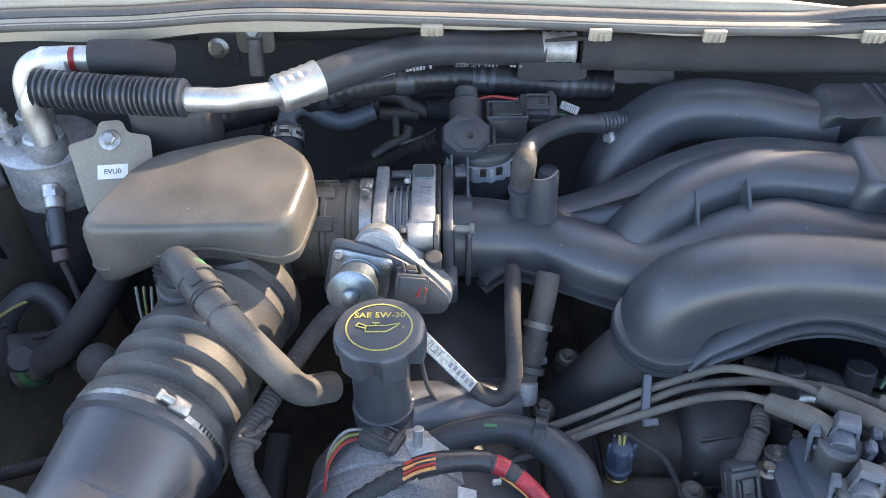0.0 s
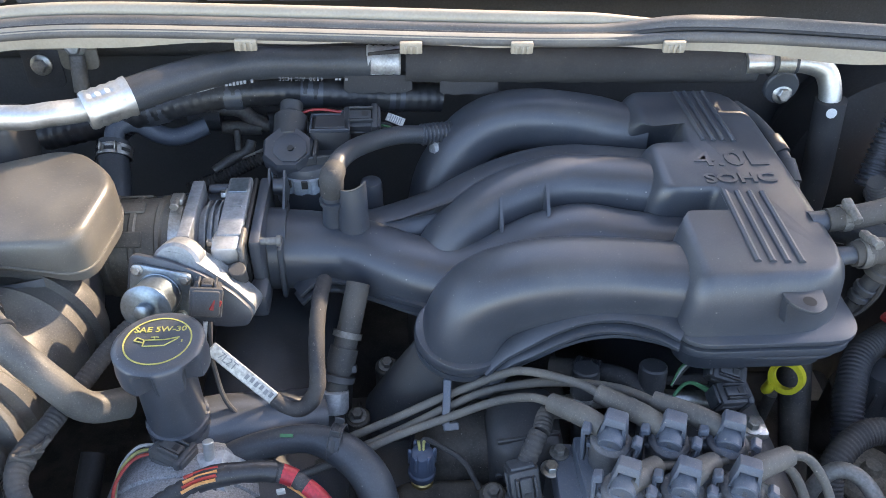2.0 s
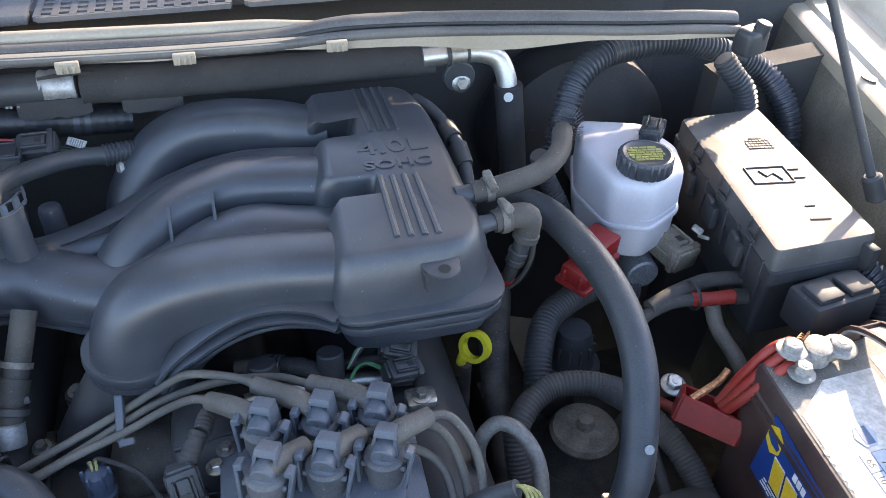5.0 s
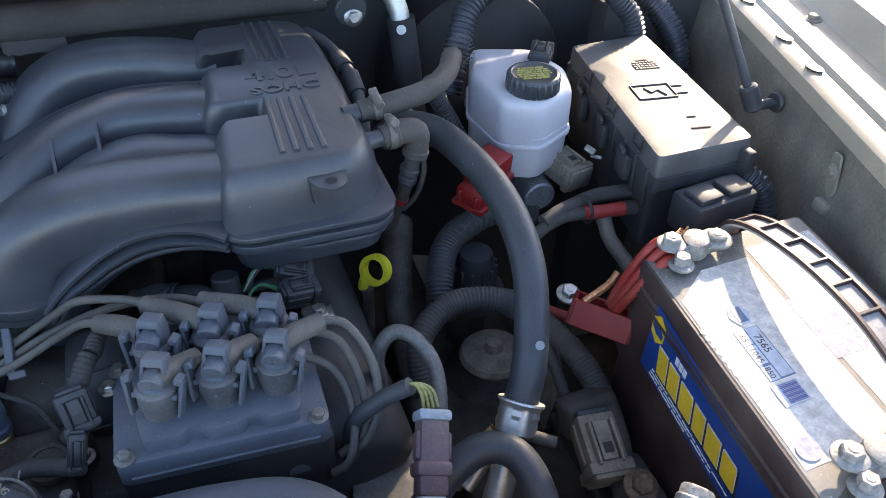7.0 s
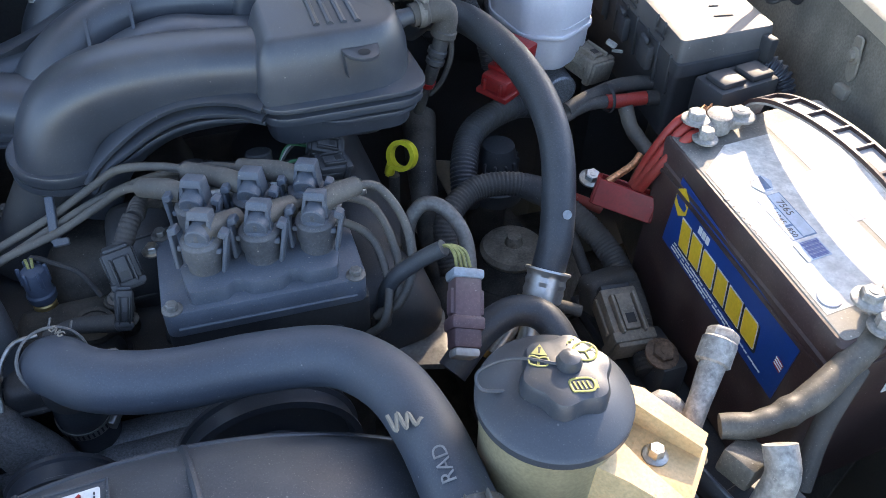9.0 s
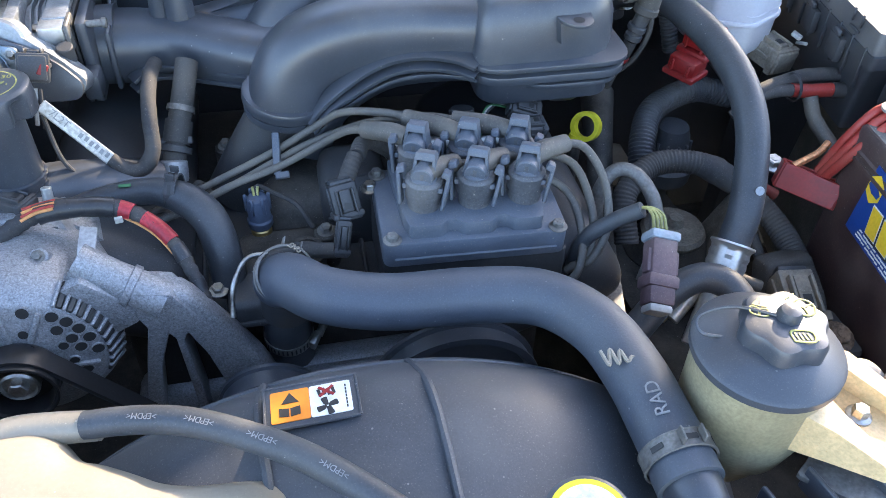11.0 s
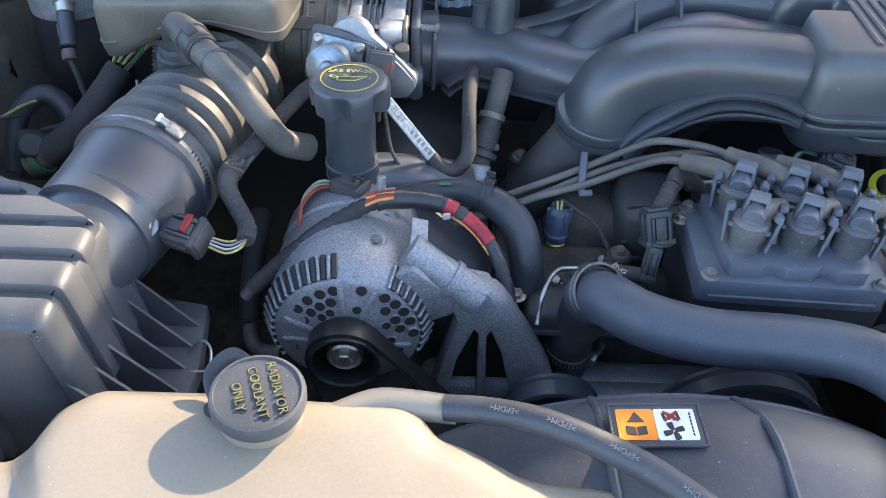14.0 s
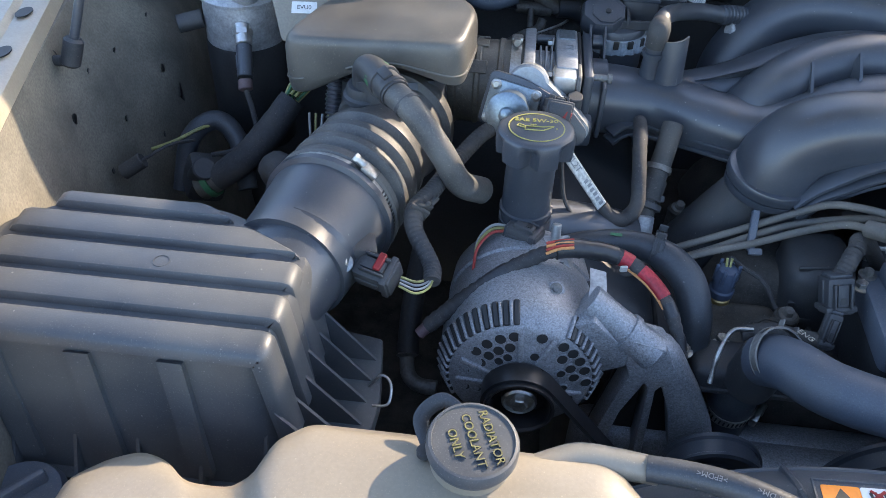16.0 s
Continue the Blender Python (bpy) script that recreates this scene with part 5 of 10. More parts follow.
def fluted(r, n=96, lobes=6, depth=0.004, sharp=4):
    out = []
    for i in range(n):
        a = 2 * math.pi * i / n
        k = math.cos(a * lobes)
        out.append((r - depth * max(0, k) ** sharp, a))
    return out


om = along(oc, oc + ON)
secs = []
for z, g, fl in ((-0.008, -0.007, 1), (-0.006, 0.0, 1), (0.008, 0.001, 1), (0.0115, 0.0008, 0.85), (0.0145, 0.0004, 0.35), (0.0165, 0.0, 0.08), (0.0185, -0.0005, 0), (0.0202, -0.0025, 0), (0.021, -0.006, 0)):
    secs.append([om @ Vector(((r + g) * math.cos(a), (r + g) * math.sin(a), z)) for r, a in fluted(0.0378, depth=0.0100 * fl, sharp=1.4)])
ocap = part("cap", loft(secs), PLASTIC, oil, "black fluted cap")
otop = frame_at(oc + ON * 0.0212, (1, 0.02, 0), ON)
part("ring", lathe([(0.0262, 0), (0.0262, 0.0004), (0.0275, 0.0004), (0.0275, 0)], 60, otop, cap=False), YELLOW, ocap, "yellow printed ring")
part("lettering", letters("SAE 5W-30", 0.0085, otop @ pose(0, 0.0135, 0), 0.0004, 0.0001, 1.05), YELLOW, ocap, "yellow printed letters", smooth=False)
can = [tube([otop @ Vector((x, y, 0.0003)) for x, y in path], 0.0006, 6, step=0.004) for path in (
    [(-0.011, -0.006), (0.006, -0.006)], [(-0.011, -0.006), (-0.011, 0.001)], [(-0.011, 0.001), (0.006, 0.001)], [(0.006, 0.001), (0.017, 0.0035)], [(0.006, -0.006), (0.016, 0.002)],
    [(-0.003, 0.001), (-0.003, 0.004)], [(-0.006, 0.0043), (0.0, 0.0043)], [(-0.011, -0.002), (-0.019, 0.001)], [(-0.019, 0.001), (-0.017, 0.0045)], [(-0.017, 0.0045), (-0.011, 0.001)], [(0.0195, 0.0), (0.0195, -0.0025)])]
part("symbol", join(*can), YELLOW, ocap, "yellow oil can symbol")
part("neck", tube([(-0.0525, 0.447, 0.955), (-0.053, 0.448, 0.915), (-0.053, 0.448, 0.88), (-0.053, 0.447, 0.845)], [0.0245, 0.0250, 0.0252, 0.026], 28, step=0.012), PLASTIC, oil)
part("collar", lathe([(0.0255, 0), (0.0275, 0.001), (0.0275, 0.004), (0.0255, 0.005)], 28, pose(-0.053, 0.448, 0.878)), PLASTIC, oil)
part("elbow", tube([(-0.053, 0.448, 0.872), (-0.048, 0.452, 0.852), (-0.022, 0.463, 0.845), (0.02, 0.472, 0.838), (0.06, 0.49, 0.82)], [0.0275, 0.030, 0.030, 0.029, 0.028], 24, step=0.010), PLASTIC, oil)

# ---- coil pack ----
coil = thing("ignition_coil", "dusty blue-grey ignition coil pack with six towers", "ignition coil", (0.357, 0.345, 0.80))
cb = rounded([(0.272, 0.298), (0.442, 0.290), (0.446, 0.402), (0.276, 0.410)], 0.010, 4)
part("housing", plate(cb, 0.8445, 0.872, 0.004), PLASTIC_GREY, coil)
DECK = [(0.294, 0.322), (0.297, 0.303), (0.326, 0.301), (0.332, 0.308), (0.340, 0.308), (0.346, 0.300), (0.372, 0.299), (0.378, 0.306), (0.386, 0.306), (0.392, 0.298), (0.418, 0.297), (0.424, 0.316), (0.432, 0.40), (0.292, 0.406)]
part("deck", plate(rounded(DECK, 0.004, 3), 0.868, 0.886, 0.0045), PLASTIC_GREY, coil)
part("front_groove", rbox(0.150, 0.003, 0.0025, 0.001, 1, pose(0.357, 0.2935, 0.853, 0, 0, -2.7)), PLASTIC_GREY, coil)
part("round_plug", lathe([(0.0105, 0), (0.0115, 0.0015), (0.009, 0.002)], 20, along((0.412, 0.2955, 0.808), (0.410, 0.25, 0.806))), PLASTIC_GREY, coil, "small round plug")
part("base", plate(rounded([(0.273, 0.300), (0.444, 0.292), (0.448, 0.404), (0.275, 0.412)], 0.006), 0.788, 0.846, 0.004), RUBBER_AND_SHADE, coil, "black mounting base")
for q in ((0.281, 0.3035, 0.872), (0.433, 0.296, 0.872), (0.281, 0.40, 0.872), (0.438, 0.396, 0.872)):
    part("bolt", bolt_bm(q, (0, 0, 1), 0.0055, 0.006), DULL_METAL, coil)


def tower(x, y, z0, lean):
    """A coil tower with the boot end in its arched clip and two side latches."""
    t = part("tower", lathe([(0.0150, 0), (0.0150, 0.010), (0.0168, 0.013), (0.0168, 0.028), (0.0172, 0.030), (0.0160, 0.032), (0.0135, 0.033)], 28, pose(x, y, z0)), TOWER, coil)
    o = pose(x, y, z0 + 0.031, lean, 0, -24)
    boot = part("boot_end", join(cyl(o @ Vector((0, -0.0115, 0.0035)), o @ Vector((0, 0.005, 0.0085)), 0.0098, 26, bevel=0.001), lathe([(0.0135, -0.004), (0.0138, 0.000), (0.0120, 0.002)], 24, o)), PLASTIC_GREY, t, "rounded grey boot end")
    part("boot_slot", rbox(0.0034, 0.0080, 0.0006, 0.0002, 1, frame_at(o @ Vector((0, -0.01155, 0.0048)), o.to_3x3() @ Vector((1, 0, 0)), o.to_3x3() @ Vector((0, -0.957, -0.29)))), TOWER, boot, "dusty slot", smooth=False)
    clip = part("clip", rbox(0.0195, 0.0185, 0.0075, 0.0016, 2, o @ pose(0, 0.004, 0.0165, -8, 0, 0), 0.0012), PLASTIC_GREY, t, "square grey clip")
    for s in (-1, 1):
        part("clip_leg", loft([[tuple(o @ Vector((s * u, v, -0.002))) for u, v in ((0.0080, -0.004), (0.0125, -0.004), (0.0125, 0.012), (0.0080, 0.012))], [tuple(o @ Vector((s * u, v, 0.018))) for u, v in ((0.0068, -0.004), (0.0093, -0.004), (0.0093, 0.012), (0.0068, 0.012))]]), PLASTIC_GREY, clip)
        part("latch", join(rbox(0.0036, 0.0105, 0.034, 0.0010, 1, o @ pose(s * 0.0190, -0.003, -0.026, 0, s * 7, 0)), rbox(0.0075, 0.0115, 0.0065, 0.0012, 1, o @ pose(s * 0.0195, -0.003, 0.005, 0, s * 20, 0)),
                           rbox(0.006, 0.008, 0.005, 0.001, 1, o @ pose(s * 0.0155, -0.003, -0.010))), PLASTIC_GREY, t)
    part("clip_back", rbox(0.016, 0.003, 0.020, 0.001, 1, o @ pose(0, 0.0125, -0.001)), PLASTIC_GREY, clip)
    return t


for k in range(3):
    tower(0.315 + k * 0.047, 0.3335 - k * 0.002, 0.884, -14)
    tower(0.316 + k * 0.048, 0.3805 - k * 0.003, 0.884, -6)


# plug wires and their boots
def plug_wire(pts, boot_to, r=0.0040):
    w = thing("plug_wire", "dusty grey spark plug wire with a rubber boot", "cable", pts[0], "spark plug wires")
    part("cable", tube(pts, r, 10, step=0.006), PLUG_WIRE, w)
    part("boot", tube(boot_to, [0.0092, 0.0098, 0.0085][:len(boot_to)], 14, step=0.006), PLUG_WIRE, w)


plug_wire([(0.0362, 0.4226, 0.8136), (0.0972, 0.434, 0.8312), (0.1386, 0.4454, 0.8436), (0.1914, 0.4578, 0.8539), (0.2308, 0.4555, 0.8761), (0.2583, 0.4383, 0.9015), (0.278, 0.422, 0.911)], [(0.31, 0.388, 0.921), (0.296, 0.403, 0.919), (0.274, 0.425, 0.91)])
plug_wire([(0.0362, 0.4454, 0.8105), (0.0951, 0.4568, 0.8291), (0.1407, 0.4671, 0.8436), (0.1862, 0.4785, 0.8581), (0.2337, 0.476, 0.8875), (0.2583, 0.4643, 0.9065), (0.298, 0.44, 0.917), (0.322, 0.418, 0.92)], [(0.36, 0.385, 0.922), (0.344, 0.4, 0.922), (0.314, 0.426, 0.919)])
plug_wire([(0.0465, 0.435, 0.8084), (0.1024, 0.4464, 0.825), (0.15, 0.4589, 0.8395), (0.1893, 0.4702, 0.8529), (0.2308, 0.476, 0.8689), (0.283, 0.461, 0.894), (0.333, 0.438, 0.911), (0.366, 0.411, 0.919)], [(0.408, 0.382, 0.922), (0.39, 0.396, 0.922), (0.36, 0.417, 0.918)])
for k, x0 in enumerate((0.409, 0.362, 0.315)):
    yy, z = 0.333 - k * 0.001, 0.922
    if k == 0:
        plug_wire([(0.440, 0.350, 0.925), (0.470, 0.352, 0.918), (0.488, 0.330, 0.890), (0.487, 0.305, 0.855), (0.470, 0.292, 0.828), (0.455, 0.30, 0.815)], [(x0, yy, z), (0.425, 0.342, 0.925), (0.452, 0.352, 0.924)])
    elif k == 1:
        plug_wire([(0.392, 0.355, 0.914), (0.43, 0.366, 0.905), (0.465, 0.356, 0.895), (0.478, 0.326, 0.862), (0.472, 0.30, 0.830), (0.45, 0.30, 0.81)], [(x0, yy, z), (0.375, 0.343, 0.92), (0.394, 0.356, 0.914)])
    else:
        plug_wire([(0.345, 0.355, 0.912), (0.40, 0.362, 0.897), (0.455, 0.345, 0.875), (0.465, 0.31, 0.845), (0.455, 0.285, 0.82), (0.44, 0.29, 0.80)], [(x0, yy, z), (0.33, 0.343, 0.918), (0.348, 0.356, 0.912)])
comb_t = thing("wire_separator", "grey plastic spark plug wire separator clip", "clip", (0.182, 0.478, 0.86))
part("bar", rbox(0.0075, 0.042, 0.007, 0.001, 1, frame_at((0.186, 0.4515, 0.8825), (1, -0.10, 0), (0, -0.75, 0.66)) @ pose(0, 0, -0.002)), PLASTIC_GREY, comb_t)
part("foot", rbox(0.014, 0.007, 0.006, 0.001, 1, pose(0.189, 0.437, 0.866, 40, 0, 5)), PLASTIC_GREY, comb_t)

# ---- alternator ----
alt = thing("alternator", "weathered cast aluminium alternator with slotted housing", "alternator", (-0.045, 0.31, 0.72))
AX = Vector((0.02, -1, 0.02)).normalized()
ac = Vector((-0.046, 0.330, 0.797))
am = along(ac, ac + AX)        # z runs forwards


def alt_body():
    bm = lathe([(0.062, -0.07), (0.074, -0.06), (0.0785, -0.035), (0.0785, 0.010), (0.0775, 0.018)], 72, am, cap=True)
    return bm


part("stator", alt_body(), ALU, alt)
front = part("front_housing", lathe([(0.0775, 0.008), (0.0785, 0.016), (0.0780, 0.021), (0.0685, 0.040), (0.063, 0.043), (0.030, 0.049), (0.018, 0.052)], 72, am, cap=False), ALU, alt)
for k in range(48):
    a = k * 7.5
    if 57 < a < 92 or 205 < a < 335:
        continue
    sl = am @ pose(0, 0, 0, 0, 0, a) @ pose(0.0742, 0, 0.030, 0, -26.5, 0)
    part("vent_slot", rbox(0.0032, 0.0058, 0.025, 0.0012, 1, sl @ pose(0, 0, -0.0125)), INK, front, "dark vent slot")
    part("vent_bar", rbox(0.0050, 0.0032, 0.024, 0.0010, 1, am @ pose(0, 0, 0, 0, 0, a + 3.75) @ pose(0.0742, 0, 0.030, 0, -26.5, 0) @ pose(0.0006, 0, -0.011)), ALU, front)
for ring_r, rr, turns in ((0.0575, 0.0052, (4, 20, 33, 45, 57, 79, 104, 117, 131, 145, 173, 196)), (0.0465, 0.0050, (14, 29, 47, 111, 125, 139, 154, -22, 199)), (0.0365, 0.0042, (-4, 80, 119, 134, 27))):
    for a in turns:
        c, s_ = math.cos(radians(a)), math.sin(radians(a))
        p0 = am @ Vector((0.004 + ring_r * c, ring_r * s_, 0.0410 + (0.063 - ring_r) * 0.18))
        out = (am.to_3x3() @ Vector((0.2 * c, 0.2 * s_, 1))).normalized()
        hm = along(p0, p0 + out)
        part("vent_hole", lathe([(rr, 0), (rr, 0.0026)], 16, hm), INK, front, "round dark vent hole")
        part("hole_lip", lathe([(rr, 0.0010), (rr, 0.0030), (rr + 0.0009, 0.0030), (rr + 0.0012, 0.0010)], 16, hm, cap=False), ALU, front)
for a in (64, 94, 160, 186, -12):
    part("face_boss", rbox(0.032, 0.0055, 0.005, 0.002, 2, am @ pose(0, 0, 0, 0, 0, a) @ pose(0.045, 0, 0.0445, 0, 11, 0)), ALU, front)
part("pulley", lathe([(0.030, 0.050), (0.033, 0.054), (0.033, 0.060), (0.031, 0.061), (0.031, 0.076), (0.0325, 0.077), (0.0325, 0.0815), (0.0305, 0.082), (0.0285, 0.080), (0.0272, 0.062), (0.017, 0.060), (0.016, 0.066), (0.010, 0.068), (0.009, 0.070)], 48, am), GLOSS_BLACK, alt, "black ribbed pulley")
part("hub_nut", join(lathe([(0.0165, 0.062), (0.0165, 0.072), (0.0145, 0.074), (0.013, 0.071)], 28, am), hexagon(0.0085, 0.008, am @ pose(0, 0, 0.070))), STEEL, alt)
part("boss", lathe([(0.010, -0.006), (0.008, 0.001), (0.006, 0.002)], 20, along((-0.020, 0.338, 0.870), (-0.020, 0.30, 0.92))), ALU, alt)
part("bolt", bolt_bm((-0.020, 0.3365, 0.872), (0, -0.6, 0.8), 0.0038, 0.004), DULL_METAL, alt)
# rear housing with its slots, lug and paper sticker
rear = part("rear_housing", lathe([(0.050, -0.118), (0.066, -0.110), (0.074, -0.095), (0.0765, -0.068), (0.0765, -0.062), (0.070, -0.058)], 64, am), ALU, alt)
for k in range(24):
    a = 200 + k * 7
    part("vent_slot", rbox(0.003, 0.0042, 0.024, 0.0008, 1, am @ pose(0, 0, 0, 0, 0, a) @ pose(0.0728, 0, -0.106, 0, 14, 0)), INK, rear, "dark vent slot")
part("lug", loft([[(-0.066, 0.378, 0.838), (0.004, 0.378, 0.838), (0.010, 0.425, 0.838), (-0.066, 0.425, 0.838)], [(-0.060, 0.386, 0.862), (-0.006, 0.384, 0.862), (-0.002, 0.416, 0.865), (-0.060, 0.412, 0.862)], [(-0.034, 0.396, 0.868), (-0.012, 0.394, 0.869), (-0.008, 0.416, 0.873), (-0.030, 0.416, 0.870)]]), DULL_ALU, alt)
part("lug_stud", cyl((-0.021, 0.408, 0.862), (-0.021, 0.416, 0.886), 0.0048, 14), ALU_TUBE, alt, "bright stud")
part("sticker", plate([(-0.020, -0.007), (0.018, -0.007), (0.018, 0.007), (-0.020, 0.007)], 0.0, 0.0008, 0, 1, frame_at((-0.030, 0.3815, 0.8585), (1, -0.03, 0.0), (0, -0.93, 0.32))), PLASTIC_GREY, alt, "dark paper sticker")
part("lettering", letters("REMANUFACTURED", 0.0040, frame_at((-0.031, 0.3803, 0.8585), (-1, 0.03, 0.0), (0, -0.93, 0.32)), 0.0003), INK, alt, "small dark print", smooth=False)
# steel strap that holds the harness
part("strap", loft([[(0.012, 0.366, 0.874), (0.027, 0.362, 0.874), (0.027, 0.362, 0.8765), (0.012, 0.366, 0.8765)], [(0.012, 0.345, 0.872), (0.027, 0.340, 0.872), (0.027, 0.340, 0.8745), (0.012, 0.345, 0.8745)], [(0.010, 0.330, 0.862), (0.026, 0.322, 0.862), (0.026, 0.322, 0.8645), (0.010, 0.330, 0.8645)], [(0.002, 0.316, 0.853), (0.014, 0.310, 0.853), (0.014, 0.310, 0.8555), (0.002, 0.316, 0.8555)]]), DULL_ALU, alt, "bare steel strap")
# bracket
br = thing("alternator_bracket", "cast aluminium alternator bracket with a web", "bracket", (0.1, 0.29, 0.74))
AB = frame_at((0, 0.292, 0), (1, 0, 0), (0, -1, 0))
arch = [(0.056, 0.860), (0.086, 0.853), (0.104, 0.820), (0.122, 0.790), (0.140, 0.758), (0.156, 0.712), (0.164, 0.66), (0.130, 0.66), (0.114, 0.722), (0.103, 0.772), (0.091, 0.803), (0.0870, 0.796), (0.0945, 0.66),
        (0.0845, 0.66), (0.0795, 0.798), (0.075, 0.805), (0.060, 0.76), (0.047, 0.66), (0.030, 0.66), (0.039, 0.72), (0.050, 0.775), (0.059, 0.815), (0.053, 0.830)]
part("arch", plate(arch, -0.028, 0.003, 0.003, 2, AB), ALU, br, "arched cast legs")
part("arm", tube([(0.058, 0.306, 0.846), (0.084, 0.306, 0.836), (0.106, 0.306, 0.803), (0.126, 0.306, 0.764), (0.140, 0.306, 0.724), (0.150, 0.306, 0.665)], [0.012, 0.0165, 0.0155, 0.0165, 0.019, 0.022], 20, flat=0.95, power=2.6, up=(0, 1, 0), step=0.010), ALU, br)
part("tube_boss", tube([(0.012, 0.318, 0.878), (0.040, 0.310, 0.860), (0.078, 0.300, 0.838)], [0.017, 0.0165, 0.018], 22), ALU, br)
part("ear", plate([(-0.006, 0.858), (0.016, 0.868), (0.036, 0.848), (0.058, 0.832), (0.053, 0.812), (0.030, 0.800), (0.016, 0.82)], -0.034, -0.010, 0.003, 2, AB), ALU, alt, "cast mounting ear")
part("end_ring", lathe([(0.0165, -0.004), (0.019, -0.003), (0.019, 0.003), (0.0165, 0.004)], 24, along((0.052, 0.307, 0.853), (0.078, 0.300, 0.838))), ALU, br)
# black plate stands in for the shade between the cast legs
part("web_back", loft([[(0.056, 0.318, 0.822), (0.100, 0.318, 0.80), (0.100, 0.324, 0.80), (0.056, 0.324, 0.822)], [(0.036, 0.318, 0.69), (0.130, 0.318, 0.69), (0.130, 0.324, 0.69), (0.036, 0.324, 0.69)]]), RUBBER_AND_SHADE, br, "web plate blackened for the shade in the pocket")
# belt and pulleys
belt = thing("drive_belt", "black rubber drive belt", "belt", (0.0, 0.255, 0.78))
pc = am @ Vector((0, 0, 0.0665))
wrap = [(pc.x + 0.0330 * math.cos(radians(a)), pc.z + 0.0330 * math.sin(radians(a))) for a in range(38, 191, 8)]
bpath = [(wrap[0][0] + 0.616 * k, wrap[0][1] - 0.788 * k) for k in (0.28, 0.20, 0.12, 0.05)] + wrap + [(wrap[-1][0] + 0.17 * k, wrap[-1][1] - 0.98 * k) for k in (0.05, 0.12, 0.20)]


def belt_band(y0, y1, r0, r1):
    secs = []
    for i, (x, z) in enumerate(bpath):
        q0, q1 = bpath[max(i - 1, 0)], bpath[min(i + 1, len(bpath) - 1)]
        t = Vector((q1[0] - q0[0], q1[1] - q0[1])).normalized()
        n = Vector((t.y, -t.x))
        secs.append([(x + n.x * r, y, z + n.y * r) for r, y in ((r0, y0), (r1, y0), (r1, y1), (r0, y1))])
    return loft(secs)


part("band", belt_band(pc.y - 0.0098, pc.y + 0.0098, 0.0, 0.0028), GLOSS_BLACK, belt)
for k in range(6):
    part("rib", belt_band(pc.y - 0.0094 + 0.0033 * k, pc.y - 0.0074 + 0.0033 * k, -0.0016, 0.0004), RUBBER, belt)
for (px, py, pz, pr) in ((0.155, 0.27, 0.705, 0.05), (0.335, 0.26, 0.705, 0.085), (0.235, 0.255, 0.60, 0.07)):
    pl = thing("pulley", "glossy black steel pulley behind the shroud", "pulley", (px, py, pz), "accessory pulleys")
    pm = along((px, py + 0.015, pz), (px, py - 0.02, pz))
    part("rim", lathe([(pr * 0.95, 0), (pr, 0.002), (pr, 0.006), (pr * 0.95, 0.008), (pr * 0.95, 0.022), (pr, 0.024), (pr, 0.027), (pr * 0.92, 0.028), (pr * 0.86, 0.018), (pr * 0.4, 0.016), (pr * 0.36, 0.026), (pr * 0.1, 0.027)], 56, pm), PLASTIC, pl)
    part("bolt", bolt_bm((px, py - 0.012, pz), (0, -1, 0), 0.007, 0.006), STEEL, pl)

# ---- brake fluid reservoir and booster ----
brk = thing("brake_reservoir", "milky white brake fluid reservoir with a black cap", "fluid reservoir", (0.745, 0.62, 0.87))
br_o = [(0.716, 0.588), (0.762, 0.566), (0.816, 0.596), (0.832, 0.650), (0.815, 0.716), (0.736, 0.742), (0.706, 0.665)]


def br_ring(z, k, r=0.011, dx=0.0):
    return [(x + dx, y, z) for x, y in rounded([(0.762 + (x - 0.762) * k, 0.638 + (y - 0.638) * k) for x, y in br_o], r, 5)]


tank = part("tank", loft([br_ring(0.860, 0.80), br_ring(0.863, 0.88), br_ring(0.870, 0.92), br_ring(0.902, 0.945), br_ring(0.905, 0.95), br_ring(0.944, 0.955), br_ring(0.956, 0.94), br_ring(0.962, 0.905), br_ring(0.9655, 0.83), br_ring(0.9665, 0.6)]), HDPE_WHITE, brk)
part("weld_rim", loft([br_ring(0.9035, 0.945), br_ring(0.9040, 0.985), br_ring(0.9052, 0.995), br_ring(0.9085, 0.995), br_ring(0.9097, 0.985), br_ring(0.9102, 0.945)]), HDPE_WHITE, tank)
part("level_mark", tube([(x, y, z) for x, y, z in br_ring(0.918, 0.955)[6:26]], 0.0007, 5, step=0.004), HDPE_WHITE, tank)
bc = Vector((0.764, 0.608, 0.966))
bcap = part("cap", loft([[(bc.x + (r + g) * math.cos(a), bc.y + (r + g) * math.sin(a), bc.z + z) for r, a in fluted(0.0305, 120, 24, 0.0016 * fl)] for z, g, fl in ((0, 0, 1), (0.002, 0.001, 1), (0.017, 0.001, 1), (0.0195, -0.001, 0.3), (0.020, -0.004, 0), (0.0185, -0.006, 0), (0.0185, -0.02, 0))]), PLASTIC, brk, "black fluted cap with yellow print")
for i in range(6):
    off = 0.0125 - i * 0.005
    half = math.sqrt(0.0205 ** 2 - off ** 2)
    ym = frame_at(bc + Vector((0, 0, 0.0187)), (1, -0.15, 0), (0, 0, 1))
    x = -half
    kk = 0
    while x < half - 0.002:
        w = min(0.0035 + 0.0022 * ((i * 3 + kk * 5) % 4), half - x)
        part("warning_print", rbox(w, 0.0034, 0.0006, 0, 1, ym @ pose(x + w / 2, off, 0)), YELLOW, bcap, "yellow warning print", smooth=False)
        x += w + 0.0011
        kk += 1
connector(brk, (0.802, 0.668, 0.975), (0.5, 0.7, 0), (0, 0, 1), (0.035, 0.024, 0.02))
mc = thing("brake_booster", "round black brake booster on the firewall", "brake booster", (0.78, 0.82, 0.85))
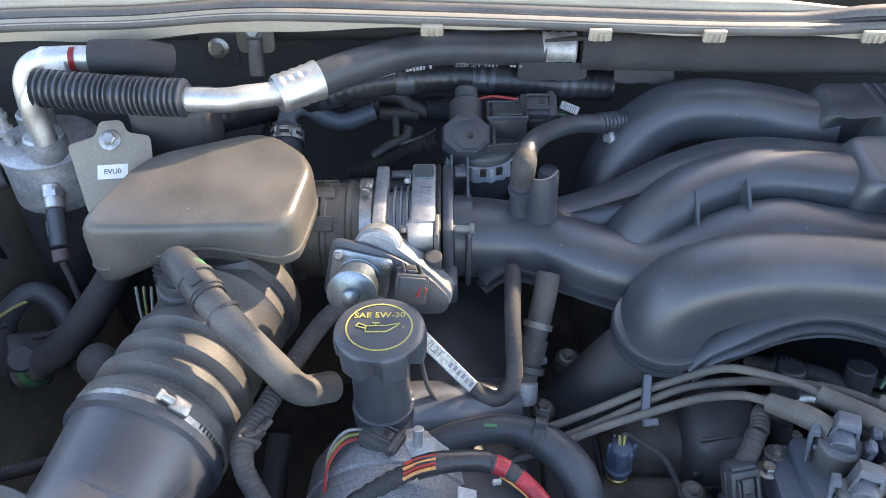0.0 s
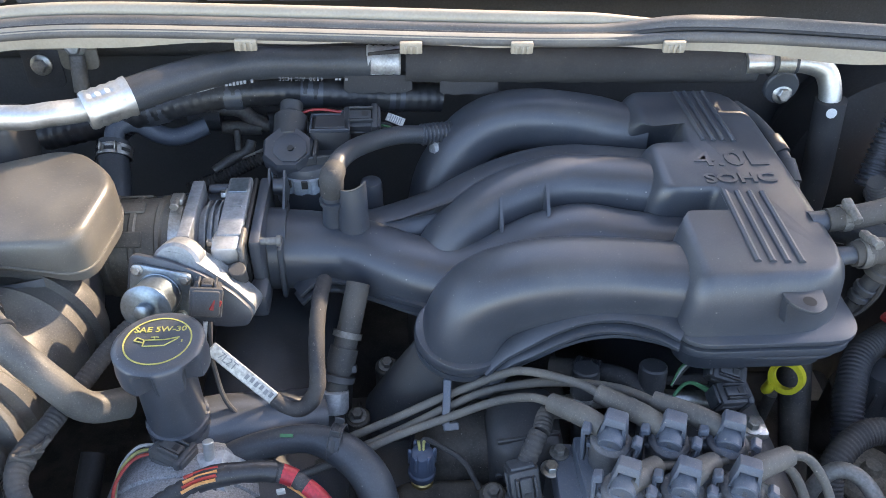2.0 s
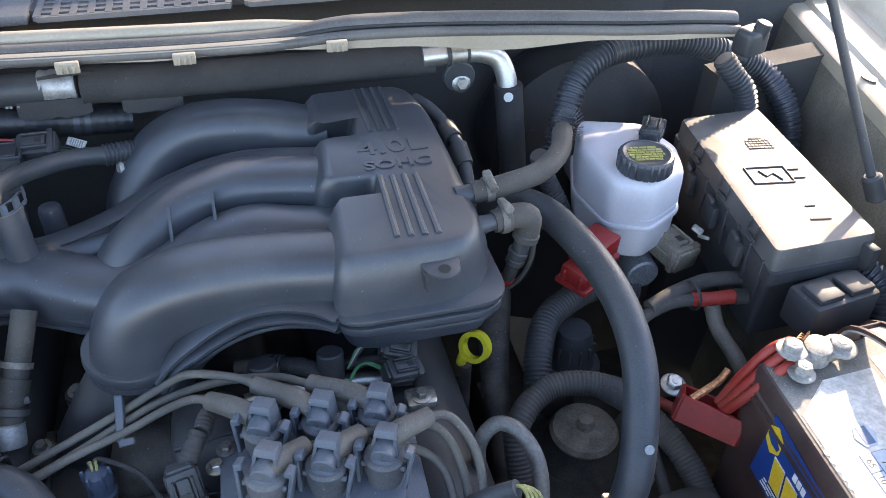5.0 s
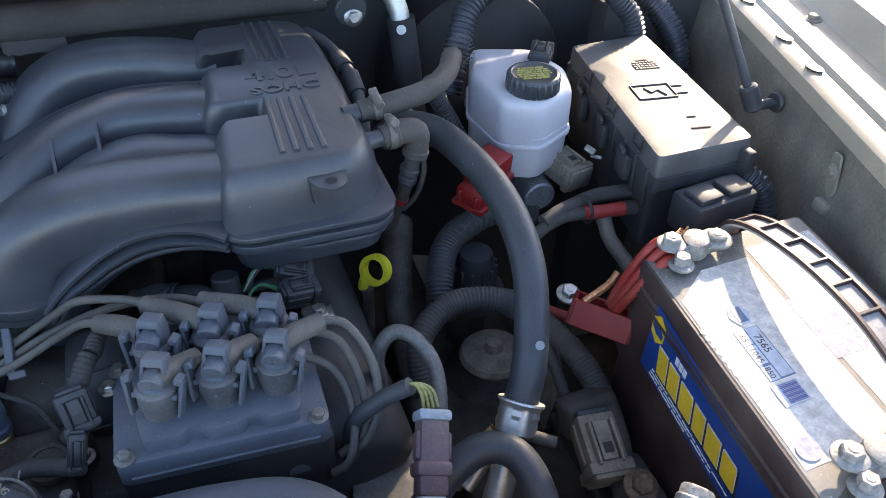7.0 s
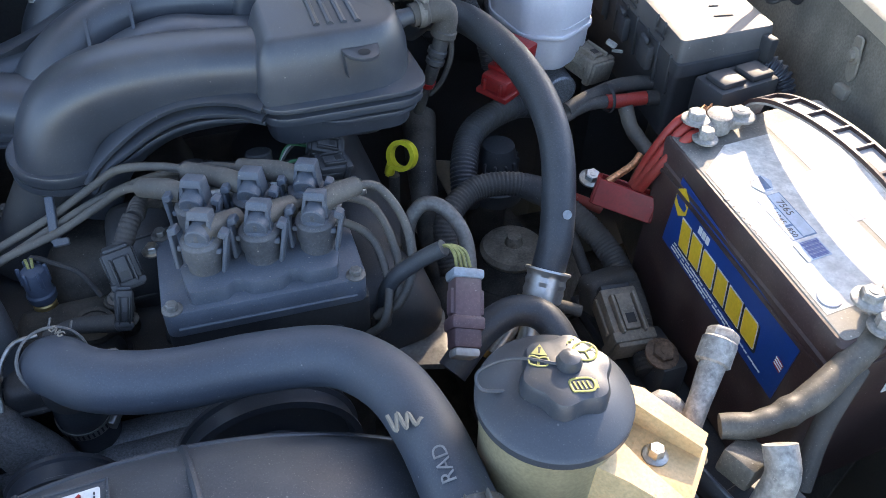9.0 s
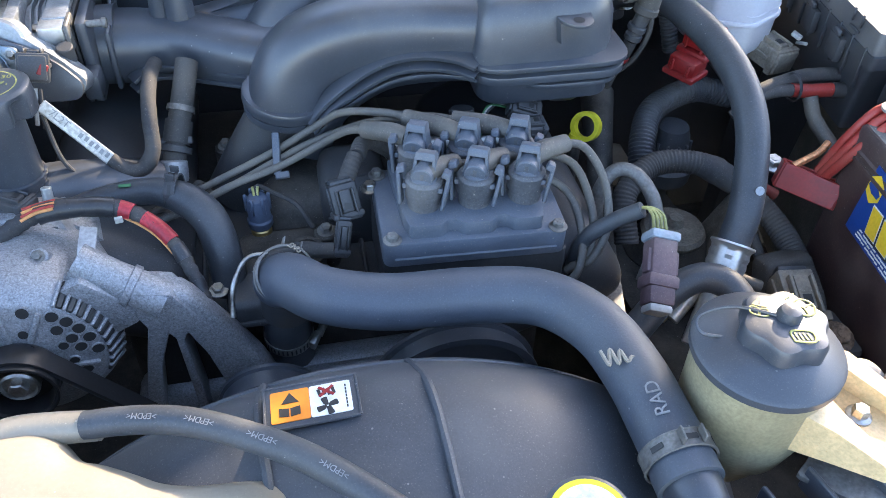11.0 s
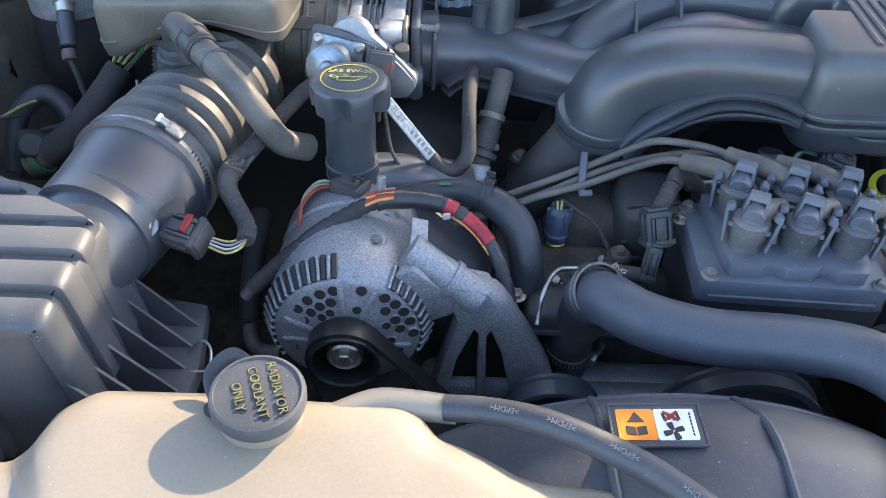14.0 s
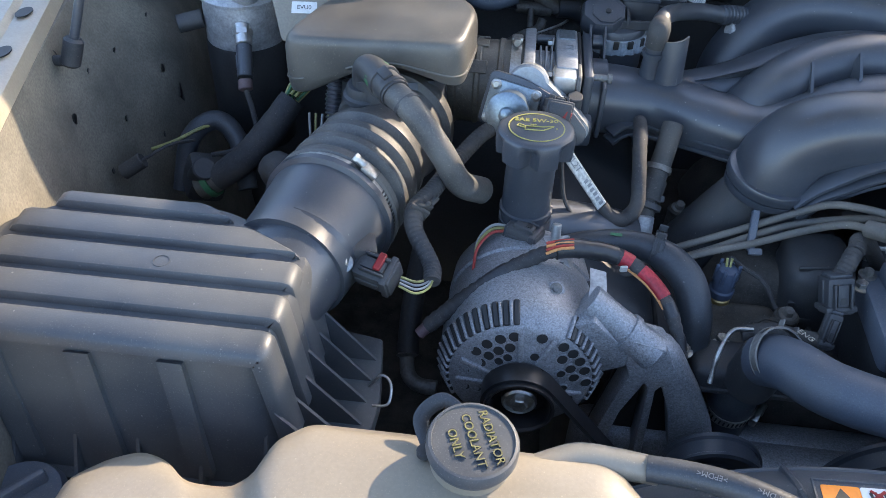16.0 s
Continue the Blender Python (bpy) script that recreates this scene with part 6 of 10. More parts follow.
part("shell", lathe([(0.03, -0.03), (0.10, -0.02), (0.125, 0.0), (0.128, 0.04), (0.13, 0.055), (0.128, 0.06), (0.12, 0.08)], 48, along((0.775, 0.80, 0.885), (0.775, 0.90, 0.885))), RUBBER_AND_SHADE, mc)
part("master_cylinder", cyl((0.752, 0.54, 0.862), (0.765, 0.79, 0.87), 0.019, 20), ALU, mc, "dull aluminium master cylinder")

# ---- fuse box ----
fus = thing("fuse_box", "black plastic power distribution box with a dusty lid", "fuse box", (0.91, 0.585, 0.85))
fo = [(0.840, 0.452), (0.966, 0.456), (0.995, 0.738), (0.880, 0.735)]


def f_ring(z, k, r=0.008):
    c = Vector((0.922, 0.595))
    return [(x, y, z) for x, y in rounded([tuple(c + (Vector(p) - c) * k) for p in fo], r, 4)]


part("case", loft([f_ring(0.82, 0.9), f_ring(0.905, 0.98), f_ring(0.907, 1.02), f_ring(0.918, 1.02)]), PLASTIC_DULL, fus)
flid = part("lid", loft([f_ring(0.917, 1.0), f_ring(0.944, 0.985), f_ring(0.948, 0.97), f_ring(0.949, 0.9)]), FUSE_LID, fus, "dusty flat lid with raised print")
fmx = frame_at((0.925, 0.615, 0.9492), (-0.14, -1, 0), (0, 0, 1))
for i, (u, v, w) in enumerate(((-0.028, -0.022, 0.016), (-0.028, -0.012, 0.030), (-0.028, -0.002, 0.034), (-0.028, 0.008, 0.034), (-0.028, 0.018, 0.034), (0.105, 0.0, 0.012), (0.105, 0.045, 0.024))):
    part("raised_print", join(*[rbox(0.0035, w / 9, 0.0012, 0.0003, 1, fmx @ pose(u + v * 0.55 - 0.01, (k - 3) * w / 7 + 0.012, 0)) for k in range(7)]), PLASTIC_DULL, flid, "raised unreadable print", smooth=False)
sym = [tube([fmx @ Vector((x, y, 0.0005)) for x, y in path], 0.0011, 6, step=0.006) for path in ([(0.015, -0.03), (0.015, 0.018)], [(0.015, 0.018), (0.048, 0.018)], [(0.048, 0.018), (0.048, -0.03)], [(0.048, -0.03), (0.015, -0.03)], [(0.022, 0.018), (0.022, 0.034)], [(0.040, 0.018), (0.040, 0.034)], [(0.022, -0.015), (0.034, -0.010)], [(0.034, -0.010), (0.028, 0.0)], [(0.028, 0.0), (0.042, 0.006)])]
part("raised_print", join(*sym), PLASTIC_DULL, flid, "raised circuit symbol")
part("lid_rim", loft([f_ring(0.917, 1.0), f_ring(0.9175, 1.022), f_ring(0.9225, 1.022), f_ring(0.923, 1.0)]), PLASTIC_DULL, fus)
side_u = (Vector(fo[3]) - Vector(fo[0])).normalized()
for k in range(9):
    p = Vector(fo[0]).lerp(Vector(fo[3]), 0.06 + 0.11 * k)
    part("side_rib", rbox(0.005, 0.004, 0.05, 0.0012, 1, pose(p.x + 0.0005, p.y, 0.876, 0, 0, -8)), PLASTIC_DULL, fus)
for k in range(3):
    p = Vector(fo[0]).lerp(Vector(fo[3]), 0.18 + 0.28 * k)
    part("latch_pocket", join(rbox(0.003, 0.022, 0.004, 0.001, 1, pose(p.x - 0.002, p.y, 0.930, 0, 0, -8)), *[rbox(0.003, 0.003, 0.016, 0.001, 1, pose(p.x - 0.002 + side_u.x * d, p.y + side_u.y * d, 0.937, 0, 0, -8)) for d in (-0.010, 0.010)]), PLASTIC_DULL, flid)
for k in range(3):
    t = 0.25 + k * 0.25
    p = Vector((*((1 - t) * Vector(fo[0]) + t * Vector(fo[3])), 0.9))
    part("side_latch", join(rbox(0.010, 0.030, 0.030, 0.003, 2, pose(p.x - 0.004, p.y, 0.885, 0, 0, -10)), rbox(0.006, 0.018, 0.008, 0.002, 1, pose(p.x - 0.008, p.y, 0.915, 0, 0, -10))), PLASTIC_DULL, fus)
part("front_block", join(rbox(0.085, 0.045, 0.045, 0.005, 2, pose(0.902, 0.425, 0.868, 0, 0, 8)), rbox(0.032, 0.03, 0.008, 0.003, 2, pose(0.882, 0.42, 0.912, 0, 0, 8)), rbox(0.032, 0.03, 0.008, 0.003, 2, pose(0.922, 0.425, 0.912, 0, 0, 8))), PLASTIC_DULL, fus)
part("front_latch", rbox(0.012, 0.02, 0.03, 0.003, 2, pose(0.955, 0.452, 0.91, 0, 0, 8)), PLASTIC_DULL, fus)

# ---- battery ----
bat = thing("battery", "black and maroon car battery with a blue label and dusty top", "battery", (0.87, 0.21, 0.70))
BM = Matrix(((0.9985, 0.0845, 0, 0.849), (0.055, 0.9965, 0, 0.2145), (0, 0, 1, 0.006), (0, 0, 0, 1)))   # x across, y along the car
W, LN = 0.200, 0.288


def b_ring(z, g=0.0, r=0.008):
    return [tuple(BM @ Vector((x, y, z))) for x, y in rounded([(-W / 2 - g, -LN / 2 - g), (W / 2 + g, -LN / 2 - g), (W / 2 + g, LN / 2 + g), (-W / 2 - g, LN / 2 + g)], r, 4)]


part("case", loft([b_ring(0.695, -0.004), b_ring(0.70, 0), b_ring(0.872, 0), b_ring(0.874, 0.003), b_ring(0.878, 0.003)]), BAT_CASE, bat)
part("lid", loft([b_ring(0.8775, 0.001), b_ring(0.884, 0.0015), b_ring(0.886, -0.0005), b_ring(0.904, -0.0015), b_ring(0.9072, -0.004), b_ring(0.9076, -0.010)]), BAT_CASE, bat, "brown-black lid")
part("lid_top", plate(rounded([(-0.0935, -0.138), (0.0935, -0.138), (0.0935, 0.138), (-0.0935, 0.138)], 0.006, 4), 0.9068, 0.9081, 0.0006, 1, BM), BAT_TOP, bat, "dusty grey top of the lid")
blab = part("side_label", plate([(-0.104, -0.037), (0.100, -0.045), (0.106, 0.026), (-0.098, 0.044)], -0.0006, 0.0004, 0, 1, BM @ frame_at((-W / 2 - 0.0008, -0.006, 0.848), (0, -1, 0), (-1, 0, 0))), BLUE, bat, "deep blue side label")
SM = BM @ frame_at((-W / 2 - 0.0013, -0.006, 0.848), (0, -1, 0), (-1, 0, 0))
GOLD_W = (0.0195, 0.0205, 0.0245, 0.0205, 0.0250, 0.0240)   # the trade name as plain gold blocks
u0 = -0.078
for k, bw in enumerate(GOLD_W):
    grow = 0.0165 - 0.0004 * k
    bo = SM @ pose(u0 + bw / 2, 0.0, 0, 0, 0, -1.5) @ pose(0, -0.006 - 0.0008 * k, 0)
    outer = rounded([(-bw / 2 + 0.003, -grow), (bw / 2 + 0.003, -grow), (bw / 2 - 0.003, grow), (-bw / 2 - 0.003, grow)], 0.003 if k in (2, 5) else 0.0008, 3)
    part("gold_block", plate([(x * 0.84, y * 0.88) for x, y in outer], 0.0004, 0.0012, 0, 1, bo), GOLD, blab, "gold block of the trade name", smooth=False)
    part("pale_edge", plate([(x * 0.93, y * 0.95) for x, y in outer], 0.0002, 0.0008, 0, 1, bo), WORN_LABEL, blab, "pale block edge", smooth=False)
    part("dark_edge", plate([(x * 1.02 + 0.0012, y * 1.02 - 0.0014) for x, y in outer], -0.0001, 0.0006, 0, 1, bo), INK, blab, "dark block edge", smooth=False)
    u0 += bw + 0.0012
for k in range(3):
    part("white_bar", rbox(0.0055, 0.0080, 0.0006, 0, 1, SM @ pose(-0.050 + 0.0068 * k, 0.0175 - 0.0004 * k, 0)), WHITE, blab, "white bar of the trade name", smooth=False)
part("emblem", plate([(0.0125 * math.cos(radians(60 * k + 30)), 0.0165 * math.sin(radians(60 * k + 30))) for k in range(6)], 0, 0.0008, 0, 1, SM @ pose(-0.088, 0.022, 0)), GOLD, blab, "yellow hexagon emblem")
part("emblem", plate([(0.0112 * math.cos(radians(60 * k + 30)), 0.0060 * math.sin(radians(60 * k + 30))) for k in range(6)], 0.0008, 0.0012, 0, 1, SM @ pose(-0.088, 0.022, 0, 0, 0, -20)), BLUE, blab, "blue bar of the emblem")
part("flag", rbox(0.010, 0.010, 0.0005, 0, 1, SM @ pose(0.093, -0.008, 0, 0, 0, -10)), TAPE_RED, blab, "small red and white flag")
part("flag_stripe", join(*[rbox(0.010, 0.0014, 0.0003, 0, 1, SM @ pose(0.093, -0.0042 - 0.0030 * k, 0.0005, 0, 0, -10)) for k in range(3)]), WHITE, blab, smooth=False)
for k in range(3):
    part("small_print", join(*[rbox(0.005 + 0.003 * ((i * 7 + k) % 3), 0.0016, 0.0004, 0, 1, SM @ pose(-0.08 + i * 0.009, -0.025 - 0.0006 * i - k * 0.004, 0)) for i in range(18 - 5 * k)]), WHITE, blab, "unreadable small print", smooth=False)
TM = BM @ pose(0, 0, 0.9082)
part("top_label", plate([(-0.090, -0.112), (0.004, -0.112), (0.004, 0.104), (-0.05, 0.104), (-0.090, 0.074)], 0, 0.0003, 0, 1, TM), WORN_LABEL, bat, "worn white top label")
part("top_label", plate([(0.010, -0.112), (0.090, -0.112), (0.090, 0.116), (0.010, 0.116)], 0, 0.0003, 0, 1, TM), WORN_LABEL, bat, "worn white top label")
part("faded_panel", plate([(0.004, -0.034), (0.044, -0.034), (0.044, 0.040), (0.004, 0.040)], 0.0003, 0.0005, 0, 1, TM), LABEL_FADED, bat, "faded blue panel on the label")
TX = frame_at((0, 0, 0), (0, -1, 0), (0, 0, 1))
# label and cells carry the blue tint of the shade across them
tl = part("spec_label", plate([(-0.0665, -0.034), (-0.040, -0.034), (-0.040, 0.024), (-0.0665, 0.024)], 0.0003, 0.0006, 0, 1, TM), LABEL_BLUE, bat, "specification label tinted blue for shade")
for u, v, w, d in ((-0.0605, 0.0150, 0.0105, 0.0165), (-0.0605, -0.0050, 0.0105, 0.0210), (-0.0605, -0.0260, 0.0105, 0.0150), (-0.0475, -0.0045, 0.0130, 0.0560)):
    part("cell", rbox(w, d, 0.0002, 0, 1, TM @ pose(u, v, 0.0006)), LABEL_PALE, tl, smooth=False)
for tx, u, v, size in (("7565", -0.0480, 0.004, 0.0105), ("65", -0.0610, 0.0145, 0.0085), ("1045", -0.0610, -0.0055, 0.0085), ("850", -0.0610, -0.0255, 0.0080)):
    part("lettering", letters(tx, size, TM @ pose(u, v, 0.0009) @ TX, 0.0001), INK, tl, "dark numerals", smooth=False)
part("hexagon_mark", plate([(0.011 * math.cos(radians(60 * k)), 0.013 * math.sin(radians(60 * k))) for k in range(6)], 0.0008, 0.0012, 0, 1, TM @ pose(-0.0490, 0.040, 0)), LABEL_PALE, bat, "pale hexagon mark")
part("hexagon_bar", rbox(0.010, 0.018, 0.0003, 0, 1, TM @ pose(-0.0490, 0.040, 0.0012)), LABEL_BLUE, bat, smooth=False)
bc_pad = part("bar_code", rbox(0.026, 0.022, 0.0004, 0, 1, TM @ pose(-0.0570, -0.0490, 0.0008)), LABEL_PALE, bat, "pale bar code patch", smooth=False)
for k in range(13):
    part("bar_code_stripe", rbox(0.018, 0.0006 + 0.0004 * (k % 3), 0.0003, 0, 1, TM @ pose(-0.0545, -0.0395 - k * 0.00155, 0.0012)), BLUE, bc_pad, smooth=False)
for i in range(9):
    for j in range(3):
        part("print_dot", lathe([(0.0031, 0), (0.0031, 0.0001)], 8, TM @ pose(-0.0905 + j * 0.0082 + 0.0012 * i * 0.3, 0.035 - i * 0.0085 - (j % 2) * 0.004, 0.0003)), WHITE, bat, smooth=False)
part("cell_disc", lathe([(0.0105, 0), (0.0105, 0.0006)], 24, TM @ pose(-0.0770, -0.098, 0.0008)), LABEL_FADED, bat, "faded round mark")
# carrying strap: a band that arches from end wall to end wall, with ladder pockets
STRAP = [(0.152, 0.880), (0.1515, 0.905), (0.146, 0.921), (0.132, 0.934), (0.100, 0.948), (0.050, 0.959), (0.0, 0.9635), (-0.050, 0.961), (-0.100, 0.949), (-0.132, 0.934), (-0.146, 0.921), (-0.1515, 0.905), (-0.152, 0.880)]


def strap_band(x0, x1, low, high):
    """A run of the strap between x0 and x1, from low to high over its curve."""
    S = [p for p, u in spline([(0.0, y, z - 0.006) for y, z in STRAP], 0.008)]
    rings = []
    for i, p in enumerate(S):
        d = (S[min(i + 1, len(S) - 1)] - S[max(i - 1, 0)]).normalized()
        n = Vector((0, d.z, -d.y)) if d.y < 0 else Vector((0, -d.z, d.y))
        rings.append([tuple(BM @ (p + Vector((x, 0, 0)) + n * h)) for x, h in ((x0, low), (x1, low), (x1, high), (x0, high))])
    return loft(rings)


strap = part("carrying_strap", strap_band(0.000, 0.028, -0.0015, 0.0008), STRAP_GREY, bat, "dusty grey carrying strap with pockets")
# rails and rungs darker than the strap, for the shade on their sides
for x0 in (0.000, 0.0250):
    part("strap_rail", strap_band(x0, x0 + 0.0035, 0.0006, 0.0045), BAT_CASE, strap)
SP = [p for p, u in spline([(0.0, y, z - 0.006) for y, z in STRAP[2:-2]], 0.004)]
for k in range(9):
    p = SP[int((k + 0.6) * (len(SP) - 1) / 9)]
    q = SP[min(int((k + 0.6) * (len(SP) - 1) / 9) + 1, len(SP) - 1)]
    part("strap_rung", rbox(0.025, 0.0032, 0.0042, 0.0006, 1, frame_at(BM @ (p + Vector((0.014, 0, 0))), BM.to_3x3() @ Vector((1, 0, 0)), BM.to_3x3() @ Vector((0, -(q - p).z, (q - p).y)) * (-1 if (q - p).y < 0 else 1)) @ pose(0, 0, 0.0004)), BAT_CASE, strap)
for y, side in ((0.128, 1), (-0.126, -1)):
    t = thing("battery_terminal", "corroded lead battery terminal clamp with bolts", "battery terminal", tuple(BM @ Vector((-0.05 if side > 0 else -0.03, y, 0.908))), "battery terminals")
    o = TM @ pose(-0.058 if side > 0 else -0.050, y, 0.002)
    part("post_clamp", join(lathe([(0.013, 0), (0.0145, 0.002), (0.0135, 0.018), (0.009, 0.02)], 24, o @ pose(0.012, 0, 0)), rbox(0.05, 0.022, 0.014, 0.004, 2, o @ pose(0.012, 0, 0.001))), LEAD, t, "dull lead clamp")
    part("bolt", bolt_bm(o @ Vector((-0.014, 0.004, 0.014)), (0, 0, 1), 0.009, 0.008), LEAD, t)
    part("bolt", bolt_bm(o @ Vector((-0.012, -0.016, 0.004)), (0, 0, 1), 0.008, 0.010), LEAD, t)
    part("bolt", bolt_bm(o @ Vector((0.034, -0.004, 0.012)), (0, 0, 1), 0.010, 0.006), LEAD, t)
    if side > 0:
        part("wire_strands", join(*[tube([o @ Vector((-0.016 + 0.004 * k, 0.008, 0.012)), o @ Vector((-0.004 + 0.003 * k, 0.012 + 0.002 * (k % 3), 0.02)), o @ Vector((0.008, 0.006 + 0.002 * k, 0.013))], 0.0007, 5) for k in range(6)]), COPPER, t, "frayed copper strands")

# ---- power steering reservoir ----
ps = thing("steering_fluid_reservoir", "oil-stained plastic power steering reservoir with a black lid", "fluid reservoir", (0.51, 0.09, 0.8))
pc = Vector((0.517, 0.093, 0.0))
cc = Vector((0.5225, 0.0925, 0.0))
part("tank", lathe([(0.024, 0.782), (0.030, 0.795), (0.033, 0.808), (0.043, 0.822), (0.0485, 0.845), (0.0495, 0.913), (0.0515, 0.916)], 48, pose(pc.x, pc.y, 0)), HDPE_OLIVE, ps)
part("lid", lathe([(0.0515, 0.912), (0.0540, 0.914), (0.0540, 0.920), (0.0515, 0.923), (0.034, 0.930), (0.030, 0.932)], 56, pose(pc.x, pc.y, 0)), PLASTIC, ps, "black round lid")
pcap = part("cap", loft([[(cc.x + (0.0300 + 0.0022 * math.cos(6 * a) * fl + g) * math.cos(a), cc.y + (0.0300 + 0.0022 * math.cos(6 * a) * fl + g) * math.sin(a), z) for a in [2 * math.pi * i / 96 for i in range(96)]] for z, g, fl in ((0.926, -0.003, 0.5), (0.929, 0, 1), (0.942, 0, 1), (0.9455, -0.002, 1), (0.9475, -0.008, 0.5))]), PLASTIC, ps, "black lobed cap with yellow symbols")
part("knob", lathe([(0.0085, 0), (0.0088, 0.003), (0.007, 0.008), (0.002, 0.0098)], 24, pose(cc.x + 0.002, cc.y + 0.002, 0.947)), PLASTIC, pcap)
part("tether", tube([(0.517, 0.096, 0.949), (0.492, 0.112, 0.946), (0.470, 0.115, 0.938), (0.468, 0.105, 0.932), (0.486, 0.10, 0.928)], 0.0012, 8), PLASTIC, ps)
WC = Vector((0.5395, 0.1005, 0.9480))
part("symbol", tube([WC + Vector((0.0078 * math.cos(a), 0.0078 * math.sin(a), 0)) for a in [2 * math.pi * i / 24 for i in range(25)]], 0.0009, 6, flat=0.4, step=0.003), YELLOW, pcap, "yellow steering wheel symbol")
part("symbol", tube([WC + Vector((-0.0085 + 0.0016 * k, 0.0095 + 0.0016 * (k % 2) + 0.0006 * k, 0)) for k in range(6)], 0.0006, 5, flat=0.4, step=0.0016), YELLOW, pcap, "yellow zigzag line")
for a in (0.3, 2.8, 4.7):
    part("symbol", tube([WC, WC + Vector((0.0075 * math.cos(a), 0.0075 * math.sin(a), 0))], 0.0008, 6, flat=0.4, step=0.004), YELLOW, pcap)
SY = pose(0.5075, 0.1045, 0.9477, 0, 0, -28)
part("symbol", plate([(-0.0055, 0.0035), (0.0055, 0.0035), (0.0, 0.0130)], 0, 0.0004, 0, 1, SY), YELLOW, pcap, "yellow warning triangle")
part("symbol", plate([(-0.0006, 0.0050), (0.0006, 0.0050), (0.0009, 0.0100), (-0.0009, 0.0100)], 0.0004, 0.0006, 0, 1, SY), INK, pcap, "dark exclamation mark")
for side in (-1, 1):
    part("symbol", tube([SY @ Vector(p) for p in ((0, -0.0060, 0.0003), (side * 0.0058, -0.0045, 0.0003), (side * 0.0058, 0.0018, 0.0003), (0, 0.0005, 0.0003), (0, -0.0060, 0.0003))], 0.0007, 6, flat=0.4, step=0.002), YELLOW, pcap, "yellow open book symbol")
SE = pose(0.5255, 0.0755, 0.9477, 0, 0, -12)
part("symbol", tube([SE @ Vector(p) for p in ((-0.0075, -0.0042, 0.0003), (0.0060, -0.0042, 0.0003), (0.0060, 0.0048, 0.0003), (-0.0075, 0.0048, 0.0003), (-0.0075, -0.0042, 0.0003))], 0.0009, 6, flat=0.4, step=0.002), YELLOW, pcap, "yellow engine symbol")
for k in range(4):
    part("symbol", rbox(0.0012, 0.0066, 0.0004, 0, 1, SE @ pose(-0.0050 + 0.0029 * k, 0.0003, 0, 0, 0, 12)), YELLOW, pcap)
part("symbol", rbox(0.0022, 0.0070, 0.0004, 0, 1, SE @ pose(0.0084, 0.0003, 0)), YELLOW, pcap)
# bracket: a floor between two tapering walls
part("bracket_floor", plate(rounded([(0.540, 0.088), (0.590, 0.086), (0.618, 0.044), (0.604, 0.030), (0.576, 0.004), (0.545, 0.044)], 0.004), 0.874, 0.880, 0.0015), HDPE_AMBER, ps, "amber stained bracket floor")
part("bracket_wall", loft([[(0.560, 0.100, 0.860), (0.562, 0.090, 0.860), (0.562, 0.090, 0.912), (0.560, 0.100, 0.912)], [(0.588, 0.092, 0.866), (0.578, 0.078, 0.866), (0.578, 0.080, 0.899), (0.590, 0.092, 0.899)], [(0.616, 0.047, 0.870), (0.606, 0.038, 0.870), (0.606, 0.038, 0.892), (0.616, 0.047, 0.892)]]), HDPE_AMBER, ps, "amber stained bracket wall")
part("bracket_wall", loft([[(0.522, 0.050, 0.858), (0.550, 0.066, 0.858), (0.550, 0.066, 0.900), (0.522, 0.050, 0.900)], [(0.545, 0.026, 0.866), (0.562, 0.040, 0.868), (0.560, 0.044, 0.893), (0.543, 0.030, 0.896)], [(0.569, 0.000, 0.874), (0.579, 0.008, 0.874), (0.578, 0.012, 0.884), (0.568, 0.004, 0.886)]]), HDPE_AMBER, ps, "amber stained bracket wall")
part("support_plate", plate(rounded([(0.528, 0.030), (0.572, -0.012), (0.603, 0.004), (0.606, 0.030), (0.572, 0.060)], 0.004), 0.846, 0.851, 0.001), DULL_METAL, ps, "grey plate under the bracket")
part("bolt", bolt_bm((0.578, 0.050, 0.880), (0, 0, 1), 0.006, 0.008), STEEL, ps)


# ---- large hoses and lines ----
sth = thing("steering_hose", "thick black rubber hose arching beside the intake manifold", "hose", (0.66, 0.5, 0.9))
part("hose", tube([(0.598, 0.655, 0.905), (0.615, 0.622, 0.936), (0.638, 0.556, 0.953), (0.658, 0.46, 0.943), (0.658, 0.38, 0.912), (0.636, 0.315, 0.858), (0.615, 0.288, 0.812)], 0.0165, 24, step=0.008), RUBBER, sth)
part("paint_dot", lathe([(0.0045, 0), (0.0042, 0.0008), (0.001, 0.001)], 16, along((0.640, 0.307, 0.877), (0.634, 0.28, 0.895))), PALE_BLUE, sth, "pale paint dot")
for k in range(5):
    part("print_bar", rbox(0.0016, 0.006, 0.0006, 0, 1, frame_at((0.6710 - 0.0010 * k, 0.400 - 0.012 * k, 0.9235 - 0.0062 * k), (0.75, 0.1, 0.5), (0.85, -0.2, 0.5))), GREY_MARK, sth, "faded print", smooth=False)
hose("vacuum_hose", "dusty black vacuum hose from manifold to brake booster", "hose", [(0.545, 0.555, 1.0), (0.575, 0.556, 1.003), (0.622, 0.572, 1.003), (0.656, 0.604, 1.003), (0.674, 0.640, 1.000), (0.690, 0.675, 0.985), (0.700, 0.700, 0.965)], 0.0115, RUBBER_DUSTY, n=18)
ac1 = thing("ac_suction_line", "black air conditioning hose with aluminium ends and foam sleeve", "air conditioning line", (0.1, 0.81, 1.0))
